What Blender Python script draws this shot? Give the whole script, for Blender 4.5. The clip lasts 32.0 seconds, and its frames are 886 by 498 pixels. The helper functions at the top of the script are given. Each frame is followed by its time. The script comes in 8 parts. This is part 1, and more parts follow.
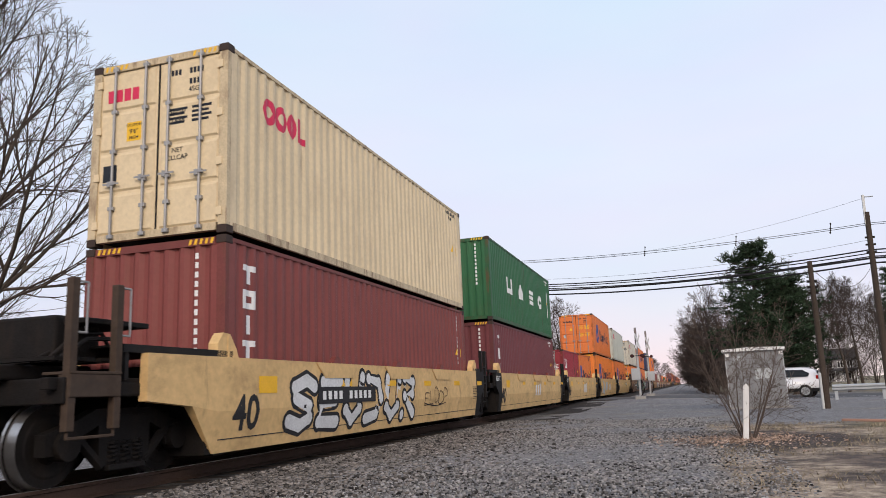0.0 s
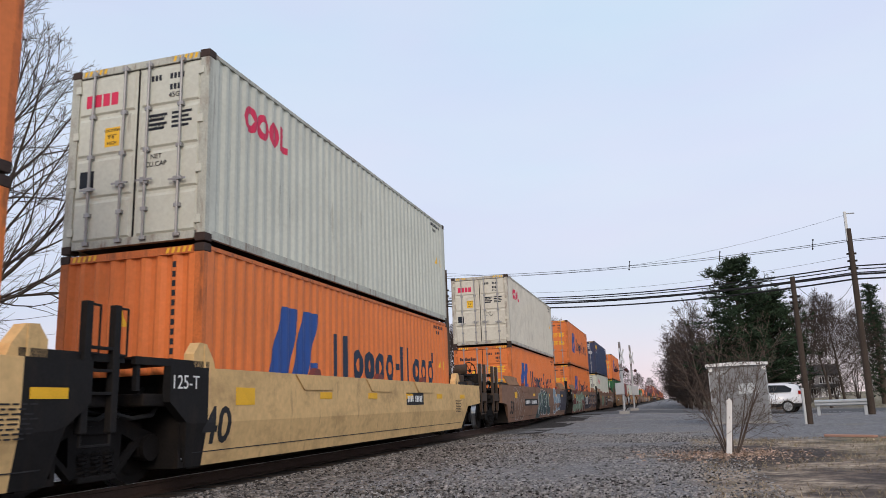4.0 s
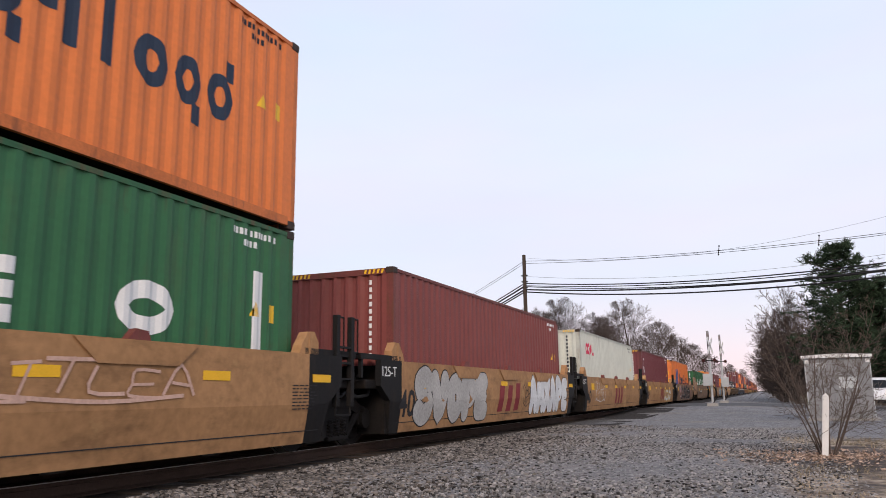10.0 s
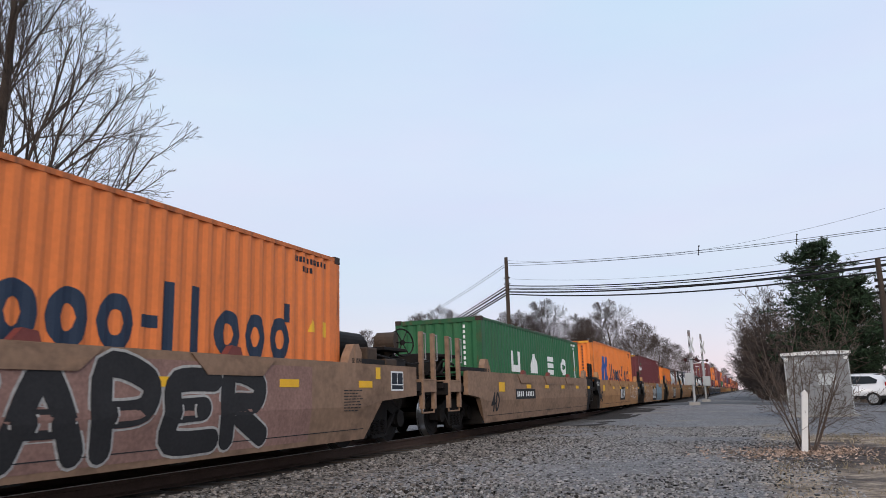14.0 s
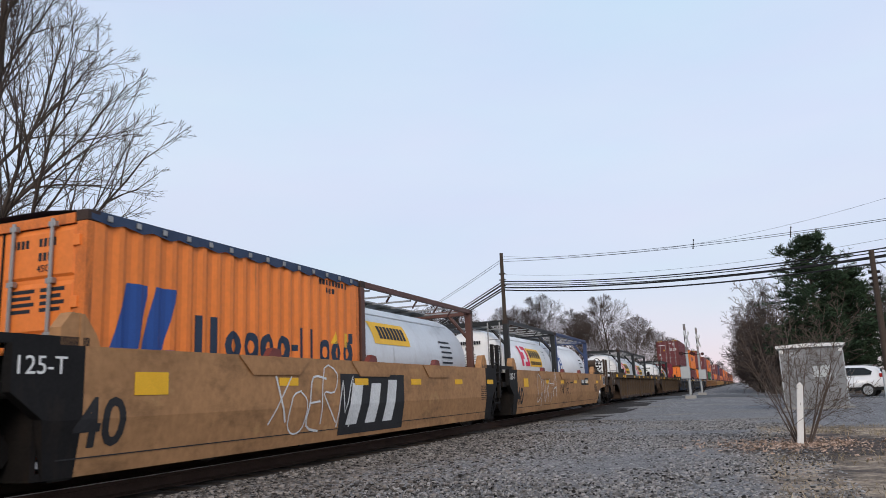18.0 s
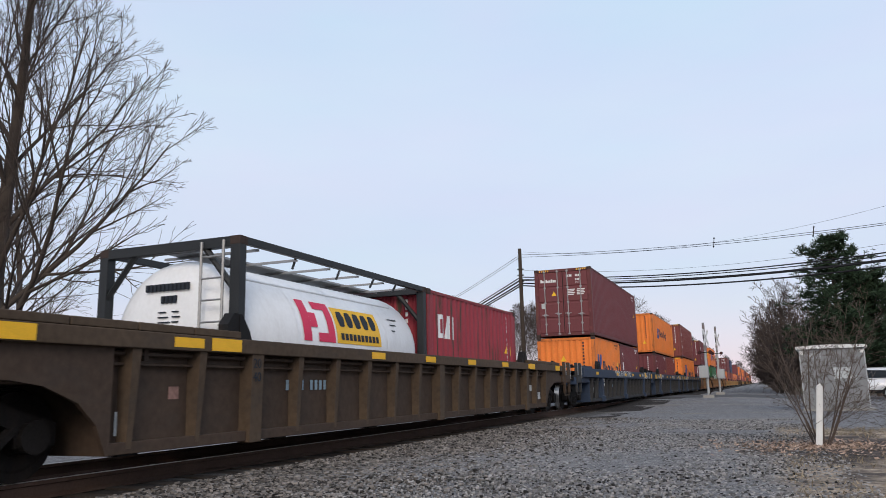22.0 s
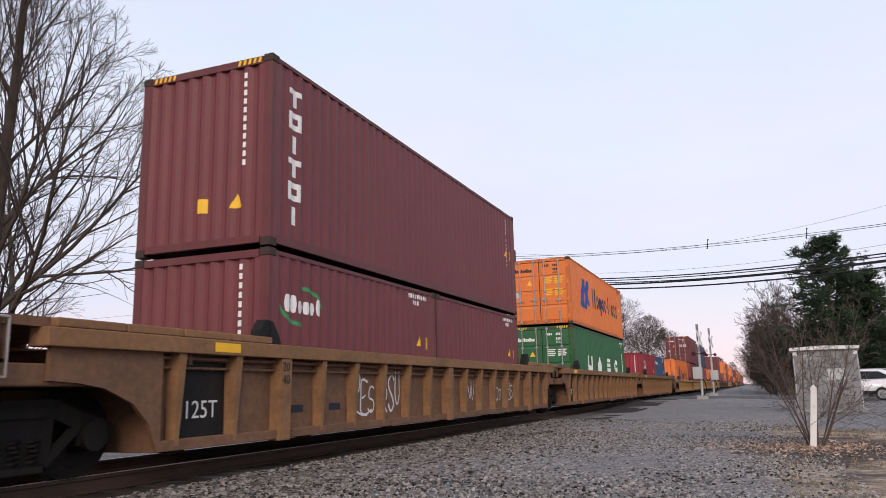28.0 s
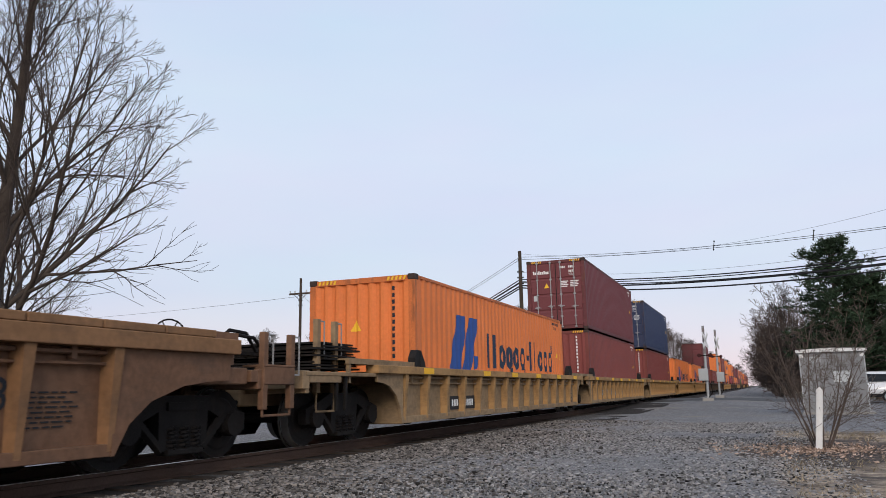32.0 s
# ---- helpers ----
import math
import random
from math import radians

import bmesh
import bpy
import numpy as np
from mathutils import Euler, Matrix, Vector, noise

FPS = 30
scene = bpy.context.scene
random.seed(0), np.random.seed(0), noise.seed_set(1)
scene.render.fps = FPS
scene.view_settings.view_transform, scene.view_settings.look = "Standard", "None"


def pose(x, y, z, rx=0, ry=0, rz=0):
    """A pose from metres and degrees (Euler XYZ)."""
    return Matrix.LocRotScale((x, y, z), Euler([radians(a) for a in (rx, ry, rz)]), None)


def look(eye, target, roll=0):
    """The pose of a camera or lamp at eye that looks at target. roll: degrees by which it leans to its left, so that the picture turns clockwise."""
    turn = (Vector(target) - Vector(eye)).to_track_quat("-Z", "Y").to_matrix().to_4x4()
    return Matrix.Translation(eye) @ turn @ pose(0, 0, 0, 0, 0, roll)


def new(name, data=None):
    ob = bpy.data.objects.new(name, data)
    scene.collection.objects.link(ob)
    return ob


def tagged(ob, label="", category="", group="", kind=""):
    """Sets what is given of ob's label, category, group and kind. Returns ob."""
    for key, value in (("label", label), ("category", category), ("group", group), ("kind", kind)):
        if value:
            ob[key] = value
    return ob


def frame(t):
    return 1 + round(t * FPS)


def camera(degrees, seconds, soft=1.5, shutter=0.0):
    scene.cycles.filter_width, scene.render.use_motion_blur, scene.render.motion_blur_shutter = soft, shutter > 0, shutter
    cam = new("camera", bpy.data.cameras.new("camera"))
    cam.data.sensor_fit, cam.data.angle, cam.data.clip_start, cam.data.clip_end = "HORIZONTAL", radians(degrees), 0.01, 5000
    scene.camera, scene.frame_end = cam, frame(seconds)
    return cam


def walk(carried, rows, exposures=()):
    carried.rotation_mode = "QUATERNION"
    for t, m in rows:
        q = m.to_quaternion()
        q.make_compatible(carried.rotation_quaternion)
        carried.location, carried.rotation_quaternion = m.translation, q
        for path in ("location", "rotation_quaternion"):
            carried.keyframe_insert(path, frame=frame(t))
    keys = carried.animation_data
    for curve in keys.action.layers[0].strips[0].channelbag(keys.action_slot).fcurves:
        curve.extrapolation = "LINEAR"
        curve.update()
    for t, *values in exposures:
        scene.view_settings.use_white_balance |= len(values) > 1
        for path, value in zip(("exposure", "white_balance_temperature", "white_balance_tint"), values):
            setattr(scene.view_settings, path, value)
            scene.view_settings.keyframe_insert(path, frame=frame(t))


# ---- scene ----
cam = camera(60.91, 32.0, soft=0.8, shutter=0.05)
PATH = [
    (0.0, 0.041, -0.007, 1.160, 17.62, 10.87, 2.38),
    (0.5, 0.044, 0.010, 1.159, 17.73, 10.99, 2.27),
    (1.0, 0.044, 0.026, 1.161, 17.49, 11.17, 2.27),
    (1.5, 0.048, 0.041, 1.163, 17.08, 11.30, 2.11),
    (2.0, 0.046, 0.057, 1.159, 16.63, 11.50, 1.96),
    (2.5, 0.048, 0.071, 1.160, 16.29, 11.78, 2.04),
    (3.0, 0.045, 0.086, 1.157, 16.21, 11.94, 1.92),
    (3.5, 0.045, 0.094, 1.152, 16.25, 11.90, 1.96),
    (5.5, 0.050, 0.129, 1.146, 17.61, 11.63, 2.66),
    (6.0, 0.051, 0.173, 1.140, 17.97, 11.64, 3.05),
    (6.5, 0.047, 0.276, 1.140, 18.90, 11.46, 3.20),
    (7.0, 0.040, 0.390, 1.143, 20.22, 11.32, 3.36),
    (7.5, 0.089, 0.554, 1.138, 21.44, 10.85, 2.57),
    (8.0, 0.133, 0.662, 1.138, 22.10, 10.44, 1.71),
    (8.5, 0.154, 0.795, 1.137, 22.53, 10.48, 1.56),
    (9.0, 0.177, 0.919, 1.136, 22.84, 10.53, 1.35),
    (9.5, 0.172, 1.001, 1.150, 22.86, 10.72, 0.98),
    (10.0, 0.170, 1.114, 1.159, 22.75, 10.97, 0.72),
    (10.5, 0.182, 1.110, 1.154, 22.10, 11.04, 0.17),
    (11.0, 0.179, 1.111, 1.154, 21.31, 11.21, 0.15),
    (11.5, 0.182, 1.111, 1.152, 21.03, 11.32, 0.48),
    (12.0, 0.183, 1.111, 1.151, 21.10, 11.36, 0.83),
    (12.5, 0.182, 1.112, 1.148, 21.30, 11.41, 1.08),
    (13.0, 0.181, 1.112, 1.150, 21.46, 11.43, 1.29),
    (13.5, 0.185, 1.111, 1.148, 21.54, 11.37, 1.49),
    (14.0, 0.185, 1.111, 1.147, 21.57, 11.21, 1.67),
    (14.5, 0.183, 1.112, 1.147, 21.63, 10.99, 1.83),
    (16.5, 0.184, 1.111, 1.146, 21.39, 10.99, 2.54),
    (17.0, 0.186, 1.110, 1.147, 21.29, 11.04, 2.58),
    (17.5, 0.188, 1.112, 1.150, 21.26, 10.98, 2.50),
    (18.0, 0.188, 1.112, 1.151, 21.33, 10.93, 2.34),
    (18.5, 0.188, 1.112, 1.149, 21.46, 10.86, 2.06),
    (19.0, 0.190, 1.113, 1.149, 21.69, 10.79, 1.74),
    (19.5, 0.189, 1.114, 1.148, 21.96, 10.75, 1.62),
    (20.0, 0.195, 1.114, 1.149, 22.21, 10.69, 1.53),
    (20.5, 0.192, 1.114, 1.153, 22.38, 10.61, 1.50),
    (21.0, 0.190, 1.115, 1.153, 22.48, 10.55, 1.49),
    (21.5, 0.191, 1.115, 1.154, 22.54, 10.54, 1.33),
    (22.0, 0.196, 1.114, 1.149, 22.55, 10.55, 1.24),
    (22.5, 0.195, 1.112, 1.154, 22.65, 10.53, 1.11),
    (23.0, 0.189, 1.111, 1.154, 22.73, 10.45, 1.06),
    (23.5, 0.192, 1.112, 1.151, 22.94, 10.49, 1.37),
    (24.0, 0.191, 1.113, 1.147, 23.25, 10.47, 1.47),
    (24.5, 0.190, 1.113, 1.148, 23.61, 10.43, 1.48),
    (25.0, 0.194, 1.113, 1.145, 23.90, 10.34, 1.44),
    (25.5, 0.200, 1.113, 1.144, 23.89, 10.14, 1.31),
    (26.0, 0.210, 1.113, 1.150, 23.42, 10.03, 1.44),
    (26.5, 0.195, 1.113, 1.150, 22.83, 10.15, 1.46),
    (28.5, 0.179, 1.113, 1.152, 22.06, 10.73, 1.35),
    (29.0, 0.184, 1.111, 1.148, 21.99, 10.62, 1.45),
    (29.5, 0.185, 1.111, 1.150, 21.99, 10.45, 1.62),
    (30.0, 0.186, 1.112, 1.150, 22.21, 10.39, 1.63),
    (30.5, 0.184, 1.113, 1.143, 22.55, 10.46, 1.58),
    (31.0, 0.185, 1.113, 1.145, 22.82, 10.59, 1.40),
    (31.5, 0.187, 1.113, 1.143, 22.80, 10.70, 1.16),
    (32.0, 0.189, 1.115, 1.147, 22.50, 10.70, 1.01),
]
walk(cam, [(t, pose(x, y, z, 90 + pitch, roll, yaw)) for t, x, y, z, yaw, pitch, roll in PATH], exposures=[(0, 0.12, 6900, 13), (1.6, 0.12, 6950, 14), (2.5, 0.0, 6700, 12), (3.5, -0.02, 6650, 11), (5.5, 0.06, 6850, 13), (7, 0.10, 6900, 14), (8, 0.16, 6850, 13), (9, 0.14, 7000, 14), (10, 0.18, 7000, 16), (10.7, 0.05, 6700, 11), (13, 0.0, 6550, 10), (22, -0.03, 6500, 9), (23, 0.0, 6550, 10), (24, 0.2, 6850, 15), (25, 0.26, 7000, 15), (26, 0.2, 7150, 17), (28.5, 0.16, 6950, 16), (30.2, 0.12, 6900, 15), (31, 0.02, 6800, 13), (32, -0.03, 6600, 10)])

# ---- light: an even, bright winter sky with a soft low sun behind the camera ----
world = bpy.data.worlds.new("sky")
scene.world = world
world.use_nodes = True
wn, wl = world.node_tree.nodes, world.node_tree.links
wn.clear()
w_out, w_bg = wn.new("ShaderNodeOutputWorld"), wn.new("ShaderNodeBackground")
w_sky = wn.new("ShaderNodeTexSky")
w_sky.sky_type, w_sky.sun_disc = "NISHITA", False
w_sky.sun_elevation, w_sky.sun_rotation = radians(28), radians(190)
w_sky.air_density, w_sky.dust_density, w_sky.ozone_density = 1.0, 2.0, 2.0
w_tc, w_sep, w_ramp = wn.new("ShaderNodeTexCoord"), wn.new("ShaderNodeSeparateXYZ"), wn.new("ShaderNodeValToRGB")
w_noise, w_map, w_mix, w_add = wn.new("ShaderNodeTexNoise"), wn.new("ShaderNodeMapping"), wn.new("ShaderNodeMixRGB"), wn.new("ShaderNodeMixRGB")
w_scale = wn.new("ShaderNodeMixRGB")
w_ramp.color_ramp.elements[0].position, w_ramp.color_ramp.elements[0].color = 0.0, (0.92, 0.79, 0.83, 1)
w_ramp.color_ramp.elements[1].position, w_ramp.color_ramp.elements[1].color = 0.55, (0.645, 0.765, 0.975, 1)
mid = w_ramp.color_ramp.elements.new(0.13)
mid.color = (0.69, 0.75, 0.91, 1)
mid = w_ramp.color_ramp.elements.new(0.3)
mid.color = (0.705, 0.80, 0.975, 1)
w_map.inputs["Scale"].default_value = (1.5, 1.5, 5)
w_noise.inputs["Scale"].default_value, w_noise.inputs["Detail"].default_value = 1.6, 4
w_mix.blend_type, w_mix.inputs[0].default_value = "SOFT_LIGHT", 0.4
w_scale.blend_type, w_scale.inputs[0].default_value, w_scale.inputs[2].default_value = "MULTIPLY", 1.0, (0.12, 0.12, 0.12, 1)
w_add.blend_type, w_add.inputs[0].default_value = "MIX", 0.88
wl.new(w_tc.outputs["Generated"], w_sep.inputs[0])
wl.new(w_sep.outputs["Z"], w_ramp.inputs[0])
wl.new(w_tc.outputs["Generated"], w_map.inputs[0])
wl.new(w_map.outputs[0], w_noise.inputs["Vector"])
wl.new(w_ramp.outputs[0], w_mix.inputs[1])
wl.new(w_noise.outputs["Color"], w_mix.inputs[2])
wl.new(w_sky.outputs[0], w_scale.inputs[1])
wl.new(w_scale.outputs[0], w_add.inputs[1])
wl.new(w_mix.outputs[0], w_add.inputs[2])
wl.new(w_add.outputs[0], w_bg.inputs[0])
wl.new(w_bg.outputs[0], w_out.inputs[0])
w_bg.inputs[1].default_value = 1.05

sun = new("sun", bpy.data.lights.new("sun", "SUN"))
sun.data.energy, sun.data.angle, sun.data.color = 1.8, radians(26), (1.0, 0.86, 0.72)
sun.matrix_world = look((16, -38, 22), (0, 0, 0))

# ---- materials ----
MATS = {}


def shade(name, col, rough=0.6, metal=0.0, vary=0.12, scale=3.0, bump=0.0, bump_scale=60.0, dirt=None, dirt_amount=0.0, dirt_scale=(1.2, 1.2, 0.35), per_object=0.0, coat=0.0, streak=None, streak_amount=0.0, streak_scale=(3.2, 3.2, 0.3), streak_from=0.57):
    """A painted, mineral or wooden surface: a base colour with broad and fine variation, stains of a second colour, and fine relief."""
    if name in MATS:
        return MATS[name]
    m = bpy.data.materials.new(name)
    MATS[name] = m
    m.use_nodes = True
    n, l = m.node_tree.nodes, m.node_tree.links
    b = n["Principled BSDF"]
    b.inputs["Roughness"].default_value, b.inputs["Metallic"].default_value = rough, metal
    b.inputs["Coat Weight"].default_value = coat
    b.inputs["Specular IOR Level"].default_value = 0.5 if coat or rough < 0.3 else (0.3 if rough < 0.6 else 0.12)
    tc = n.new("ShaderNodeTexCoord")
    big, fine = n.new("ShaderNodeTexNoise"), n.new("ShaderNodeTexNoise")
    big.inputs["Scale"].default_value, big.inputs["Detail"].default_value = scale, 5
    fine.inputs["Scale"].default_value, fine.inputs["Detail"].default_value = scale * 14, 3
    l.new(tc.outputs["Object"], big.inputs["Vector"])
    l.new(tc.outputs["Object"], fine.inputs["Vector"])
    add = n.new("ShaderNodeMath")
    add.operation = "ADD"
    l.new(big.outputs["Fac"], add.inputs[0])
    l.new(fine.outputs["Fac"], add.inputs[1])
    ramp = n.new("ShaderNodeMapRange")
    ramp.inputs["From Min"].default_value, ramp.inputs["From Max"].default_value = 0.65, 1.35
    ramp.inputs["To Min"].default_value, ramp.inputs["To Max"].default_value = 1 - vary, 1 + vary
    l.new(add.outputs[0], ramp.inputs["Value"])
    mul = n.new("ShaderNodeMixRGB")
    mul.blend_type, mul.inputs[0].default_value, mul.inputs[1].default_value = "MULTIPLY", 1, (*col, 1)
    l.new(ramp.outputs[0], mul.inputs[2])
    out = mul.outputs[0]
    if per_object:
        info, r2, m2 = n.new("ShaderNodeObjectInfo"), n.new("ShaderNodeMapRange"), n.new("ShaderNodeMixRGB")
        r2.inputs["To Min"].default_value, r2.inputs["To Max"].default_value = 1 - per_object, 1 + per_object
        l.new(info.outputs["Random"], r2.inputs["Value"])
        m2.blend_type, m2.inputs[0].default_value = "MULTIPLY", 1
        l.new(out, m2.inputs[1])
        l.new(r2.outputs[0], m2.inputs[2])
        out = m2.outputs[0]
    if dirt:
        mp, dn, dr, dm = n.new("ShaderNodeMapping"), n.new("ShaderNodeTexNoise"), n.new("ShaderNodeMapRange"), n.new("ShaderNodeMixRGB")
        mp.inputs["Scale"].default_value = dirt_scale
        dn.inputs["Scale"].default_value, dn.inputs["Detail"].default_value, dn.inputs["Roughness"].default_value = 3.0, 7, 0.68
        l.new(tc.outputs["Object"], mp.inputs[0])
        l.new(mp.outputs[0], dn.inputs["Vector"])
        dr.inputs["From Min"].default_value, dr.inputs["From Max"].default_value = 0.50, 0.74
        dr.inputs["To Min"].default_value, dr.inputs["To Max"].default_value = 0, dirt_amount
        l.new(dn.outputs["Fac"], dr.inputs["Value"])
        l.new(dr.outputs[0], dm.inputs[0])
        l.new(out, dm.inputs[1])
        dm.inputs[2].default_value = (*dirt, 1)
        out = dm.outputs[0]
    if streak:
        mp, dn, dr, dm = n.new("ShaderNodeMapping"), n.new("ShaderNodeTexNoise"), n.new("ShaderNodeMapRange"), n.new("ShaderNodeMixRGB")
        info, loc = n.new("ShaderNodeObjectInfo"), n.new("ShaderNodeVectorMath")
        loc.operation = "ADD"
        mp.inputs["Scale"].default_value = streak_scale
        dn.inputs["Scale"].default_value, dn.inputs["Detail"].default_value, dn.inputs["Roughness"].default_value = 1.0, 6, 0.62
        l.new(tc.outputs["Object"], mp.inputs[0])
        l.new(mp.outputs[0], loc.inputs[0])
        shift_ = n.new("ShaderNodeMath")
        shift_.operation, shift_.inputs[1].default_value = "MULTIPLY", 40
        l.new(info.outputs["Random"], shift_.inputs[0])
        l.new(shift_.outputs[0], loc.inputs[1])
        l.new(loc.outputs[0], dn.inputs["Vector"])
        dr.inputs["From Min"].default_value, dr.inputs["From Max"].default_value = streak_from, streak_from + 0.10
        dr.inputs["To Min"].default_value, dr.inputs["To Max"].default_value = 0, streak_amount
        l.new(dn.outputs["Fac"], dr.inputs["Value"])
        l.new(dr.outputs[0], dm.inputs[0])
        l.new(out, dm.inputs[1])
        dm.inputs[2].default_value = (*streak, 1)
        out = dm.outputs[0]
    l.new(out, b.inputs["Base Color"])
    if bump:
        bn, bp = n.new("ShaderNodeTexNoise"), n.new("ShaderNodeBump")
        bn.inputs["Scale"].default_value, bn.inputs["Detail"].default_value = bump_scale, 4
        l.new(tc.outputs["Object"], bn.inputs["Vector"])
        bp.inputs["Strength"].default_value, bp.inputs["Distance"].default_value = bump, 0.02
        l.new(bn.outputs["Fac"], bp.inputs["Height"])
        l.new(bp.outputs[0], b.inputs["Normal"])
    return m


RUST, SOOT = (0.12, 0.05, 0.025), (0.05, 0.043, 0.038)


FRAME_PAINT = {}


def paint(name, col, rust=0.5, rough=0.55, streak=0.5, streak_col=(0.06, 0.035, 0.022)):
    """Container paint with broad grime, rusty runs, and a rustier version for the frame's posts and rails."""
    FRAME_PAINT[name] = shade(name + "_on_frame", [c * 0.78 for c in col], rough, 0, 0.2, 2.5, 0.15, 40, RUST, min(1.0, rust + 0.45), (1.5, 1.5, 0.6), streak=RUST, streak_amount=0.6, streak_scale=(7, 7, 1.2), streak_from=0.55)
    return shade(name, col, rough, 0, 0.10, 1.1, 0.08, 40, RUST, rust, (0.5, 0.9, 0.30), streak=streak_col, streak_amount=min(1.0, streak * 1.5), streak_scale=(5.0, 5.0, 0.55), streak_from=0.635 if streak < 0.84 else 0.55)


CREAM = paint("cream_paint", (0.70, 0.57, 0.37), 0.22, streak=0.3, streak_col=(0.25, 0.16, 0.09))
BONE = paint("bone_paint", (0.60, 0.57, 0.485), 0.3, streak=0.42)
GREYWHITE = paint("grey_white_paint", (0.55, 0.57, 0.50), 0.12, streak=0.34)
MAROON = paint("maroon_paint", (0.205, 0.052, 0.045), 0.15, streak=0.3)
PLUM = paint("plum_paint", (0.150, 0.040, 0.045), 0.12, streak=0.25)
RED = paint("red_paint", (0.30, 0.035, 0.05), 0.25, streak=0.85)
GREEN = paint("green_paint", (0.025, 0.12, 0.05), 0.2)
ORANGE = paint("orange_paint", (0.70, 0.19, 0.05), 0.15, streak=0.22, streak_col=(0.16, 0.06, 0.03))
AMBER = paint("amber_paint", (0.78, 0.215, 0.042), 0.2, streak=0.4, streak_col=(0.16, 0.07, 0.03))
NAVY = paint("navy_paint", (0.03, 0.045, 0.10), 0.2)
BLUE = paint("blue_paint", (0.035, 0.085, 0.16), 0.2)
CAR_RED_BROWN = shade("car_red_brown_paint", (0.155, 0.085, 0.052), 0.6, 0, 0.28, 0.8, 0.06, 30, SOOT, 0.5, (0.5, 0.5, 1.2))
CAR_BUFF = shade("car_buff_paint", (0.26, 0.18, 0.105), 0.65, 0, 0.22, 0.9, 0.06, 30, SOOT, 0.65, (0.5, 0.5, 1.2))
CAR_WALNUT = shade("car_walnut_paint", (0.082, 0.058, 0.040), 0.65, 0, 0.25, 0.9, 0.06, 30, SOOT, 0.6, (0.5, 0.5, 1.2))
CAR_RUSSET = shade("car_russet_paint", (0.225, 0.122, 0.062), 0.65, 0, 0.2, 0.9, 0.06, 30, SOOT, 0.5, (0.5, 0.5, 1.2))
CAR_YELLOW = shade("car_yellow_paint", (0.64, 0.43, 0.20), 0.6, 0, 0.16, 0.7, 0.06, 30, (0.20, 0.12, 0.06), 0.5, (0.5, 0.5, 0.8), streak=(0.13, 0.075, 0.04), streak_amount=0.5, streak_scale=(3.5, 3.5, 0.7), streak_from=0.62)
CAR_TAN = shade("car_tan_paint", (0.36, 0.195, 0.092), 0.6, 0, 0.24, 0.7, 0.06, 30, (0.10, 0.058, 0.032), 0.65, (0.4, 0.4, 0.9), streak=(0.52, 0.33, 0.15), streak_amount=0.55, streak_scale=(0.9, 0.9, 1.6), streak_from=0.60)
CAR_DUSTY = shade("car_dusty_tan_paint", (0.25, 0.160, 0.108), 0.65, 0, 0.26, 0.7, 0.06, 30, (0.075, 0.05, 0.036), 0.65, (0.4, 0.4, 0.9), streak=(0.36, 0.22, 0.14), streak_amount=0.5, streak_scale=(0.9, 0.9, 1.6), streak_from=0.60)
CAR_BROWN = shade("car_brown_paint", (0.22, 0.128, 0.088), 0.6, 0, 0.22, 0.7, 0.06, 30, (0.07, 0.045, 0.035), 0.6, (0.4, 0.4, 0.9), streak=(0.30, 0.16, 0.075), streak_amount=0.5, streak_scale=(0.9, 0.9, 1.5), streak_from=0.60)
CAR_OCHRE = shade("car_ochre_paint", (0.36, 0.215, 0.095), 0.7, 0, 0.18, 0.9, 0.06, 30, SOOT, 0.6, (0.5, 0.5, 1.2))
CAR_UMBER = shade("car_umber_paint", (0.062, 0.043, 0.032), 0.65, 0, 0.26, 0.8, 0.06, 30, SOOT, 0.5, (0.5, 0.5, 1.2))
SILL_BLUE = shade("sill_blue_paint", (0.024, 0.040, 0.075), 0.55, 0, 0.15, 0.9, 0.06, 30, SOOT, 0.4, (0.5, 0.5, 1.2))
CAR_GREY = shade("car_grey_paint", (0.040, 0.041, 0.044), 0.65, 0, 0.15, 0.9, 0.06, 30, SOOT, 0.4, (0.5, 0.5, 1.2))
BLACK = shade("black_paint", (0.013, 0.0125, 0.013), 0.6, 0, 0.25, 2, 0.05, 30, (0.04, 0.03, 0.022), 0.5)
IRON = shade("grimy_iron", (0.013, 0.0115, 0.011), 0.7, 0.1, 0.3, 3, 0.15, 40, (0.035, 0.023, 0.016), 0.5)
WORN_STEEL = shade("worn_steel", (0.45, 0.44, 0.43), 0.3, 0.9, 0.1, 3)
CAST = shade("corner_casting_metal", (0.05, 0.035, 0.03), 0.6, 0.1, 0.25, 4)
ROD = shade("galvanised_rod", (0.30, 0.30, 0.30), 0.45, 0.5, 0.12, 4)
RUBBER = shade("black_rubber", (0.02, 0.02, 0.02), 0.75, 0, 0.2, 5)
WHITE = shade("white_lettering", (0.72, 0.73, 0.72), 0.6, 0, 0.08, 4)
INK = shade("dark_lettering", (0.025, 0.03, 0.04), 0.6, 0, 0.15, 4)
NAVY_INK = shade("navy_lettering", (0.03, 0.045, 0.075), 0.6, 0, 0.12, 4)
LOGO_BLUE = shade("logo_blue", (0.02, 0.07, 0.27), 0.55, 0, 0.1, 3)
SWOOSH_GREEN = shade("swoosh_green", (0.03, 0.25, 0.09), 0.55, 0, 0.1, 3)
LOGO_RED = shade("logo_red", (0.62, 0.03, 0.09), 0.55, 0, 0.1, 3)
LOGO_MAROON = shade("logo_maroon", (0.22, 0.035, 0.04), 0.6, 0, 0.15, 3)
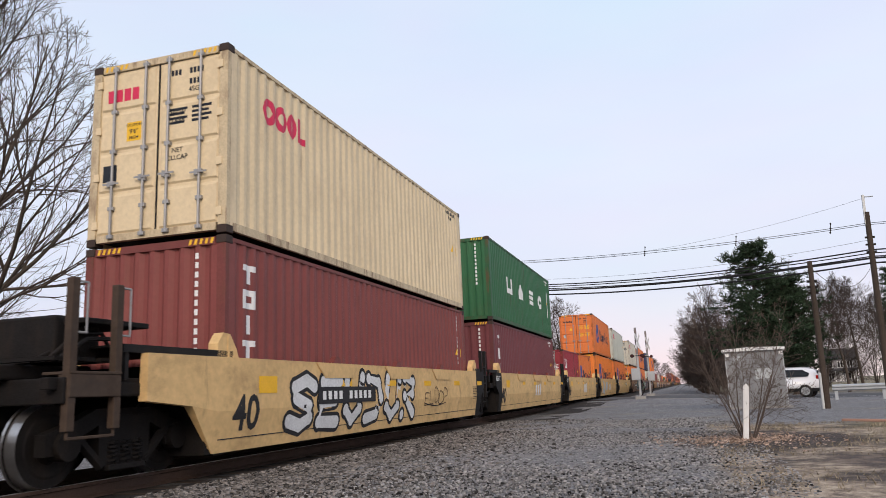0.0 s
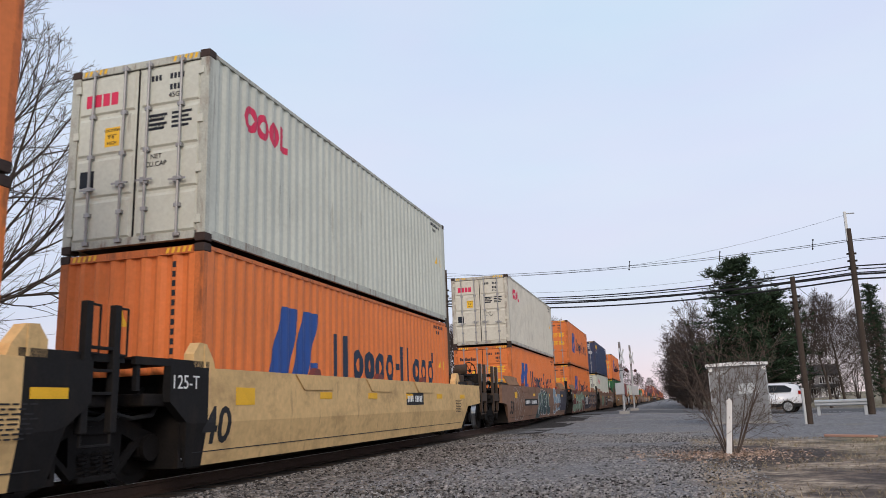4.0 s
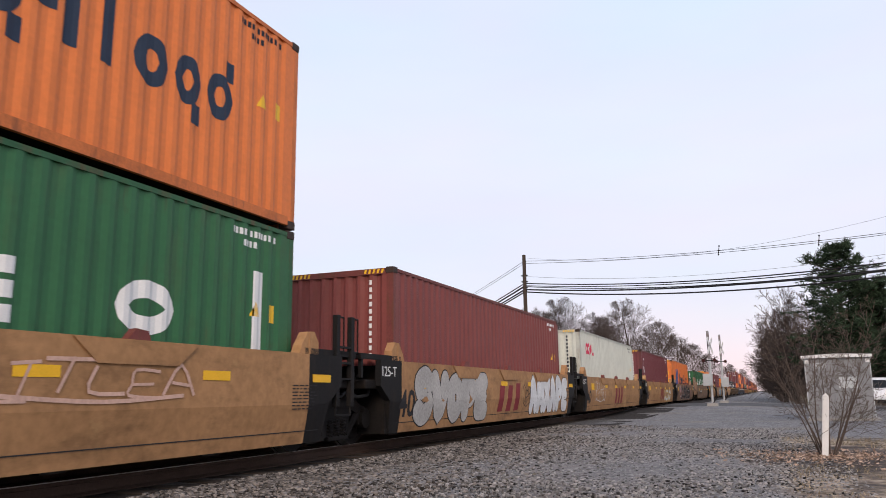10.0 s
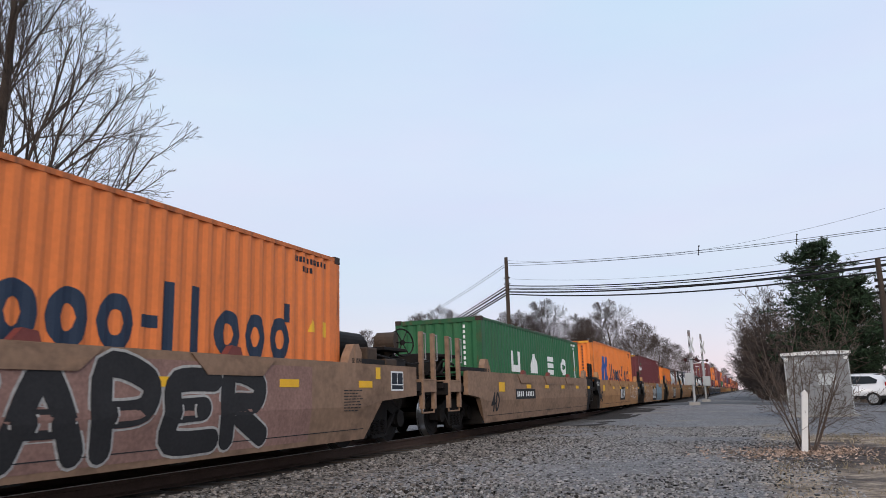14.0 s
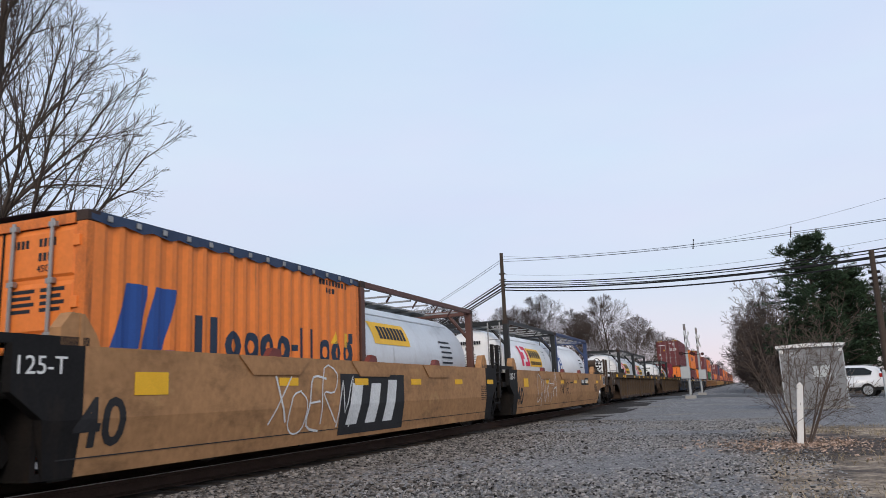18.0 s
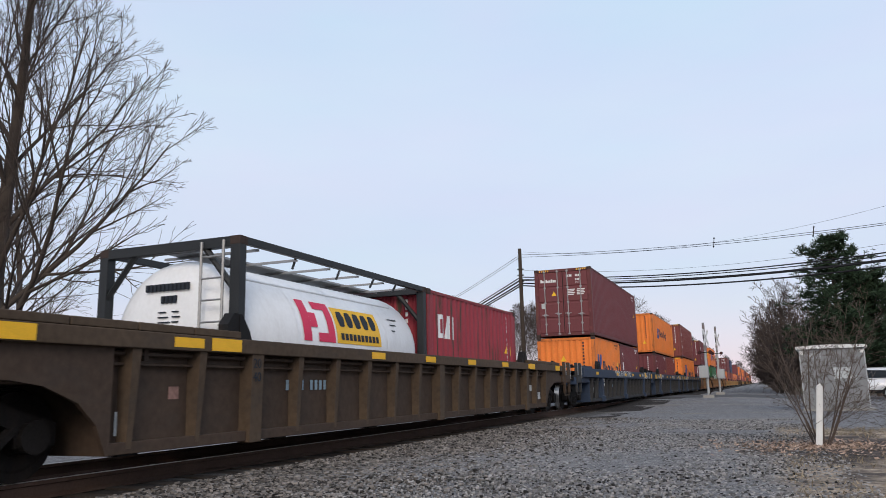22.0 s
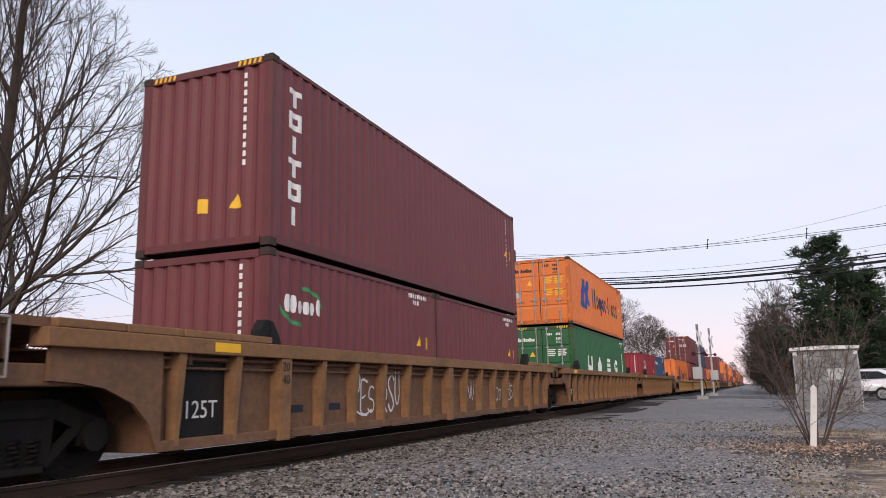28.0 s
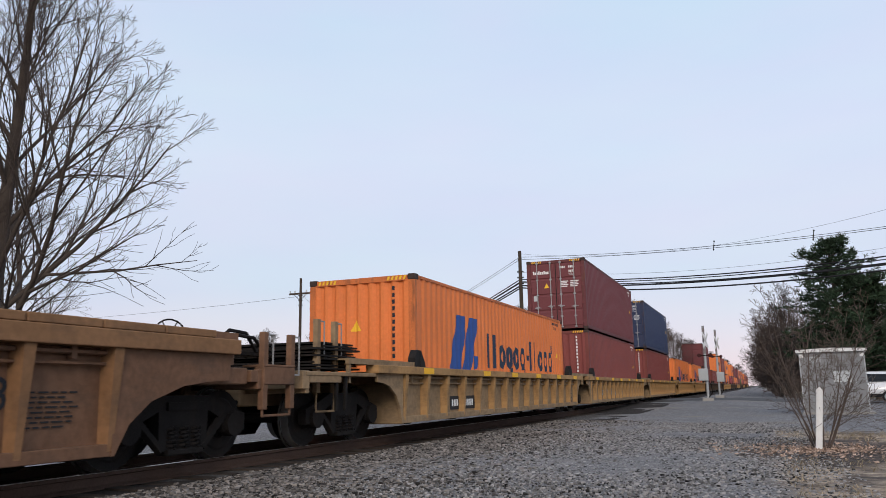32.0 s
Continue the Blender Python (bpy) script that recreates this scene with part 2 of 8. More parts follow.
LOGO_YELLOW = shade("logo_yellow", (0.78, 0.45, 0.03), 0.55, 0, 0.1, 3)
REFLECT = shade("yellow_reflector", (0.80, 0.44, 0.02), 0.45, 0, 0.08, 4)
STICKER = shade("yellow_sticker", (0.80, 0.47, 0.03), 0.5, 0, 0.06, 4)
GREY_STICKER = shade("grey_sticker", (0.45, 0.47, 0.47), 0.5, 0, 0.06, 4)
SPRAY_WHITE = shade("white_spray_paint", (0.62, 0.63, 0.63), 0.7, 0, 0.2, 2)
SPRAY_BLACK = shade("black_spray_paint", (0.03, 0.03, 0.032), 0.7, 0, 0.2, 2)
SPRAY_BLUE = shade("pale_blue_spray_paint", (0.22, 0.30, 0.36), 0.7, 0, 0.2, 2)
SPRAY_TEAL = shade("teal_spray_paint", (0.055, 0.085, 0.09), 0.7, 0, 0.2, 2)
SPRAY_MINT = shade("mint_spray_paint", (0.19, 0.26, 0.19), 0.7, 0, 0.25, 2)
SPRAY_PALE = shade("pale_mint_spray_paint", (0.42, 0.50, 0.42), 0.7, 0, 0.2, 2)
SPRAY_OXBLOOD = shade("oxblood_spray_paint", (0.14, 0.045, 0.04), 0.7, 0, 0.25, 2)
SPRAY_SILVER = shade("dull_silver_spray_paint", (0.40, 0.39, 0.37), 0.6, 0, 0.3, 1.5)
SPRAY_DUSTY = shade("dusty_rose_spray_paint", (0.26, 0.155, 0.13), 0.7, 0, 0.3, 1.5)
SPRAY_ROSE = shade("pale_rose_spray_paint", (0.55, 0.36, 0.29), 0.7, 0, 0.2, 2)
SPRAY_YELLOW = shade("yellow_spray_paint", (0.62, 0.40, 0.05), 0.7, 0, 0.25, 2)
SPRAY_SLATE = shade("slate_blue_spray_paint", (0.060, 0.058, 0.075), 0.7, 0, 0.3, 1.5)
SPRAY_PALEBLUE = shade("washed_blue_spray_paint", (0.40, 0.46, 0.52), 0.7, 0, 0.3, 2, dirt=(0.55, 0.38, 0.18), dirt_amount=0.6)
SPRAY_PINK = shade("pink_spray_paint", (0.45, 0.26, 0.26), 0.7, 0, 0.2, 2)
TANK_WHITE = shade("white_tank_paint", (0.78, 0.79, 0.80), 0.35, 0, 0.05, 1.2, 0, 40, (0.35, 0.33, 0.3), 0.2)
TANK_GREY = shade("grey_tank_cladding", (0.60, 0.63, 0.66), 0.4, 0.2, 0.06, 1.2, 0, 40, (0.3, 0.28, 0.26), 0.25)
FRAME_DARK = shade("dark_frame_paint", (0.018, 0.02, 0.022), 0.5, 0, 0.2, 3)
FRAME_NAVY = shade("navy_frame_paint", (0.035, 0.055, 0.13), 0.5, 0, 0.15, 3)
FRAME_BROWN = shade("brown_frame_paint", (0.10, 0.045, 0.035), 0.55, 0, 0.2, 3)
TARP = shade("blue_tarpaulin", (0.04, 0.06, 0.11), 0.6, 0, 0.2, 5)
BARK = shade("grey_brown_bark", (0.075, 0.060, 0.050), 0.9, 0, 0.25, 4, 0.5, 25, per_object=0.15)
TWIG = shade("thin_twig_bark", (0.070, 0.054, 0.047), 0.9, 0, 0.2, 3, per_object=0.2)
SHRUB_TWIG = shade("shrub_twig_bark", (0.11, 0.085, 0.072), 0.9, 0, 0.2, 3)
NEEDLE = shade("pine_needles", (0.030, 0.050, 0.028), 0.8, 0, 0.45, 0.8)
POLE_WOOD = shade("weathered_pole_wood", (0.06, 0.046, 0.037), 0.85, 0, 0.25, 2, 0.3, 20, (0.05, 0.04, 0.035), 0.5, (3, 3, 0.2))
CABLE = shade("black_cable", (0.02, 0.02, 0.022), 0.6, 0, 0.1, 3)
ALU = shade("dull_aluminium", (0.24, 0.245, 0.25), 0.45, 0.35, 0.06, 1.2, 0, 40, (0.25, 0.24, 0.22), 0.3)
WHITE_PAINT = shade("white_paint", (0.74, 0.74, 0.73), 0.45, 0, 0.05, 2, 0, 40, (0.3, 0.27, 0.22), 0.25)
CONCRETE = shade("concrete", (0.30, 0.29, 0.27), 0.85, 0, 0.15, 2, 0.2, 30)
TIE_WOOD = shade("creosoted_timber", (0.045, 0.036, 0.030), 0.85, 0, 0.3, 3, 0.4, 25, per_object=0.25)
RAIL_SIDE = shade("rusty_rail", (0.07, 0.045, 0.035), 0.75, 0.2, 0.2, 3)
STONE = shade("ballast_stone", (0.205, 0.195, 0.188), 0.85, 0, 0.25, 2, 0.2, 60)
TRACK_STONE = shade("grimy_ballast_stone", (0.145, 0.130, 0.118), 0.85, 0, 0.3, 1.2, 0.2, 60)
CAR_PAINT = shade("white_car_paint", (0.72, 0.73, 0.75), 0.25, 0, 0.02, 2, coat=0.6)
GLASS = shade("dark_car_glass", (0.015, 0.018, 0.02), 0.06, 0, 0.02, 2)
STRIPE_GREY = shade("faded_grey_red_stripe", (0.22, 0.19, 0.19), 0.7, 0, 0.15, 3)
LENS_DARK = shade("unlit_red_lens", (0.05, 0.008, 0.008), 0.3, 0, 0.05, 3)
LAMP_RED = shade("red_lamp_glass", (0.35, 0.015, 0.01), 0.25, 0, 0.05, 3)
GALV = shade("galvanised_steel", (0.40, 0.42, 0.43), 0.5, 0.4, 0.1, 2)
SIDING = shade("pale_house_siding", (0.30, 0.29, 0.30), 0.8, 0, 0.08, 1)
SLATE = shade("dark_roof_shingle", (0.055, 0.053, 0.055), 0.9, 0, 0.2, 2)
PLANK_PINK = shade("salmon_painted_plank", (0.36, 0.21, 0.16), 0.8, 0, 0.15, 3)
LEAF_LITTER = shade("dry_leaf", (0.34, 0.245, 0.19), 0.9, 0, 0.35, 6, per_object=0.2)
GRASS_BLADE = shade("winter_grass_blade", (0.27, 0.215, 0.14), 0.9, 0, 0.4, 0.7)


def vary_islands(mat, amount):
    """Stones, leaves and blades in one mesh differ in brightness from piece to piece."""
    n, l = mat.node_tree.nodes, mat.node_tree.links
    b = n["Principled BSDF"]
    old = b.inputs["Base Color"].links[0].from_socket
    g, r, m = n.new("ShaderNodeNewGeometry"), n.new("ShaderNodeMapRange"), n.new("ShaderNodeMixRGB")
    r.inputs["To Min"].default_value, r.inputs["To Max"].default_value = 1 - amount, 1 + amount
    l.new(g.outputs["Random Per Island"], r.inputs["Value"])
    m.blend_type, m.inputs[0].default_value = "MULTIPLY", 1
    l.new(old, m.inputs[1])
    l.new(r.outputs[0], m.inputs[2])
    l.new(m.outputs[0], b.inputs["Base Color"])


vary_islands(STONE, 0.95)
vary_islands(TRACK_STONE, 0.95)
vary_islands(LEAF_LITTER, 0.5)
vary_islands(GRASS_BLADE, 0.5)
vary_islands(NEEDLE, 0.5)


def ground_material():
    """Grey gravel lane, with bare soil and winter grass to its right; the seam wanders."""
    m = bpy.data.materials.new("gravel_and_winter_grass")
    m.use_nodes = True
    n, l = m.node_tree.nodes, m.node_tree.links
    b = n["Principled BSDF"]
    b.inputs["Roughness"].default_value = 0.95
    tc, sep = n.new("ShaderNodeTexCoord"), n.new("ShaderNodeSeparateXYZ")
    l.new(tc.outputs["Object"], sep.inputs[0])

    def noise_at(scale, detail=5, rough=0.6):
        t = n.new("ShaderNodeTexNoise")
        t.inputs["Scale"].default_value, t.inputs["Detail"].default_value, t.inputs["Roughness"].default_value = scale, detail, rough
        l.new(tc.outputs["Object"], t.inputs["Vector"])
        return t.outputs["Fac"]

    def ramp(fac, *stops):
        r = n.new("ShaderNodeValToRGB")
        e = r.color_ramp.elements
        e[0].position, e[0].color = stops[0][0], (*stops[0][1], 1)
        e[1].position, e[1].color = stops[-1][0], (*stops[-1][1], 1)
        for p, c in stops[1:-1]:
            q = e.new(p)
            q.color = (*c, 1)
        l.new(fac, r.inputs[0])
        return r.outputs[0]

    def calc(op, a, c, clamp=False):
        q = n.new("ShaderNodeMath")
        q.operation, q.use_clamp = op, clamp
        for i, v in enumerate((a, c)):
            if isinstance(v, (int, float)):
                q.inputs[i].default_value = v
            else:
                l.new(v, q.inputs[i])
        return q.outputs[0]

    def mix(fac, a, c, kind="MIX"):
        q = n.new("ShaderNodeMixRGB")
        q.blend_type = kind
        for i, v in enumerate((fac, a, c)):
            if isinstance(v, (int, float)):
                q.inputs[i].default_value = v
            else:
                l.new(v, q.inputs[i])
        return q.outputs[0]

    voro = n.new("ShaderNodeTexVoronoi")
    voro.inputs["Scale"].default_value = 55
    l.new(tc.outputs["Object"], voro.inputs["Vector"])
    grit = ramp(voro.outputs["Color"], (0.1, (0.05, 0.049, 0.05)), (0.55, (0.185, 0.182, 0.184)), (0.95, (0.42, 0.41, 0.41)))
    gravel = mix(0.38, grit, ramp(noise_at(0.5), (0.35, (0.13, 0.129, 0.132)), (0.65, (0.22, 0.217, 0.22))))
    gravel = mix(calc("MULTIPLY", ramp(noise_at(0.33, 3), (0.55, (0, 0, 0)), (0.68, (1, 1, 1))), 0.35), gravel, ramp(noise_at(3), (0.3, (0.24, 0.19, 0.13)), (0.7, (0.36, 0.31, 0.22))))
    gravel = mix(0.75, gravel, ramp(noise_at(5.5, 8, 0.8), (0.36, (0.42, 0.41, 0.41)), (0.5, (0.92, 0.92, 0.93)), (0.64, (1.5, 1.48, 1.46))), "MULTIPLY")
    soil = ramp(noise_at(2.2, 7, 0.7), (0.33, (0.024, 0.018, 0.015)), (0.5, (0.075, 0.054, 0.043)), (0.68, (0.22, 0.16, 0.12)))
    straw = ramp(noise_at(4.5, 9, 0.78), (0.38, (0.12, 0.088, 0.066)), (0.5, (0.33, 0.255, 0.185)), (0.62, (0.56, 0.455, 0.335)))
    turf = mix(ramp(noise_at(0.75, 6, 0.65), (0.43, (0, 0, 0)), (0.56, (1, 1, 1))), soil, straw)
    green = calc("MULTIPLY", calc("MULTIPLY", calc("SUBTRACT", sep.outputs["X"], 2.4), 0.45, True), ramp(noise_at(1.3, 6, 0.7), (0.40, (0, 0, 0)), (0.56, (0.8, 0.8, 0.8))))
    turf = mix(green, turf, ramp(noise_at(7, 6, 0.7), (0.35, (0.05, 0.05, 0.02)), (0.65, (0.20, 0.185, 0.075))))
    # dark damp soil in a ring round the shrub
    dx, dy = calc("SUBTRACT", sep.outputs["X"], 1.15), calc("MULTIPLY", calc("SUBTRACT", sep.outputs["Y"], 14.1), 0.75)
    rad = calc("ADD", calc("POWER", calc("ADD", calc("MULTIPLY", dx, dx), calc("MULTIPLY", dy, dy)), 0.5), calc("MULTIPLY", calc("SUBTRACT", noise_at(1.7, 5), 0.5), 2.2))
    ring_fac = calc("MULTIPLY", calc("SUBTRACT", 1.75, rad), 3.0, True)
    turf = mix(ring_fac, turf, ramp(noise_at(5, 6, 0.7), (0.35, (0.022, 0.017, 0.015)), (0.52, (0.05, 0.037, 0.03)), (0.7, (0.15, 0.10, 0.075))))
    # the seam: the lane's right edge, which bends right beyond nineteen metres
    wander = calc("MULTIPLY", calc("SUBTRACT", noise_at(0.8, 5), 0.5), 1.5)
    edge_x = calc("SUBTRACT", calc("ADD", sep.outputs["X"], wander), 0.15)
    far = calc("MULTIPLY", calc("SUBTRACT", 19.2, calc("ADD", sep.outputs["Y"], calc("MULTIPLY", wander, 1.2))), 1.2)
    fac = calc("MINIMUM", calc("MULTIPLY", edge_x, 2.2, True), calc("MULTIPLY", far, 1.0, True))
    beyond = calc("MULTIPLY", calc("SUBTRACT", calc("ABSOLUTE", calc("ADD", sep.outputs["X"], 3.0), 0), 13.0), 0.25, True)
    beyond2 = calc("MULTIPLY", calc("SUBTRACT", sep.outputs["Y"], 60.0), 0.1, True)
    side = calc("MULTIPLY", calc("SUBTRACT", calc("ABSOLUTE", calc("ADD", sep.outputs["X"], 4.0), 0), 5.0), 0.5, True)
    fac = calc("MAXIMUM", fac, calc("MAXIMUM", beyond, calc("MULTIPLY", beyond2, side)))
    fac = calc("MAXIMUM", fac, ring_fac)
    # oil and brake dust beside the rails, with the train's shade painted in
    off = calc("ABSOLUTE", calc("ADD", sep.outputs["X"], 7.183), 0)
    oil_shade = calc("MULTIPLY", calc("SUBTRACT", calc("ADD", 2.7, calc("MULTIPLY", calc("SUBTRACT", noise_at(1.4), 0.5), 1.2)), off), 1.1, True)
    oil_shade = calc("MULTIPLY", oil_shade, calc("MULTIPLY", calc("SUBTRACT", 42.0, sep.outputs["Y"]), 0.2, True))
    gravel = mix(calc("MULTIPLY", oil_shade, 0.85), gravel, ramp(noise_at(12), (0.3, (0.02, 0.018, 0.017)), (0.7, (0.06, 0.053, 0.048))))
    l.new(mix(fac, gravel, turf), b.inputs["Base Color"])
    bp = n.new("ShaderNodeBump")
    bp.inputs["Strength"].default_value, bp.inputs["Distance"].default_value = 0.7, 0.03
    l.new(calc("ADD", voro.outputs["Distance"], noise_at(9)), bp.inputs["Height"])
    l.new(bp.outputs[0], b.inputs["Normal"])
    return m


GROUND = ground_material()
ASPHALT = shade("worn_asphalt", (0.10, 0.10, 0.104), 0.9, 0, 0.3, 1.2, 0.3, 120, (0.05, 0.048, 0.047), 0.6, (0.7, 0.7, 0.7))
# near-black: shade under the train is put into the oily bed's colour
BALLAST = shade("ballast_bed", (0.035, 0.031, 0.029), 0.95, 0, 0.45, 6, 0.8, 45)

# ---- mesh helpers ----
RAIL = 0.355          # height of the rail head
TX = -7.183           # centre line of the track


def height(x, y):
    """The lie of the land: level by the camera, rising a little to the level crossing and falling beside the road."""
    k, side = min(max((y - 32) / 14, 0), 1), min(max((5 - x) / 6, 0), 1)
    return 0.17 + k * k * (3 - 2 * k) * (0.16 * side - 0.11 * (1 - side))


def mesh_of(name, bm, material, smooth=False):
    me = bpy.data.meshes.new(name)
    bm.to_mesh(me)
    bm.free()
    me.materials.append(material)
    if smooth:
        me.polygons.foreach_set("use_smooth", [True] * len(me.polygons))
    return me


def place(name, me, parent=None, m=None, label=""):
    ob = new(name, me)
    if parent:
        ob.parent = parent
    if m is not None:
        ob.matrix_basis = m
    if label:
        ob["label"] = label
    return ob


def part(name, bm, material, parent, label="", m=None, smooth=False):
    return place(name, mesh_of(name, bm, material, smooth), parent, m, label)


def thing(name, m, label, category, group="", kind=""):
    ob = new(name)
    ob.empty_display_size = 0.2
    ob.matrix_basis = m
    return tagged(ob, label, category, group, kind)


def box(bm, x0, x1, y0, y1, z0, z1, bevel=0.0):
    r = bmesh.ops.create_cube(bm, size=1, matrix=Matrix.LocRotScale(((x0 + x1) / 2, (y0 + y1) / 2, (z0 + z1) / 2), None, (abs(x1 - x0), abs(y1 - y0), abs(z1 - z0))))
    if bevel:
        edges = list({e for v in r["verts"] for e in v.link_edges})
        bmesh.ops.bevel(bm, geom=edges, offset=bevel, segments=2, profile=0.5, affect="EDGES")
    return bm


def rod(bm, a, b, r, seg=8, r2=None):
    a, b = Vector(a), Vector(b)
    d = b - a
    if d.length < 1e-6:
        return bm
    q = Vector((0, 0, 1)).rotation_difference(d.normalized()).to_matrix().to_4x4()
    bmesh.ops.create_cone(bm, cap_ends=True, segments=seg, radius1=r, radius2=r if r2 is None else r2, depth=d.length, matrix=Matrix.Translation((a + b) / 2) @ q)
    return bm


def bent(bm, pts, r, seg=6):
    for a, b in zip(pts, pts[1:]):
        rod(bm, a, b, r, seg)
    for p in pts[1:-1]:
        bmesh.ops.create_icosphere(bm, subdivisions=1, radius=r * 1.02, matrix=Matrix.Translation(p))
    return bm


def extrude_yz(bm, outline, x0, x1):
    """A plate in the y-z plane, between x0 and x1."""
    lo, hi = [bm.verts.new((x0, y, z)) for y, z in outline], [bm.verts.new((x1, y, z)) for y, z in outline]
    n = len(outline)
    bm.faces.new(lo)
    bm.faces.new(hi[::-1])
    for i in range(n):
        bm.faces.new((lo[i], hi[i], hi[(i + 1) % n], lo[(i + 1) % n]))
    bmesh.ops.recalc_face_normals(bm, faces=bm.faces[:])
    return bm


def extrude_xz(bm, outline, y0, y1):
    """A profile in the x-z plane, between y0 and y1."""
    lo, hi = [bm.verts.new((x, y0, z)) for x, z in outline], [bm.verts.new((x, y1, z)) for x, z in outline]
    n = len(outline)
    bm.faces.new(lo)
    bm.faces.new(hi[::-1])
    for i in range(n):
        bm.faces.new((lo[i], hi[i], hi[(i + 1) % n], lo[(i + 1) % n]))
    bmesh.ops.recalc_face_normals(bm, faces=bm.faces[:])
    return bm


def B():
    return bmesh.new()


def fast_mesh(name, verts, faces, material, smooth=False):
    """verts (n, 3) and faces (m, k) as arrays."""
    me = bpy.data.meshes.new(name)
    verts, faces = np.asarray(verts, dtype=np.float32), np.asarray(faces, dtype=np.int32)
    k = faces.shape[1]
    me.vertices.add(len(verts))
    me.vertices.foreach_set("co", verts.ravel())
    me.loops.add(faces.size)
    me.loops.foreach_set("vertex_index", faces.ravel())
    me.polygons.add(len(faces))
    me.polygons.foreach_set("loop_start", np.arange(0, faces.size, k, dtype=np.int32))
    me.polygons.foreach_set("loop_total", np.full(len(faces), k, dtype=np.int32))
    if smooth:
        me.polygons.foreach_set("use_smooth", np.ones(len(faces), dtype=bool))
    me.update(calc_edges=True)
    me.validate()
    me.materials.append(material)
    return me


TEXTS = {}


def lettering(string, size, material, spacing=1.0):
    key = (string, size, material.name, spacing)
    if key not in TEXTS:
        cu = bpy.data.curves.new("lettering", "FONT")
        cu.body, cu.size, cu.align_x, cu.align_y, cu.space_character = string, size, "CENTER", "CENTER", spacing
        cu.extrude = 0.0015
        cu.offset = 0.012 if size > 0.5 else 0.0
        cu.resolution_u = 3
        ob = bpy.data.objects.new("lettering", cu)
        scene.collection.objects.link(ob)
        bpy.context.view_layer.update()
        me = bpy.data.meshes.new_from_object(ob.evaluated_get(bpy.context.evaluated_depsgraph_get()))
        bpy.data.objects.remove(ob)
        bpy.data.curves.remove(cu)
        me.materials.clear()
        me.materials.append(material)
        TEXTS[key] = me
    return TEXTS[key]


# Writing on the side that faces the camera reads along +y; on an end that faces it, along +x.
SIDE = pose(0, 0, 0, 90, 0, 90)
FRONT = pose(0, 0, 0, 90, 0, 0)

# ---- the ground ----


def build_ground():
    xs = np.concatenate([[-2500, -900, -400, -200, -120, -80, -60], np.arange(-45, 45, 1.5), [60, 80, 120, 200, 400, 900, 2500]])
    ys = np.concatenate([[-900, -300, -120, -60], np.arange(-30, 90, 1.5), [110, 150, 220, 400, 900, 2000, 4500]])
    g = np.array([(x, y, height(x, y)) for y in ys for x in xs])
    nx = len(xs)
    f = np.array([(j * nx + i, j * nx + i + 1, (j + 1) * nx + i + 1, (j + 1) * nx + i) for j in range(len(ys) - 1) for i in range(nx - 1)])
    rng = np.random.default_rng(4)
    near = (np.abs(g[:, 0]) < 44) & (g[:, 1] > -29) & (g[:, 1] < 60)
    g[near, 2] += rng.normal(0, 0.012, near.sum())
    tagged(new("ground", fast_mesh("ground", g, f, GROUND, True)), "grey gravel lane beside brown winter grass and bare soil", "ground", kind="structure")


def stones(name, count, x_of, y_of, size, seed, label, mat):
    """Loose stones: each a rough eight-cornered lump."""
    rng = np.random.default_rng(seed)
    y = y_of(rng, count)
    x = x_of(rng, y)
    s = rng.uniform(size[0], size[1], count) * rng.choice([1, 1, 1, 1.5], count)
    cube = np.array([(-1, -1, -1), (1, -1, -1), (1, 1, -1), (-1, 1, -1), (-1, -1, 1), (1, -1, 1), (1, 1, 1), (-1, 1, 1)], float)
    quads = np.array([(0, 3, 2, 1), (4, 5, 6, 7), (0, 1, 5, 4), (1, 2, 6, 5), (2, 3, 7, 6), (3, 0, 4, 7)])
    v = cube[None] * rng.uniform(0.45, 1.15, (count, 8, 3)) * np.stack([s, s * rng.uniform(0.6, 1, count), s * rng.uniform(0.45, 0.8, count)], 1)[:, None, :] * 0.5
    a, t = rng.uniform(0, 2 * np.pi, count), rng.normal(0, 0.45, count)
    ca, sa, ct, st = np.cos(a), np.sin(a), np.cos(t), np.sin(t)
    vx, vy, vz = v[..., 0], v[..., 1] * ct[:, None] - v[..., 2] * st[:, None], v[..., 1] * st[:, None] + v[..., 2] * ct[:, None]
    v = np.stack([vx * ca[:, None] - vy * sa[:, None], vx * sa[:, None] + vy * ca[:, None], vz], -1)
    z = np.array([bed_height(p, q) for p, q in zip(x, y)])
    v += np.stack([x, y, z + s * 0.12], 1)[:, None, :]
    f = (quads[None] + (np.arange(count) * 8)[:, None, None]).reshape(-1, 4)
    tagged(new(name, fast_mesh(name, v.reshape(-1, 3), f, mat)), label, "gravel", kind="stuff")


def bed_height(x, y):
    """Height of the ballast bed or, beside it, of the ground."""
    d = abs(x - TX)
    top = RAIL - 0.19
    g = height(x, y)
    if d < 1.75:
        return max(top, g)
    return max(g, top - (d - 1.75) * 0.35)


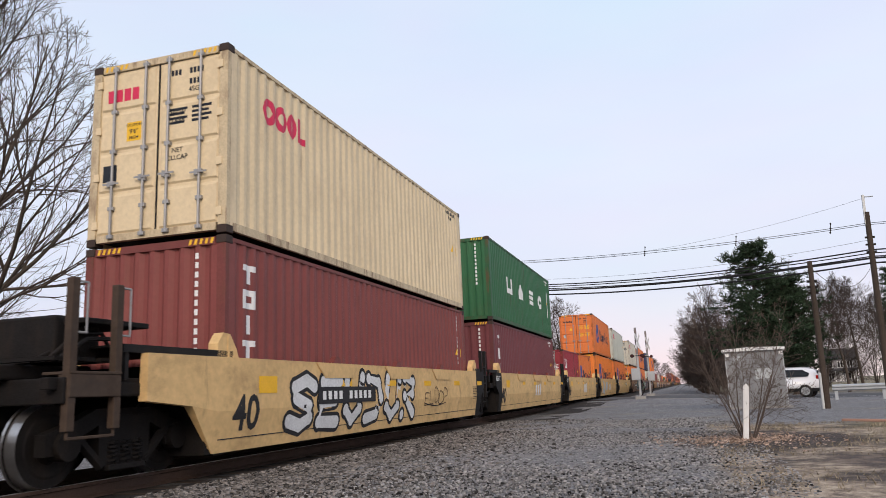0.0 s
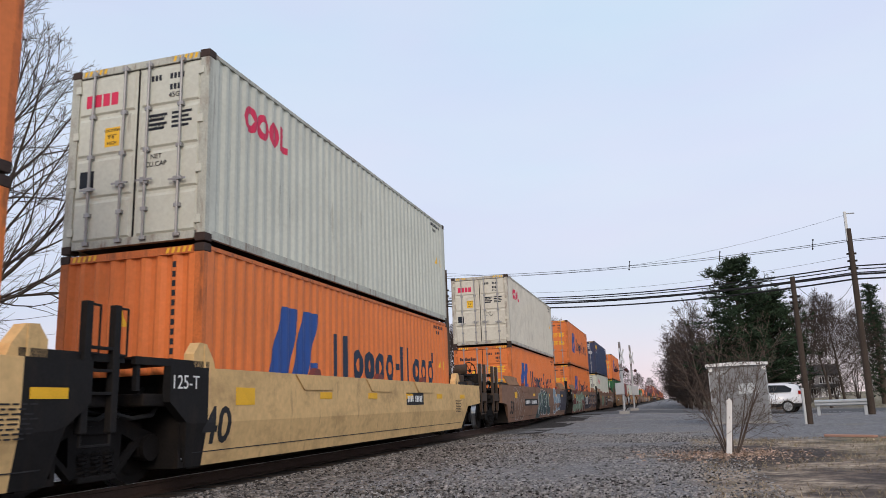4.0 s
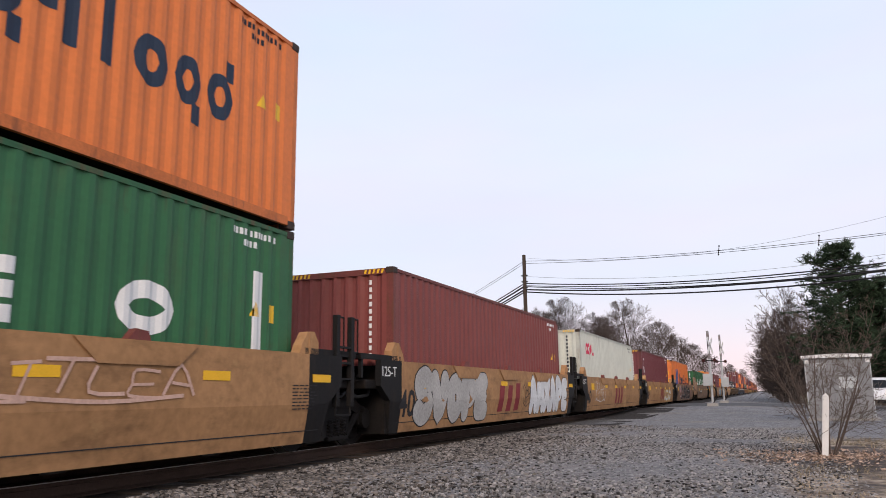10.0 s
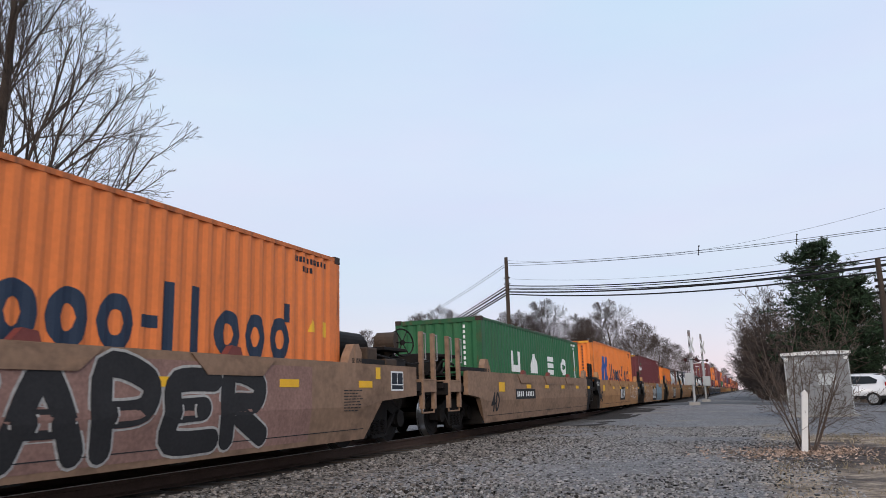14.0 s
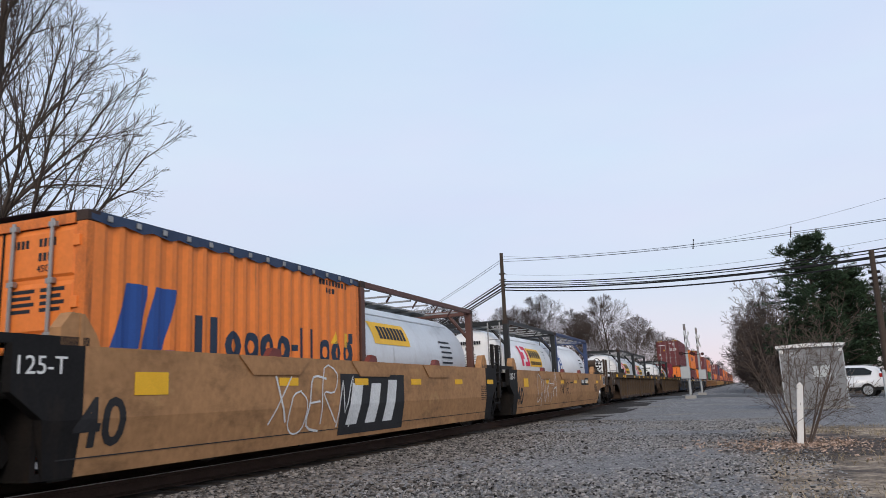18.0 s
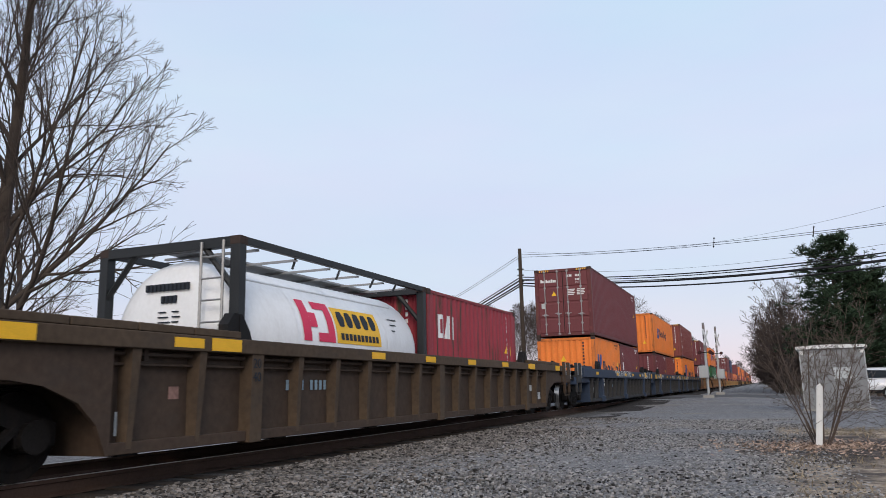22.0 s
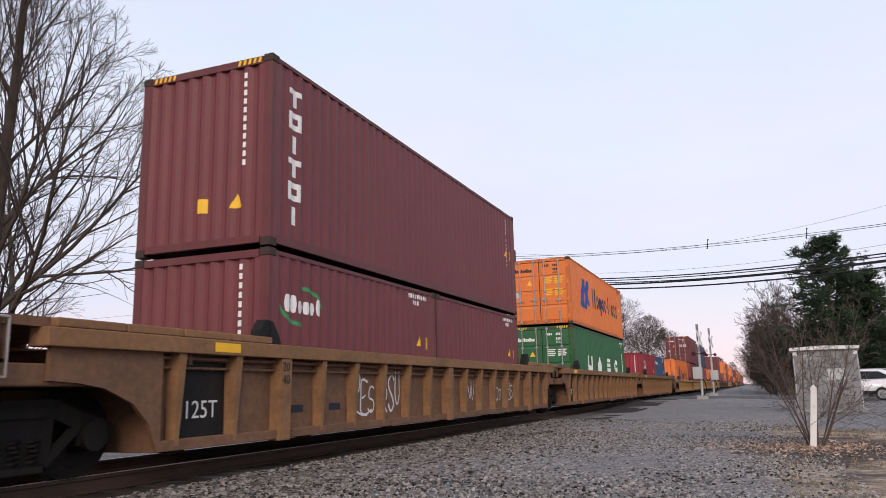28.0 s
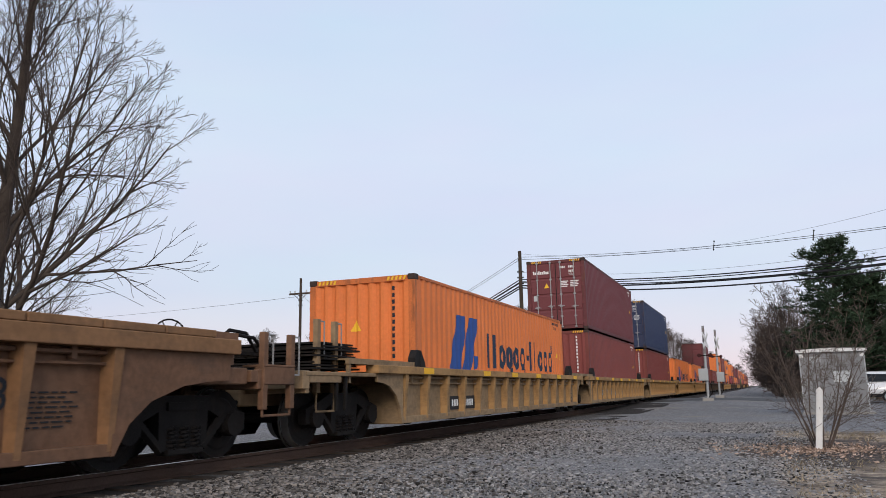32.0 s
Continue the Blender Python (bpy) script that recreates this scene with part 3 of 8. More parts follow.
def build_track():
    # ballast bed: a low bank whose foot dips into the lane
    ys = np.concatenate([np.arange(-60, 90, 3.0), [120, 180, 300, 600, 1200]])
    prof = [-5.5, -3.4, -1.75, -0.8, 0.8, 1.75, 2.3, 3.0, 4.2]
    g = []
    for y in ys:
        for d in prof:
            z = RAIL - 0.19 if abs(d) < 1.8 else RAIL - 0.19 - (abs(d) - 1.75) * 0.35
            z = max(z, height(TX + d, y) + 0.004) if abs(d) < 3.2 else min(z, height(TX + d, y) - 0.03)
            g.append((TX + d, y, z))
    k = len(prof)
    f = [(j * k + i, j * k + i + 1, (j + 1) * k + i + 1, (j + 1) * k + i) for j in range(len(ys) - 1) for i in range(k - 1)]
    tagged(new("ballast_bed", fast_mesh("ballast_bed", g, f, BALLAST, True)), "bank of broken stone under the railway track, darkened for oil and the train's shade", "ballast", kind="structure")
    track = thing("track", pose(TX, 0, RAIL), "single railway track with steel rails on dark timber ties", "track", kind="structure")
    rail = [(-0.07, -0.17), (0.07, -0.17), (0.07, -0.155), (0.012, -0.13), (0.012, -0.045), (0.036, -0.035), (0.036, -0.004), (0.028, 0), (-0.028, 0), (-0.036, -0.004), (-0.036, -0.035), (-0.012, -0.045), (-0.012, -0.13), (-0.07, -0.155)]
    for s in (-1, 1):
        bm = B()
        extrude_xz(bm, [(x + s * 0.752, z) for x, z in rail], -60, 1200)
        r = part("rail", bm, RAIL_SIDE, track)
        bm = B()
        box(bm, s * 0.752 - 0.027, s * 0.752 + 0.027, -60, 1200, -0.001, 0.003)
        part("running_surface", bm, WORN_STEEL, r, "bright worn top of the rail")
    bm = B()
    box(bm, -1.3, 1.3, -0.11, 0.11, -0.30, -0.165, 0.012)
    tie = mesh_of("tie", bm, TIE_WOOD)
    rng = random.Random(3)
    for i in range(220):
        place("tie", tie, track, pose(rng.uniform(-0.04, 0.04), -20 + i * 0.52, rng.uniform(-0.01, 0.008), 0, 0, rng.uniform(-1, 1)))


# ---- freight containers ----
PITCH, DEEP = 0.278, 0.027
CACHE = {}


def cached(key, make):
    if key not in CACHE:
        CACHE[key] = make()
    return CACHE[key]


def corrugation(length, margin, pitch=PITCH):
    """Break points along a corrugated wall and how far each lies behind the outer face (0 or 1)."""
    n = max(1, int((length - 2 * margin) / pitch))
    start = (length - n * pitch) / 2
    pts = [(margin * 0.5, 0.0), (start, 0.0)]
    for i in range(n):
        o = start + i * pitch
        pts += [(o + pitch * 0.25, 1.0), (o + pitch * 0.5, 1.0), (o + pitch * 0.75, 0.0), (o + pitch, 0.0)]
    pts.append((length - margin * 0.5, 0.0))
    return pts


def depth_at(pts, y):
    for (a, p), (b, q) in zip(pts, pts[1:]):
        if a <= y <= b:
            return p + (q - p) * (y - a) / max(b - a, 1e-6)
    return 0.0


def ribbed_wall(pts, z0, z1, deep, face):
    """face(u, depth, z) gives the corner."""
    bm = B()
    cols = [(bm.verts.new(face(u, d * deep, z0)), bm.verts.new(face(u, d * deep, z1))) for u, d in pts]
    for (a, b), (c, e) in zip(cols, cols[1:]):
        bm.faces.new((a, c, e, b))
    bmesh.ops.recalc_face_normals(bm, faces=bm.faces[:])
    return bm


def painted(shapes, pts, deep, lift, face, material, name):
    """Paint that follows a corrugated wall. Each shape is a row of (u, low, high)."""
    bm = B()
    breaks = [u for u, _ in pts]
    for shape in shapes:
        us = sorted({u for u, _, _ in shape} | {u for u in breaks if shape[0][0] < u < shape[-1][0]})
        cols = []
        for u in us:
            for (a, l0, h0), (b, l1, h1) in zip(shape, shape[1:]):
                if a <= u <= b:
                    k = (u - a) / max(b - a, 1e-6)
                    cols.append((bm.verts.new(face(u, depth_at(pts, u) * deep - lift, l0 + (l1 - l0) * k)), bm.verts.new(face(u, depth_at(pts, u) * deep - lift, h0 + (h1 - h0) * k))))
                    break
        for (a, b), (c, e) in zip(cols, cols[1:]):
            bm.faces.new((a, c, e, b))
    return mesh_of(name, bm, material)


def bar(u0, u1, z0, z1):
    return [(u0, z0, z1), (u1, z0, z1)]


def ring(u0, u1, z0, z1, w):
    """A square-cornered ring of bars."""
    return [bar(u0, u0 + w, z0, z1), bar(u0 + w, u1 - w, z0, z0 + w), bar(u0 + w, u1 - w, z1 - w, z1), bar(u1 - w, u1, z0, z1)]


def soft(u0, u1, z0, z1):
    """A rounded block."""
    c, h, out = (z0 + z1) / 2, (z1 - z0) / 2, []
    for i in range(9):
        k = i / 8
        r = math.sqrt(max(0.0, 1 - (2 * k - 1) ** 4)) * 0.85 + 0.15
        out.append((u0 + (u1 - u0) * k, c - h * r, c + h * r))
    return out


def disc_ring(u0, u1, z0, z1, w):
    """A rounded ring, in an upper and a lower half."""
    c, h, ra, up, lo = (z0 + z1) / 2, (z1 - z0) / 2, (u1 - u0) / 2, [], []
    for i in range(17):
        k = -1 + i / 8
        o = h * math.sqrt(max(0.0, 1 - k * k))
        kk = k * ra / max(ra - w, 1e-3)
        n = (h - w) * math.sqrt(max(0.0, 1 - kk * kk)) if abs(kk) < 1 else 0.0
        u = (u0 + u1) / 2 + k * ra
        up.append((u, c + n, c + o))
        lo.append((u, c - o, c - n))
    return [up, lo]


def emblem(u0, z0, w, h):
    """Two leaning blue blades, one with a notched foot."""
    return [
        [(u0, z0 + h * 0.05, z0 + h * 0.15), (u0 + w * 0.26, z0, z0 + h), (u0 + w * 0.34, z0, z0 + h), (u0 + w * 0.56, z0 + h * 0.9, z0 + h)],
        [(u0 + w * 0.40, z0, z0 + h * 0.02), (u0 + w * 0.66, z0, z0 + h), (u0 + w * 0.70, z0, z0 + h), (u0 + w * 0.80, z0 + h * 0.36, z0 + h), (u0 + w, z0 + h * 0.97, z0 + h)],
        [(u0 + w * 0.80, z0 + h * 0.10, z0 + h * 0.35), (u0 + w * 0.92, z0 + h * 0.14, z0 + h * 0.35), (u0 + w * 0.98, z0 + h * 0.28, z0 + h * 0.35)],
    ]


def block_row(u0, z0, x):
    """A long row of upright bars and rings, as wide as the wordmark that it stands for."""
    t, out, u = 0.235, [], u0
    for kind, w in (("I", 0.235), ("I", 0.235), ("o", 0.72), ("j", 0.74), ("o", 0.72), ("j", 0.74), ("-", 0.35), ("I", 0.235), ("I", 0.235), ("o", 0.74), ("j", 0.66), ("b", 0.72)):
        w *= x
        if kind == "-":
            out.append(bar(u, u + w, 0.40 * x, 0.60 * x))
        elif kind == "I":
            out.append(bar(u, u + w, 0, 1.18 * x))
            u += 0.28 * x
        else:
            out += disc_ring(u, u + w, 0, 0.86 * x, t * x)
            if kind == "j":
                out.append(bar(u + w - t * x, u + w, -0.30 * x, 0.06 * x))
            if kind == "b":
                out.append(bar(u + w - t * x, u + w, 0.80 * x, 1.18 * x))
        u += w + 0.13 * x
    return [[(a, b + z0, c + z0) for a, b, c in s] for s in out]


def logo_blocks(kind, L, H):
    """The painted shapes of a container's long side: (material, shapes, name)."""
    if kind == "blades":
        if L < 7:
            return [(LOGO_BLUE, emblem(0.33, 0.78, 1.07, 1.1), "emblem"), (NAVY_INK, block_row(1.75, 1.08, 0.455), "wordmark")]
        return [(LOGO_BLUE, emblem(1.82, H * 0.31, 1.85, H * 0.47), "emblem"), (NAVY_INK, block_row(4.32, H * 0.385, 0.72), "wordmark")]
    if kind == "small_blades":
        return [(LOGO_BLUE, emblem(2.06, 1.02, 0.98, 0.70), "emblem"), (NAVY_INK, block_row(3.48, 1.2, 0.43), "wordmark")]
    if kind == "red_rings":
        z, h = 2.0, 0.44
        s = disc_ring(1.0, 1.40, z, z + h, 0.12) + disc_ring(1.40, 1.80, z, z + h, 0.12) + disc_ring(1.80, 2.12, z, z + h, 0.12) + [bar(2.15, 2.28, z, z + h), bar(2.28, 2.42, z, z + 0.12)]
        return [(LOGO_RED, s, "wordmark")]
    if kind == "wide_blocks":
        z, h = 1.22, 0.60
        s = [bar(2.65, 2.90, z, z + h), bar(2.90, 3.27, z, z + 0.2), bar(3.27, 3.52, z, z + h)]
        s += [[(4.7, z, z + 0.06), (5.0, z, z + h), (5.34, z, z + h), (5.66, z, z + 0.06)]]
        s += [bar(6.98, 7.8, z, z + 0.16), bar(6.98, 7.8, z + 0.22, z + 0.38), bar(6.98, 7.8, z + 0.44, z + h)] + disc_ring(8.98, 9.85, z, z + h, 0.2)
        s.append(bar(11.28, 11.5, 0.97, 2.2))
        return [(WHITE, s, "wordmark")]
    if kind in ("tall_blocks", "tall_three"):
        n, z, s = (6, 2.53, []) if kind == "tall_blocks" else (3, min(2.45, H - 0.45), [])
        st, hh, u = (0.37, 0.28, 0.46) if kind == "tall_blocks" else (0.45, 0.36, 0.70)
        w = 0.34 if kind == "tall_blocks" else 0.27
        for i in range(n):
            a = z - i * st
            s += ([bar(u, u + w, a - 0.09, a), bar(u + w * 0.33, u + w * 0.66, a - hh, a - 0.09)], ring(u, u + w, a - hh, a, 0.09), [bar(u + w * 0.33, u + w * 0.66, a - hh, a)])[i % 3]
        return [(WHITE, s, "wordmark")]
    if kind == "big_blocks":
        z, h = 1.6, 0.5
        s = ring(0.6, 0.90, z, z + h, 0.1) + [[(0.95, z, z + 0.06), (1.05, z, z + h), (1.18, z, z + h), (1.25, z, z + h)], bar(1.36, 1.50, z, z + h)]
        return [(WHITE, s, "wordmark")]
    if kind == "yellow_row":
        s = [soft(0.5 + i * 0.29, 0.76 + i * 0.29, 2.24, 2.58) for i in range(5)]
        return [(LOGO_YELLOW, s, "wordmark"), (LOGO_RED, [bar(0.68, 1.26, 2.03, 2.10)], "small_mark"), (WHITE, [bar(1.26, 1.82, 1.94, 2.01)], "small_mark")]
    if kind == "blue_row":
        return [(WHITE, [soft(0.64 + i * 0.21, 0.82 + i * 0.21, 2.0, 2.2) for i in range(5)], "wordmark"), (LOGO_RED, [[(2.82, 1.90, 1.92), (3.0, 1.72, 2.10), (3.18, 1.90, 1.92)]], "placard")]
    if kind == "ring":
        return [(WHITE, [soft(0.42 + i * 0.17, 0.56 + i * 0.17, H * 0.66, H * 0.66 + (0.26 if i in (0, 1, 5) else 0.19)) for i in range(6)], "small_mark"), (SWOOSH_GREEN, [disc_ring(0.30, 1.50, H * 0.585, H * 0.82, 0.06)[0][8:], disc_ring(0.30, 1.50, H * 0.585, H * 0.82, 0.06)[1][:9]], "emblem")]
    return []


def container(name, m, paint_mat, label, L=12.192, H=2.896, end="ribs", logo="", marks=None, simple=False, tarp=False):
    """A steel shipping container; its near end lies at y = 0 and faces -y."""
    W = 1.219
    ob = thing(name, m, label, "container", "containers on the train")
    pn = paint_mat.name
    ink = marks or (INK if paint_mat in (CREAM, BONE, GREYWHITE, ORANGE, AMBER) else WHITE)

    def frame_mesh():
        bm = B()
        for x in (-W, W):
            s = 1 if x > 0 else -1
            for y in (0, L):
                q = 1 if y == 0 else -1
                box(bm, x - s * 0.006, x - s * 0.15, y + q * 0.006, y + q * 0.11, 0.118, H - 0.118, 0.008)
            box(bm, x - s * 0.004, x - s * 0.07, 0.178, L - 0.178, H - 0.085, H - 0.025)
            box(bm, x - s * 0.004, x - s * 0.06, 0.178, L - 0.178, 0.045, 0.17)
        for y in (0, L):
            q = 1 if y == 0 else -1
            box(bm, -W + 0.178, W - 0.178, y + q * 0.004, y + q * 0.10, H - 0.13, H - 0.02)
            box(bm, -W + 0.178, W - 0.178, y + q * 0.004, y + q * 0.10, 0.05, 0.16)
        return mesh_of("frame", bm, FRAME_PAINT[pn])

    def casting_mesh():
        bm = B()
        box(bm, -0.081, 0.081, -0.089, 0.089, -0.059, 0.059, 0.008)
        me = mesh_of("corner_casting", bm, CAST)
        return me

    place("frame", cached(("frame", L, H, pn), frame_mesh), ob)
    cast = cached(("cast",), casting_mesh)
    for x in (-1, 1):
        for y in (0, 1):
            for z in (0, 1):
                place("corner_casting", cast, ob, pose(x * (W - 0.081), 0.089 + y * (L - 0.178), 0.059 + z * (H - 0.118)))
    pts = corrugation(L, 0.16)
    place("side_panel", cached(("side", L, H, pn), lambda: mesh_of("side_panel", ribbed_wall(pts, 0.10, H - 0.06, DEEP, lambda u, d, z: (W - 0.010 - d, u, z)), paint_mat)), ob)
    place("side_panel", cached(("side2", L, H, pn), lambda: mesh_of("side_panel", ribbed_wall(pts, 0.10, H - 0.06, DEEP, lambda u, d, z: (-W + 0.010 + d, u, z)), paint_mat)), ob)
    place("floor", cached(("floor", L), lambda: mesh_of("floor", box(B(), -W + 0.03, W - 0.03, 0.05, L - 0.05, 0.10, 0.15), IRON)), ob)
    if tarp:
        def tarp_mesh():
            bm = B()
            cols = []
            n = 40
            for i in range(n + 1):
                y = 0.05 + (L - 0.1) * i / n
                sag = 0.03 * (i % 2)
                cols.append([bm.verts.new((x, y, z)) for x, z in ((-W + 0.002, H - 0.20), (-W + 0.002, H), (-0.5, H + 0.07 - sag), (0.5, H + 0.07 - sag), (W - 0.002, H), (W + 0.004, H - 0.10 - 0.02 * (i % 3)))])
            for a, b in zip(cols, cols[1:]):
                for j in range(5):
                    bm.faces.new((a[j], b[j], b[j + 1], a[j + 1]))
            return mesh_of("tarpaulin", bm, TARP)
        place("tarpaulin", cached(("tarp", L, H), tarp_mesh), ob, None, "dark blue tarpaulin roof cover")
        if not simple:
            eye = cached(("eyelet",), lambda: mesh_of("eyelet", box(B(), 0, 0.012, -0.035, 0.035, -0.035, 0.035, 0.01), ROD))
            for i in range(int(L / 0.42)):
                place("eyelet", eye, ob, pose(W + 0.004, 0.3 + i * 0.42, H - 0.06))
    else:
        place("roof", cached(("roof", L, H, pn), lambda: mesh_of("roof", ribbed_wall(corrugation(L, 0.16, 0.21), -W + 0.05, W - 0.05, 0.02, lambda u, d, z: (z, u, H - 0.030 - d)), paint_mat)), ob)
    far_pts = corrugation(2 * W, 0.15, 0.26)
    place("end_panel", cached(("far", H, L, pn), lambda: mesh_of("end_panel", ribbed_wall(far_pts, 0.12, H - 0.1, 0.045, lambda u, d, z: (u - W, L - 0.02 - d, z)), paint_mat)), ob)
    face_end = lambda u, d, z: (u - W, 0.016 + d, z)
    if end == "ribs":
        place("end_panel", cached(("near", H, pn), lambda: mesh_of("end_panel", ribbed_wall(far_pts, 0.12, H - 0.1, 0.045, face_end), paint_mat)), ob)
        if not simple:
            rows = [[(1.92, H * 0.92 - i * 0.135 - 0.085, H * 0.92 - i * 0.135), (1.985, H * 0.92 - i * 0.135 - 0.085, H * 0.92 - i * 0.135)] for i in range(11)]
            place("number_mark", cached(("endno", H, ink.name), lambda: painted(rows, far_pts, 0.045, 0.004, face_end, ink, "number_mark")), ob)
            if logo == "tall_three":
                s = [bar(0.28 + i * 0.32, 0.52 + i * 0.32, H * 0.76 - 0.2, H * 0.76 + 0.2) if i == 1 else bar(0.34 + i * 0.32, 0.44 + i * 0.32, H * 0.76 - 0.22, H * 0.76 + 0.26) for i in range(3)] + [bar(0.26, 0.54, H * 0.76 + 0.08, H * 0.76 + 0.16), bar(0.88, 1.2, H * 0.76 - 0.05, H * 0.76 + 0.05)]
                place("wordmark", cached(("threeend", H), lambda: painted(s, far_pts, 0.045, 0.004, face_end, WHITE, "wordmark")), ob)
            if logo == "red_rings":
                s = [soft(0.75 + i * 0.2, 0.93 + i * 0.2, H * 0.30, H * 0.30 + 0.24) for i in range(4)]
                place("wordmark", cached(("ringend", H), lambda: painted(s, far_pts, 0.045, 0.004, face_end, LOGO_RED, "wordmark")), ob)
            if logo in ("blades", "tall_blocks", "big_blocks", "ring", "small_blades"):
                s = [[(0.98, H * 0.62, H * 0.62 + 0.02), (1.1, H * 0.62, H * 0.62 + 0.23), (1.22, H * 0.62, H * 0.62 + 0.02)]] if logo == "blades" else [[(1.72, 0.6, 0.62), (1.83, 0.6, 0.82), (1.94, 0.6, 0.62)], bar(1.12, 1.3, 0.58, 0.8)]
                place("warning_triangle", cached(("tri", H, logo), lambda: painted(s, far_pts, 0.045, 0.005, face_end, STICKER, "warning_triangle")), ob)
    else:
        def leaf_mesh():
            bm = B()
            box(bm, 0.0, W - 0.125, 0.035, 0.07, 0.15, H - 0.13)
            bmesh.ops.recalc_face_normals(bm, faces=bm.faces[:])
            return mesh_of("door", bm, paint_mat)

        def field_mesh():
            """One raised field of a door leaf."""
            bm, hh = B(), (H - 0.28) / 8.0 - 0.022
            vs = [bm.verts.new(p) for p in ((0.05, 0.034, -hh), (W - 0.17, 0.034, -hh), (W - 0.17, 0.034, hh), (0.05, 0.034, hh), (0.075, 0.010, -hh + 0.03), (W - 0.195, 0.010, -hh + 0.03), (W - 0.195, 0.010, hh - 0.05), (0.075, 0.010, hh - 0.05))]
            for q in ((0, 1, 5, 4), (1, 2, 6, 5), (2, 3, 7, 6), (3, 0, 4, 7), (4, 5, 6, 7)):
                bm.faces.new([vs[k] for k in q])
            bmesh.ops.recalc_face_normals(bm, faces=bm.faces[:])
            return mesh_of("door_panel", bm, paint_mat)

        rod_mat = ROD

        def rods_mesh():
            bm = B()
            rod(bm, (0, -0.028, 0.10), (0, -0.028, H - 0.06), 0.021, 8)
            for z in (0.12, 0.55, 0.95, H * 0.5, H * 0.72, H - 0.12):
                box(bm, -0.05, 0.05, -0.045, 0.012, z - 0.03, z + 0.03, 0.006)
            return mesh_of("lock_rod", bm, rod_mat)

        def handle_mesh():
            bm = B()
            box(bm, -0.02, 0.26, -0.06, -0.045, -0.012, 0.014)
            box(bm, 0.05, 0.11, -0.058, -0.01, -0.045, 0.045, 0.006)
            return mesh_of("handle", bm, rod_mat)

        def hinge_mesh():
            return mesh_of("hinge", box(B(), -0.045, 0.05, -0.012, 0.03, -0.06, 0.06, 0.005), paint_mat)

        leaf, rods_, handle, hinge = cached(("leaf", H, pn), leaf_mesh), cached(("rods", H, rod_mat.name), rods_mesh), cached(("handle", rod_mat.name), handle_mesh), cached(("hinge", pn), hinge_mesh)
        gasket = cached(("gasket", H), lambda: mesh_of("door_gasket", box(box(box(box(B(), -0.012, 0.012, 0.02, 0.06, 0.15, H - 0.13), -W + 0.13, W - 0.13, 0.03, 0.06, 0.14, 0.16), -W + 0.13, W - 0.13, 0.03, 0.06, H - 0.14, H - 0.12), -W + 0.12, -W + 0.135, 0.03, 0.06, 0.15, H - 0.13), RUBBER))
        place("door_gasket", gasket, ob)
        for s in (-1, 1):
            d = place("door", leaf, ob, pose(0.008 if s > 0 else -W + 0.125 - 0.008, 0, 0))
            for i in range(4):
                place("door_panel", cached(("field", H, pn), field_mesh), d, pose(0, 0, 0.15 + (H - 0.28) * (i + 0.5) / 4.0))
            if not simple:
                for x in ((0.20, 0.76) if s > 0 else (0.33, 0.89)):
                    place("lock_rod", rods_, d, pose(x, 0, 0))
                    place("handle", handle, d, pose(x - 0.12, 0, 0.98 if x in (0.20, 0.89) else 0.93))
                for i in range(4):
                    place("hinge", hinge, d, pose(W - 0.14 if s > 0 else 0.02, 0, 0.32 + i * (H - 0.64) / 3))
        if not simple:
            dark = paint_mat in (CREAM, BONE, GREYWHITE, ORANGE, AMBER)
            sheet = STICKER if paint_mat is ORANGE else (GREY_STICKER if dark else WHITE)

            def marks_mesh():
                bm = B()
                for z, a, b in ((H * 0.885, 0.16, 0.42), (H * 0.885, 0.55, 0.86), (H * 0.825, 0.55, 0.76)):
                    n = int((b - a) / 0.065)
                    for i in range(n):
                        box(bm, a + i * 0.065, a + i * 0.065 + 0.045, 0.0075, 0.010, z - 0.045, z + 0.045)
                return mesh_of("number_mark", bm, ink)

            def sheets_mesh():
                bm = B()
                for z in ((H * 0.66, H * 0.48) if paint_mat is ORANGE else (H * 0.64,)):
                    for a in (0.18, 0.60):
                        for r in range(4):
                            box(bm, a, a + 0.34 - 0.05 * (r % 2), 0.0075, 0.010, z + 0.10 - r * 0.07, z + 0.14 - r * 0.07)
                return mesh_of("data_plate", bm, sheet if paint_mat is ORANGE else ink)

            def wordmark_mesh():
                bm = B()
                if logo == "red_rings":
                    for i in range(4):
                        box(bm, -0.93 + i * 0.15, -0.81 + i * 0.15, 0.007, 0.010, H * 0.78, H * 0.78 + 0.2)
                else:
                    for i in range(9):
                        box(bm, -0.95 + i * 0.075, -0.89 + i * 0.075, 0.007, 0.010, H * 0.80, H * 0.80 + (0.10 if i % 3 else 0.14))
                return mesh_of("wordmark", bm, LOGO_RED if logo == "red_rings" else ink)

            place("number_mark", cached(("marks", H, ink.name), marks_mesh), ob)
            place("data_plate", cached(("sheets", H, pn), sheets_mesh), ob)
            place("wordmark", cached(("dword", H, pn, logo), wordmark_mesh), ob)
            tri = cached(("dtri", H), lambda: mesh_of("warning_triangle", extrude_xz(B(), [(-0.5, H * 0.60), (-0.28, H * 0.60), (-0.39, H * 0.60 + 0.2)], 0.007, 0.010), STICKER))
            small = cached(("dsm", H), lambda: mesh_of("sticker", box(B(), -0.95, -0.78, 0.007, 0.010, H * 0.42, H * 0.42 + 0.22), GREY_STICKER))
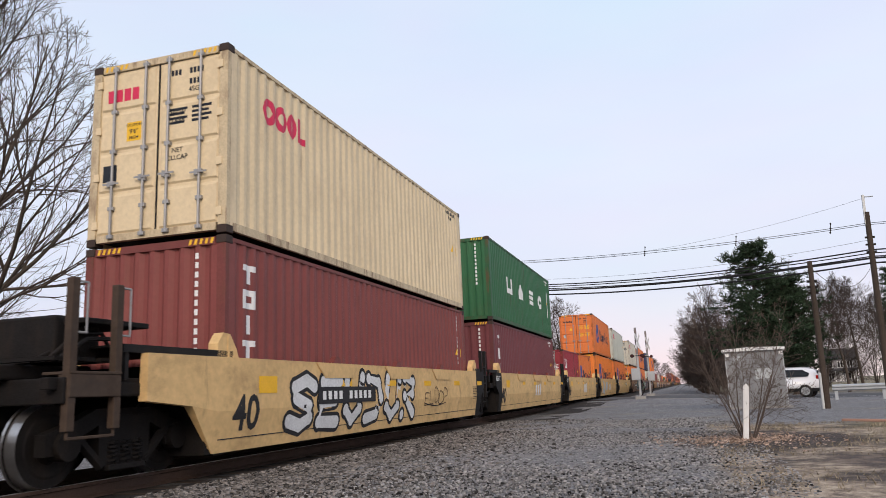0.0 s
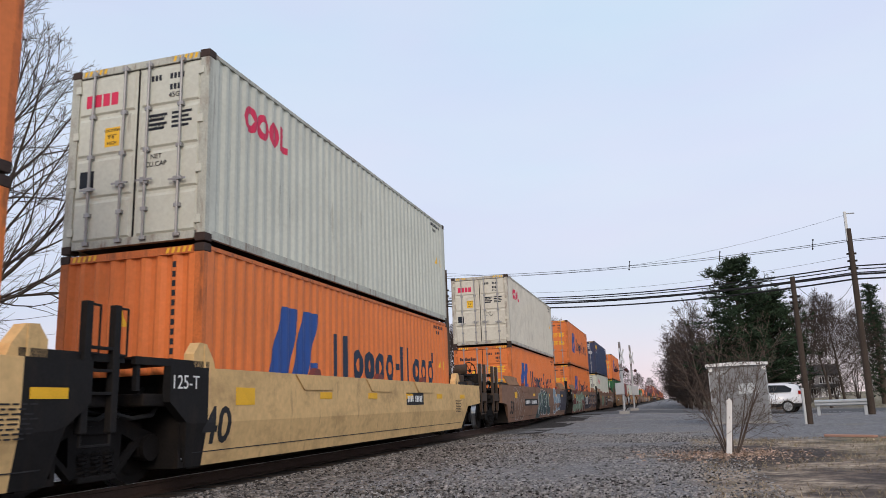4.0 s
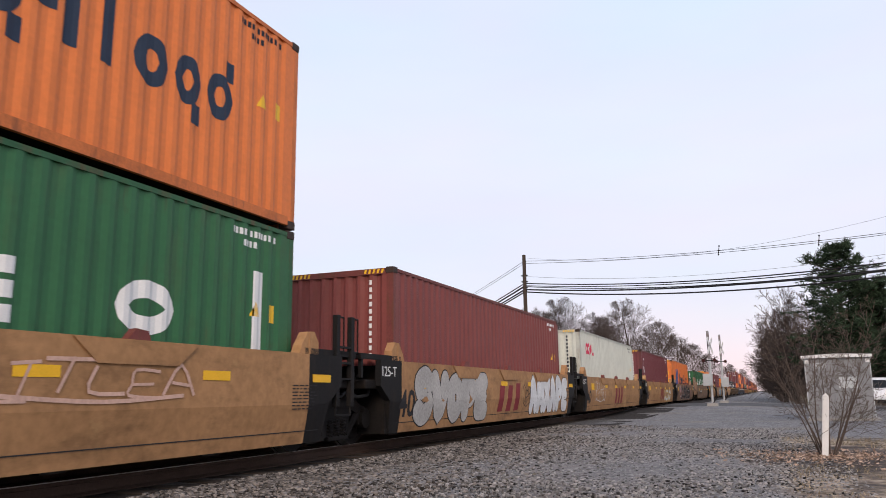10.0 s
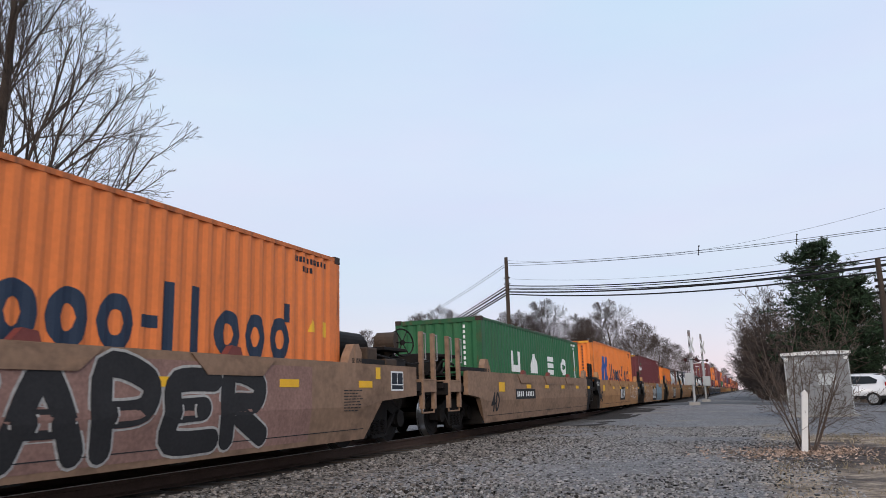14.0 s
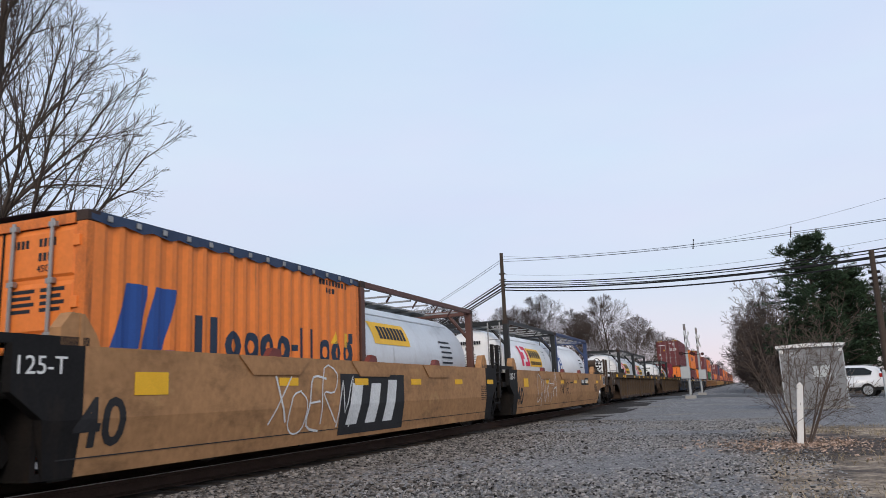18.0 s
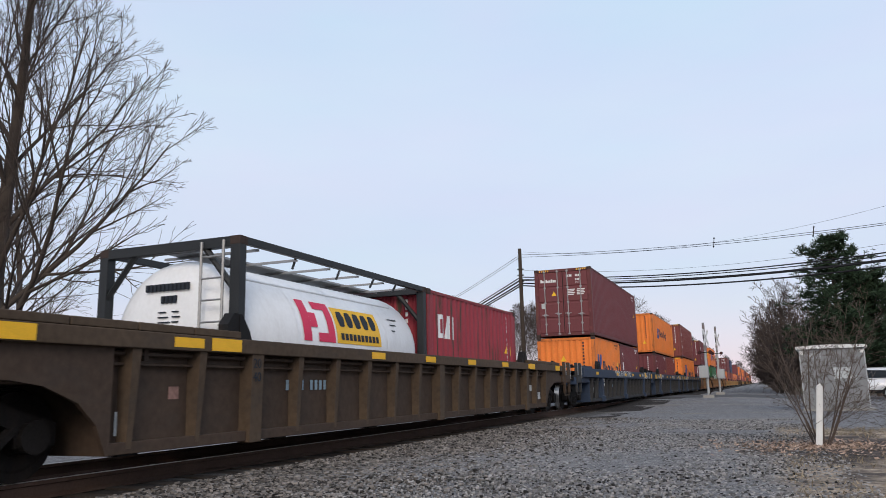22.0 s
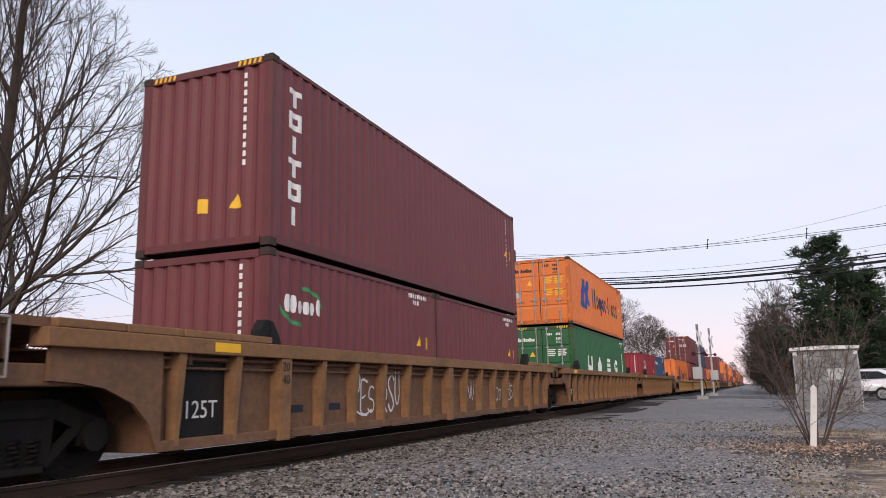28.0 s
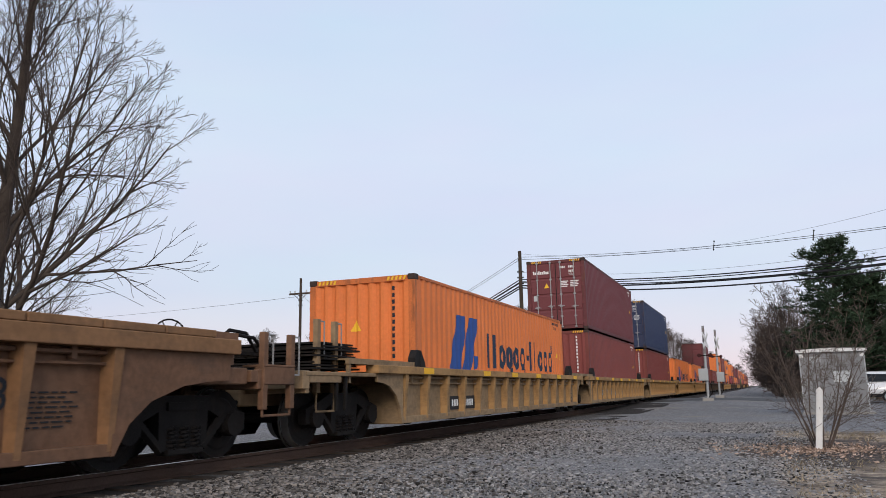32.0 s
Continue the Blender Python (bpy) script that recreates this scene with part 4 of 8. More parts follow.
            if logo == "red_rings":
                cau = cached(("caution", H), lambda: mesh_of("caution_plate", box(B(), -0.56, -0.30, 0.007, 0.010, H * 0.55, H * 0.55 + 0.3), STICKER))
                c = place("caution_plate", cau, ob, None, "yellow height caution sticker")
                for k, (w, sz) in enumerate((("CAUTION", 0.062), ("9'6\"", 0.10), ("HIGH", 0.07))):
                    place("lettering", lettering(w, sz, INK), c, pose(-0.43, 0.004, H * 0.55 + 0.25 - 0.1 * k) @ FRONT)
                place("dark_panel", cached(("dpan", H), lambda: mesh_of("dark_panel", box(B(), -0.97, -0.72, 0.007, 0.010, H * 0.34, H * 0.34 + 0.26), INK)), ob)
                for k, (w, z) in enumerate((("MGW", 0.66), ("TARE", 0.62), ("NET", 0.46), ("CU.CAP", 0.42))):
                    place("lettering", lettering(w, 0.105, INK), ob, pose(0.36, 0.004, H * z) @ FRONT)
            else:
                place("warning_triangle", tri, ob)
                place("sticker", small, ob)
            place("lettering", lettering("45G1", 0.11, ink), ob, pose(0.66, 0.004, H * 0.825 - 0.13) @ FRONT)
    # hazard stripes by the upper corners
    if not simple:
        def stripe_mesh():
            bm = B()
            for i in range(5):
                for s in (-1, 1):
                    x = s * (W - 0.24 - i * 0.09)
                    bm.faces.new([bm.verts.new(p) for p in ((x - 0.025, 0.0015, H - 0.11), (x + 0.02, 0.0015, H - 0.11), (x + 0.045, 0.0015, H - 0.03), (x, 0.0015, H - 0.03))])
            return mesh_of("height_stripe", bm, STICKER)
        if H > 2.8:
            place("height_stripe", cached(("stripe", H), stripe_mesh), ob)
    face_side = lambda u, d, z: (W - 0.010 - d, u, z)
    for k, (mat, shapes, nm) in enumerate(logo_blocks(logo, L, H)):
        place(nm, cached(("logo", logo, L, H, k), lambda: painted(shapes, pts, DEEP, 0.0035, face_side, mat, nm)), ob)
    if not simple:
        e = L - 0.75
        if logo in ("tall_blocks", "big_blocks"):
            s = [bar(e, e + 0.06, H * 0.90 - i * 0.115, H * 0.90 + 0.075 - i * 0.115) for i in range(12) if i != 4]
        else:
            s = [bar(e - 0.62 + i * 0.075, e - 0.57 + i * 0.075, H * 0.915, H * 0.915 + 0.085) for i in range(13) if i not in (4, 11)]
            s += [bar(e - 0.40 + i * 0.075, e - 0.35 + i * 0.075, H * 0.865, H * 0.865 + 0.085) for i in range(4)]
        place("number_mark", cached(("sideno", L, H, ink.name, logo in ("tall_blocks", "big_blocks")), lambda: painted(s, pts, DEEP, 0.0035, face_side, ink, "number_mark")), ob)
        t = [[(e - 0.2, H * 0.55, H * 0.55 + 0.02), (e - 0.1, H * 0.55, H * 0.55 + 0.2), (e, H * 0.55, H * 0.55 + 0.02)], bar(e + 0.2, e + 0.34, H * 0.53, H * 0.53 + 0.24)]
        place("warning_sign", cached(("sidetri", L, H), lambda: painted(t, pts, DEEP, 0.0035, face_side, STICKER, "warning_sign")), ob)
    return ob


def tank_container(name, m, frame_mat, shell_mat, label, logo=""):
    """A twenty-foot tank in an open steel frame."""
    L, W, H = 6.058, 1.219, 2.591
    ob = thing(name, m, label, "tank container", "tank containers on the train")
    fn, sn = frame_mat.name, shell_mat.name

    def frame_mesh():
        bm = B()
        for x in (-1, 1):
            for y in (0.0, L - 0.15):
                box(bm, x * W, x * (W - 0.15), y, y + 0.15, 0.1, H - 0.1, 0.008)
            box(bm, x * W, x * (W - 0.08), 0.15, L - 0.15, H - 0.10, H, 0.006)
            box(bm, x * W, x * (W - 0.10), 0.15, L - 0.15, 0.0, 0.14, 0.006)
        for y in (0.0, L - 0.13):
            box(bm, -W + 0.15, W - 0.15, y, y + 0.13, H - 0.14, H, 0.006)
            box(bm, -W + 0.15, W - 0.15, y, y + 0.13, 0.0, 0.16, 0.006)
            for s in (-1, 1):
                rod(bm, (s * (W - 0.08), y + 0.06, 0.95), (s * 0.55, y + 0.06, 0.12), 0.045, 6)
                rod(bm, (s * (W - 0.08), y + 0.06, H - 0.75), (s * 0.6, y + 0.06, H - 0.1), 0.045, 6)
        for y in (1.4, 2.7, 3.9, 4.8):
            rod(bm, (W - 0.05, y, H - 0.06), (W - 0.28, y + 0.25, H - 0.2), 0.022, 6)
        return mesh_of("frame", bm, frame_mat)

    def shell_mesh():
        bm = B()
        prof = [(0.09, 0.0), (0.10, 0.4), (0.12, 0.75), (0.17, 0.96), (0.26, 1.08), (0.42, 1.13), (L - 0.42, 1.13), (L - 0.26, 1.08), (L - 0.17, 0.96), (L - 0.12, 0.75), (L - 0.10, 0.4), (L - 0.09, 0.0)]
        seg, rings = 40, []
        for y, r in prof:
            rings.append([bm.verts.new((r * math.sin(2 * math.pi * k / seg), y, H * 0.5 - 0.03 + r * math.cos(2 * math.pi * k / seg))) for k in range(seg)] if r else [bm.verts.new((0, y, H * 0.5 - 0.03))])
        for a, b in zip(rings, rings[1:]):
            for k in range(seg):
                q = (k + 1) % seg
                if len(a) == 1:
                    bm.faces.new((a[0], b[k], b[q]))
                elif len(b) == 1:
                    bm.faces.new((a[k], b[0], a[q]))
                else:
                    bm.faces.new((a[k], b[k], b[q], a[q]))
        bmesh.ops.recalc_face_normals(bm, faces=bm.faces[:])
        return mesh_of("tank_shell", bm, shell_mat, True)

    def band_mesh():
        bm = B()
        for y in (1.55, 3.0, 4.5):
            bmesh.ops.create_cone(bm, cap_ends=False, segments=40, radius1=1.136, radius2=1.136, depth=0.05, matrix=Matrix.Translation((0, y, H * 0.5 - 0.03)) @ pose(0, 0, 0, 90))
        rod(bm, (0.74, 0.75, H * 0.5 + 0.83), (0.74, L - 0.75, H * 0.5 + 0.83), 0.018, 6)
        return mesh_of("cladding_band", bm, shell_mat)

    def ladder_mesh():
        bm = B()
        for x in (0.62, 0.98):
            rod(bm, (x, -0.03, 0.15), (x, -0.03, H - 0.05), 0.02, 6)
        for i in range(8):
            rod(bm, (0.62, -0.03, 0.3 + i * 0.29), (0.98, -0.03, 0.3 + i * 0.29), 0.014, 6)
        return mesh_of("ladder", bm, ROD)

    def walkway_mesh():
        bm = B()
        box(bm, -0.25, 0.25, 0.3, L - 0.3, H - 0.10, H - 0.07)
        for i in range(6):
            box(bm, -0.5, W - 0.1, 0.5 + i * 0.95, 0.56 + i * 0.95, H - 0.13, H - 0.10)
        return mesh_of("walkway", bm, ROD)

    place("frame", cached(("tframe", fn), frame_mesh), ob)
    place("tank_shell", cached(("tshell", sn), shell_mesh), ob)
    place("cladding_band", cached(("tband", sn), band_mesh), ob)
    place("ladder", cached(("tladder",), ladder_mesh), ob)
    place("walkway", cached(("twalk",), walkway_mesh), ob)
    cast = cached(("cast",), None) if ("cast",) in CACHE else None
    if cast:
        for x in (-1, 1):
            for y in (0, 1):
                for z in (0, 1):
                    place("corner_casting", cast, ob, pose(x * (W - 0.078), 0.086 + y * (L - 0.172), 0.056 + z * (H - 0.112)))

    def on_shell(shapes, mat, nm, lift=0.008):
        zc, r, bm = H * 0.5 - 0.03, 1.13 + lift, B()
        for shape in shapes:
            prev = None
            for u, lo, hi in shape:
                n = 8
                col = []
                for k in range(n + 1):
                    a = (lo + (hi - lo) * k / n - zc) / r
                    col.append(bm.verts.new((r * math.cos(a), u, zc + r * math.sin(a))))
                if prev:
                    for k in range(n):
                        bm.faces.new((prev[k], col[k], col[k + 1], prev[k + 1]))
                prev = col
        return mesh_of(nm, bm, mat)

    def bars_end():
        bm = B()
        for z, a, b, h in ((H - 0.60, -0.42, 0.42, 0.10), (H - 0.77, -0.14, 0.14, 0.10)):
            n = int((b - a) / 0.07)
            for i in range(n):
                box(bm, a + i * 0.07, a + i * 0.07 + 0.045, 0.078, 0.11, z - h / 2, z + h / 2)
        for i in range(6):
            box(bm, -0.18, -0.06 + 0.04 * (i % 3), 0.075, 0.11, H - 0.95 - i * 0.07, H - 0.935 - i * 0.07)
            box(bm, 0.06, 0.16 + 0.03 * (i % 2), 0.075, 0.11, H - 0.95 - i * 0.07, H - 0.935 - i * 0.07)
        return mesh_of("number_mark", bm, INK)
    place("number_mark", cached(("tankno",), bars_end), ob)
    if logo == "red_yellow":
        lo, hi = 1.30, 1.98
        red = [[(1.70, lo, hi), (1.92, lo, hi)], [(1.92, lo + 0.22, lo + 0.46), (2.12, lo + 0.22, lo + 0.46)], bar(2.12, 2.42, lo, lo + 0.14), bar(2.12, 2.42, hi - 0.14, hi), bar(2.42, 2.62, lo, hi)]
        place("logo_red_block", cached(("sred",), lambda: on_shell(red, LOGO_RED, "logo_red_block", 0.008)), ob)
        place("logo_yellow_block", cached(("syel",), lambda: on_shell([bar(2.68, 4.22, lo, hi - 0.05)], LOGO_YELLOW, "logo_yellow_block")), ob)
        dark = [soft(2.78 + i * 0.275, 3.0 + i * 0.275, lo + 0.28, lo + 0.56) for i in range(5)] + [bar(2.80 + i * 0.135, 2.9 + i * 0.135, lo + 0.06, lo + 0.17) for i in range(10)]
        place("wordmark", cached(("sdark",), lambda: on_shell(dark, INK, "wordmark", 0.014)), ob)
        place("data_bars", cached(("sdata",), lambda: on_shell([bar(4.75, 5.1 - 0.1 * i, 1.86 - i * 0.12, 1.885 - i * 0.12) for i in range(3)], INK, "data_bars")), ob)
    elif logo == "yellow_sign":
        place("logo_yellow_block", cached(("byel",), lambda: on_shell([bar(0.75, 2.38, 1.52, 2.0)], LOGO_YELLOW, "logo_yellow_block")), ob)
        place("wordmark", cached(("bdark",), lambda: on_shell([bar(1.02 + i * 0.155, 1.14 + i * 0.155, 1.63, 1.9) for i in range(8)], INK, "wordmark", 0.014)), ob)
        place("data_bars", cached(("bdata",), lambda: on_shell([bar(4.1, 4.75, 1.7 - i * 0.12, 1.74 - i * 0.12) for i in range(5)], INK, "data_bars")), ob)
    elif logo == "blue_sign":
        place("logo_blue_block", cached(("xblu",), lambda: on_shell([bar(0.80, 1.22, 1.05, 1.95)], LOGO_BLUE, "logo_blue_block")), ob)
        place("wordmark", cached(("xwh",), lambda: on_shell([soft(0.91, 1.11, 1.72 - i * 0.22, 1.87 - i * 0.22) for i in range(4)], WHITE, "wordmark", 0.014)), ob)
        place("data_bars", cached(("xdata",), lambda: on_shell([bar(4.75, 5.2, 1.7 - i * 0.15, 1.75 - i * 0.15) for i in range(3)], INK, "data_bars")), ob)
    return ob

# ---- well cars ----
# kind: (well start before the container, truck centre, coupler face, sill top, sill foot, side face)
KINDS = {
    "smooth40": dict(well=0.62, truck=1.69, coupler=3.66, top=1.40, foot=0.17, ribs=False),
    "smooth53": dict(well=2.15, truck=3.62, coupler=5.35, top=1.50, foot=0.12, ribs=False),
    "rib53": dict(well=2.20, truck=3.65, coupler=5.35, top=1.46, foot=0.22, ribs=True, chord=0.18),
    "blue53": dict(well=2.20, truck=3.60, coupler=5.35, top=1.45, foot=0.20, ribs=True, chord=0.33),
    "rib48": dict(well=1.0, truck=2.45, coupler=4.9, top=1.25, foot=0.24, ribs=True, chord=0.14),
}
SX, KINK = 1.47, 0.70
CAR_KIND = {}
CL = 12.192


def side_x(z):
    return SX if z >= KINK else SX - 0.085 * (KINK - z) / 0.5


def sill_solid(cols, s, t):
    """A folded side sill as a solid; cols are (y, foot height)."""
    bm, prev = B(), None
    for y, zb in cols:
        zk = max(KINK, zb + 0.03)
        ring_ = [bm.verts.new((x, y, z)) for x, z in [(s * SX, t), (s * (SX - 0.10), t), (s * (SX - 0.12), zb), (s * side_x(zb), zb), (s * SX, zk)]]
        if prev:
            for i in range(5):
                bm.faces.new((prev[i], ring_[i], ring_[(i + 1) % 5], prev[(i + 1) % 5]))
        else:
            bm.faces.new(ring_)
        prev = ring_
    bm.faces.new(prev[::-1])
    bmesh.ops.recalc_face_normals(bm, faces=bm.faces[:])
    return bm


def smooth_side(k, s, near, far):
    """The painted length of a side sill; at a coupler its foot sweeps up over the truck, at a joint a black end piece follows."""
    y0, y1, t, f = -k["well"], CL + k["well"], k["top"], k["foot"]
    up, out = 0.80, 0.62 - k["well"]
    e0, e1 = 1.25, 1.92 if k["well"] < 1 else 1.25
    cols = [(y0 - e0, up + 0.06), (y0 - 0.42, up - 0.02), (y0 + 0.12, f)] if near == "coupler" else [((-0.18 if k["well"] < 1 else -0.55) + out, f)]
    cols += [(y1 - 0.12, f), (y1 + 0.42, up - 0.02), (y1 + e1, up + 0.06)] if far == "coupler" else [(CL + 0.08 - out, f)]
    return sill_solid(cols, s, t)


def black_end(k, s, which):
    """The black end piece of a side sill at a joint, cut back over the shared truck."""
    w, t, f, out = k["well"], k["top"], k["foot"], 0.62 - k["well"]
    inner = (-0.18 if w < 1 else -0.55) + out if which == 0 else -0.08 + out
    cols = [(-w - 0.36, 0.97), (-w - 0.02, 0.72), (min(-w + 0.10, inner - 0.04), f), (inner, f)]
    if which:
        cols = [(CL - y, z) for y, z in cols][::-1]
    return sill_solid(cols, s, t)


def ribbon(bm, pts, w, lift):
    """A stroke of paint on the side sill: pts are (y, z)."""
    prev = None
    for i, (y, z) in enumerate(pts):
        a, b = pts[max(i - 1, 0)], pts[min(i + 1, len(pts) - 1)]
        dy, dz = b[0] - a[0], b[1] - a[1]
        n = math.hypot(dy, dz) or 1
        oy, oz = -dz / n * w / 2, dy / n * w / 2
        c = [bm.verts.new((side_x(z + q * oz) + lift, y + q * oy, z + q * oz)) for q in (-1, 1)]
        if prev:
            bm.faces.new((prev[0], prev[1], c[1], c[0]))
        prev = c


def blob(bm, cy, cz, ry, rz, rng, lift):
    """A swollen patch of paint with a lobed outline."""
    n, ph = 22, rng.uniform(0, 6)
    pts = []
    for i in range(n):
        a = 2 * math.pi * i / n
        r = 1 + 0.16 * math.sin(2 * a + ph) + 0.10 * math.sin(3 * a + ph * 2)
        e = 0.75
        pts.append((cy + ry * r * math.copysign(abs(math.cos(a)) ** e, math.cos(a)), cz + rz * r * math.copysign(abs(math.sin(a)) ** e, math.sin(a))))
    c = bm.verts.new((side_x(cz) + lift, cy, cz))
    vs = [bm.verts.new((side_x(z) + lift, y, z)) for y, z in pts]
    for i in range(n):
        bm.faces.new((c, vs[i], vs[(i + 1) % n]))
    return pts + pts[:1]


def graffiti(car, y0, y1, z0, z1, n, fill, line, seed, back=None, width=0.035):
    """A spray-painted piece: n swollen shapes with outlines and inner strokes."""
    rng = random.Random(seed)
    fb, lb, bb = B(), B(), B()
    step = (y1 - y0) / n
    for i in range(n):
        cy, cz = y0 + (i + 0.5) * step, (z0 + z1) / 2 + rng.uniform(-0.05, 0.05)
        ry, rz = step * 0.54, (z1 - z0) / 2
        if back:
            blob(bb, cy, cz, ry * 1.15, rz * 1.12, rng, 0.003)
        out = blob(fb, cy, cz, ry, rz, rng, 0.006 + 0.0012 * (i % 2))
        ribbon(lb, out, width, 0.010)
        a = rng.uniform(-0.3, 0.3)
        ribbon(lb, [(cy + ry * (a + 0.15 * math.sin(k)), cz - rz * 0.6 + k * rz * 0.2) for k in range(6)], width, 0.010)
        if rng.random() < 0.6:
            ribbon(lb, [(cy - ry * 0.5 + k * ry * 0.2, cz + rz * (0.25 + 0.2 * math.sin(k * 1.1 + seed))) for k in range(6)], width, 0.010)
    g = None
    if back:
        g = part("graffiti_shadow", bb, back, car)
    g = part("graffiti_fill", fb, fill, car, "swollen spray-painted graffiti shapes")
    part("graffiti_outline", lb, line, car)


def tag_strokes(rng, y0, y1, z0, z1, n):
    """A hurried signature: n slanting, joined letter shapes and a flourish."""
    out, step, ks = [], (y1 - y0) / n, sorted(GLYPHS)
    for i in range(n):
        h, base, slant = (z1 - z0) * rng.uniform(0.55, 0.95), z0 + (z1 - z0) * rng.uniform(0, 0.22), rng.uniform(0.05, 0.3) * step
        for stroke in GLYPHS[ks[rng.randrange(len(ks))]]:
            out.append(smoothed([(y0 + i * step + step * 1.05 * p + slant * q + rng.uniform(-0.1, 0.1) * step, base + h * q + rng.uniform(-0.06, 0.06) * h) for p, q in stroke], 3))
    if n > 2 and rng.random() < 0.6:
        out.append(smoothed([(y1 - step * 0.3, z0 + 0.1 * (z1 - z0)), ((y0 + y1) / 2, z0 - 0.02), (y0 + step * 0.2, z0 + 0.12 * (z1 - z0))], 4))
    return out


def scrawl(car, y0, y1, z0, z1, n, mat, seed, width=0.03):
    """A sprayed tag on the side sill; on a ribbed car one small tag on each recessed sheet."""
    rng = random.Random(seed)
    ribs = KINDS[CAR_KIND[car.name]]["ribs"]
    spans = [(y0, y1)]
    if ribs:
        spans = [(0.24 + 1.02 * j, 0.98 + 1.02 * j) for j in range(-1, 12) if y0 - 0.45 < 0.61 + 1.02 * j < y1 + 0.45]
    for a, b in spans:
        bm = B()
        for pts in tag_strokes(rng, a, b, z0, z1, max(3, n // 2) if ribs else n):
            if ribs:
                pts = [(min(max(y, a), b), z) for y, z in pts]
                flat_ribbon(bm, pts, width * rng.uniform(0.7, 1.2), SX - 0.175)
            else:
                ribbon(bm, pts, width * rng.uniform(0.8, 1.2), 0.012)
        part("graffiti_scrawl", bm, mat, car, "thin sprayed signature")


def flat_ribbon(bm, pts, w, x):
    """A stroke of paint on an upright sheet."""
    prev = None
    for i, (y, z) in enumerate(pts):
        a, b = pts[max(i - 1, 0)], pts[min(i + 1, len(pts) - 1)]
        n = math.hypot(b[0] - a[0], b[1] - a[1]) or 1
        oy, oz = -(b[1] - a[1]) / n * w / 2, (b[0] - a[0]) / n * w / 2
        c = [bm.verts.new((x, y + q * oy, z + q * oz)) for q in (-1, 1)]
        if prev:
            bm.faces.new((prev[0], prev[1], c[1], c[0]))
        prev = c


def wheelset(parent, y, roll_list):
    def mk():
        bm = B()
        rod(bm, (-0.95, 0, 0), (0.95, 0, 0), 0.08, 10)
        for s in (-1, 1):
            turn = pose(0, 0, 0, 0, 90 * s, 0)
            bmesh.ops.create_cone(bm, cap_ends=True, segments=40, radius1=0.445, radius2=0.425, depth=0.13, matrix=Matrix.Translation((s * 0.765, 0, 0)) @ turn)
            bmesh.ops.create_cone(bm, cap_ends=True, segments=40, radius1=0.475, radius2=0.47, depth=0.03, matrix=Matrix.Translation((s * 0.695, 0, 0)) @ turn)
            bmesh.ops.create_cone(bm, cap_ends=True, segments=28, radius1=0.34, radius2=0.31, depth=0.012, matrix=Matrix.Translation((s * 0.834, 0, 0)) @ turn)
            bmesh.ops.create_cone(bm, cap_ends=True, segments=18, radius1=0.20, radius2=0.16, depth=0.05, matrix=Matrix.Translation((s * 0.85, 0, 0)) @ turn)
            bmesh.ops.create_cone(bm, cap_ends=True, segments=14, radius1=0.15, radius2=0.12, depth=0.1, matrix=Matrix.Translation((s * 0.99, 0, 0)) @ turn)
            for i in range(3):
                a = i * 2.094
                box(bm, s * 1.035, s * 1.055, 0.07 * math.cos(a) - 0.02, 0.07 * math.cos(a) + 0.02, 0.07 * math.sin(a) - 0.02, 0.07 * math.sin(a) + 0.02)
        for f in bm.faces:
            c = f.calc_center_median()
            if abs(c.x) < 0.9 and math.hypot(c.y, c.z) > 0.40 and len(f.verts) == 4:
                f.material_index = 1
        me = mesh_of("wheelset", bm, IRON)
        me.materials.append(WORN_STEEL)
        return me
    w = place("wheelset", cached(("wheelset",), mk), parent, pose(0, y, 0.435))
    roll_list.append((w, y))
    return w


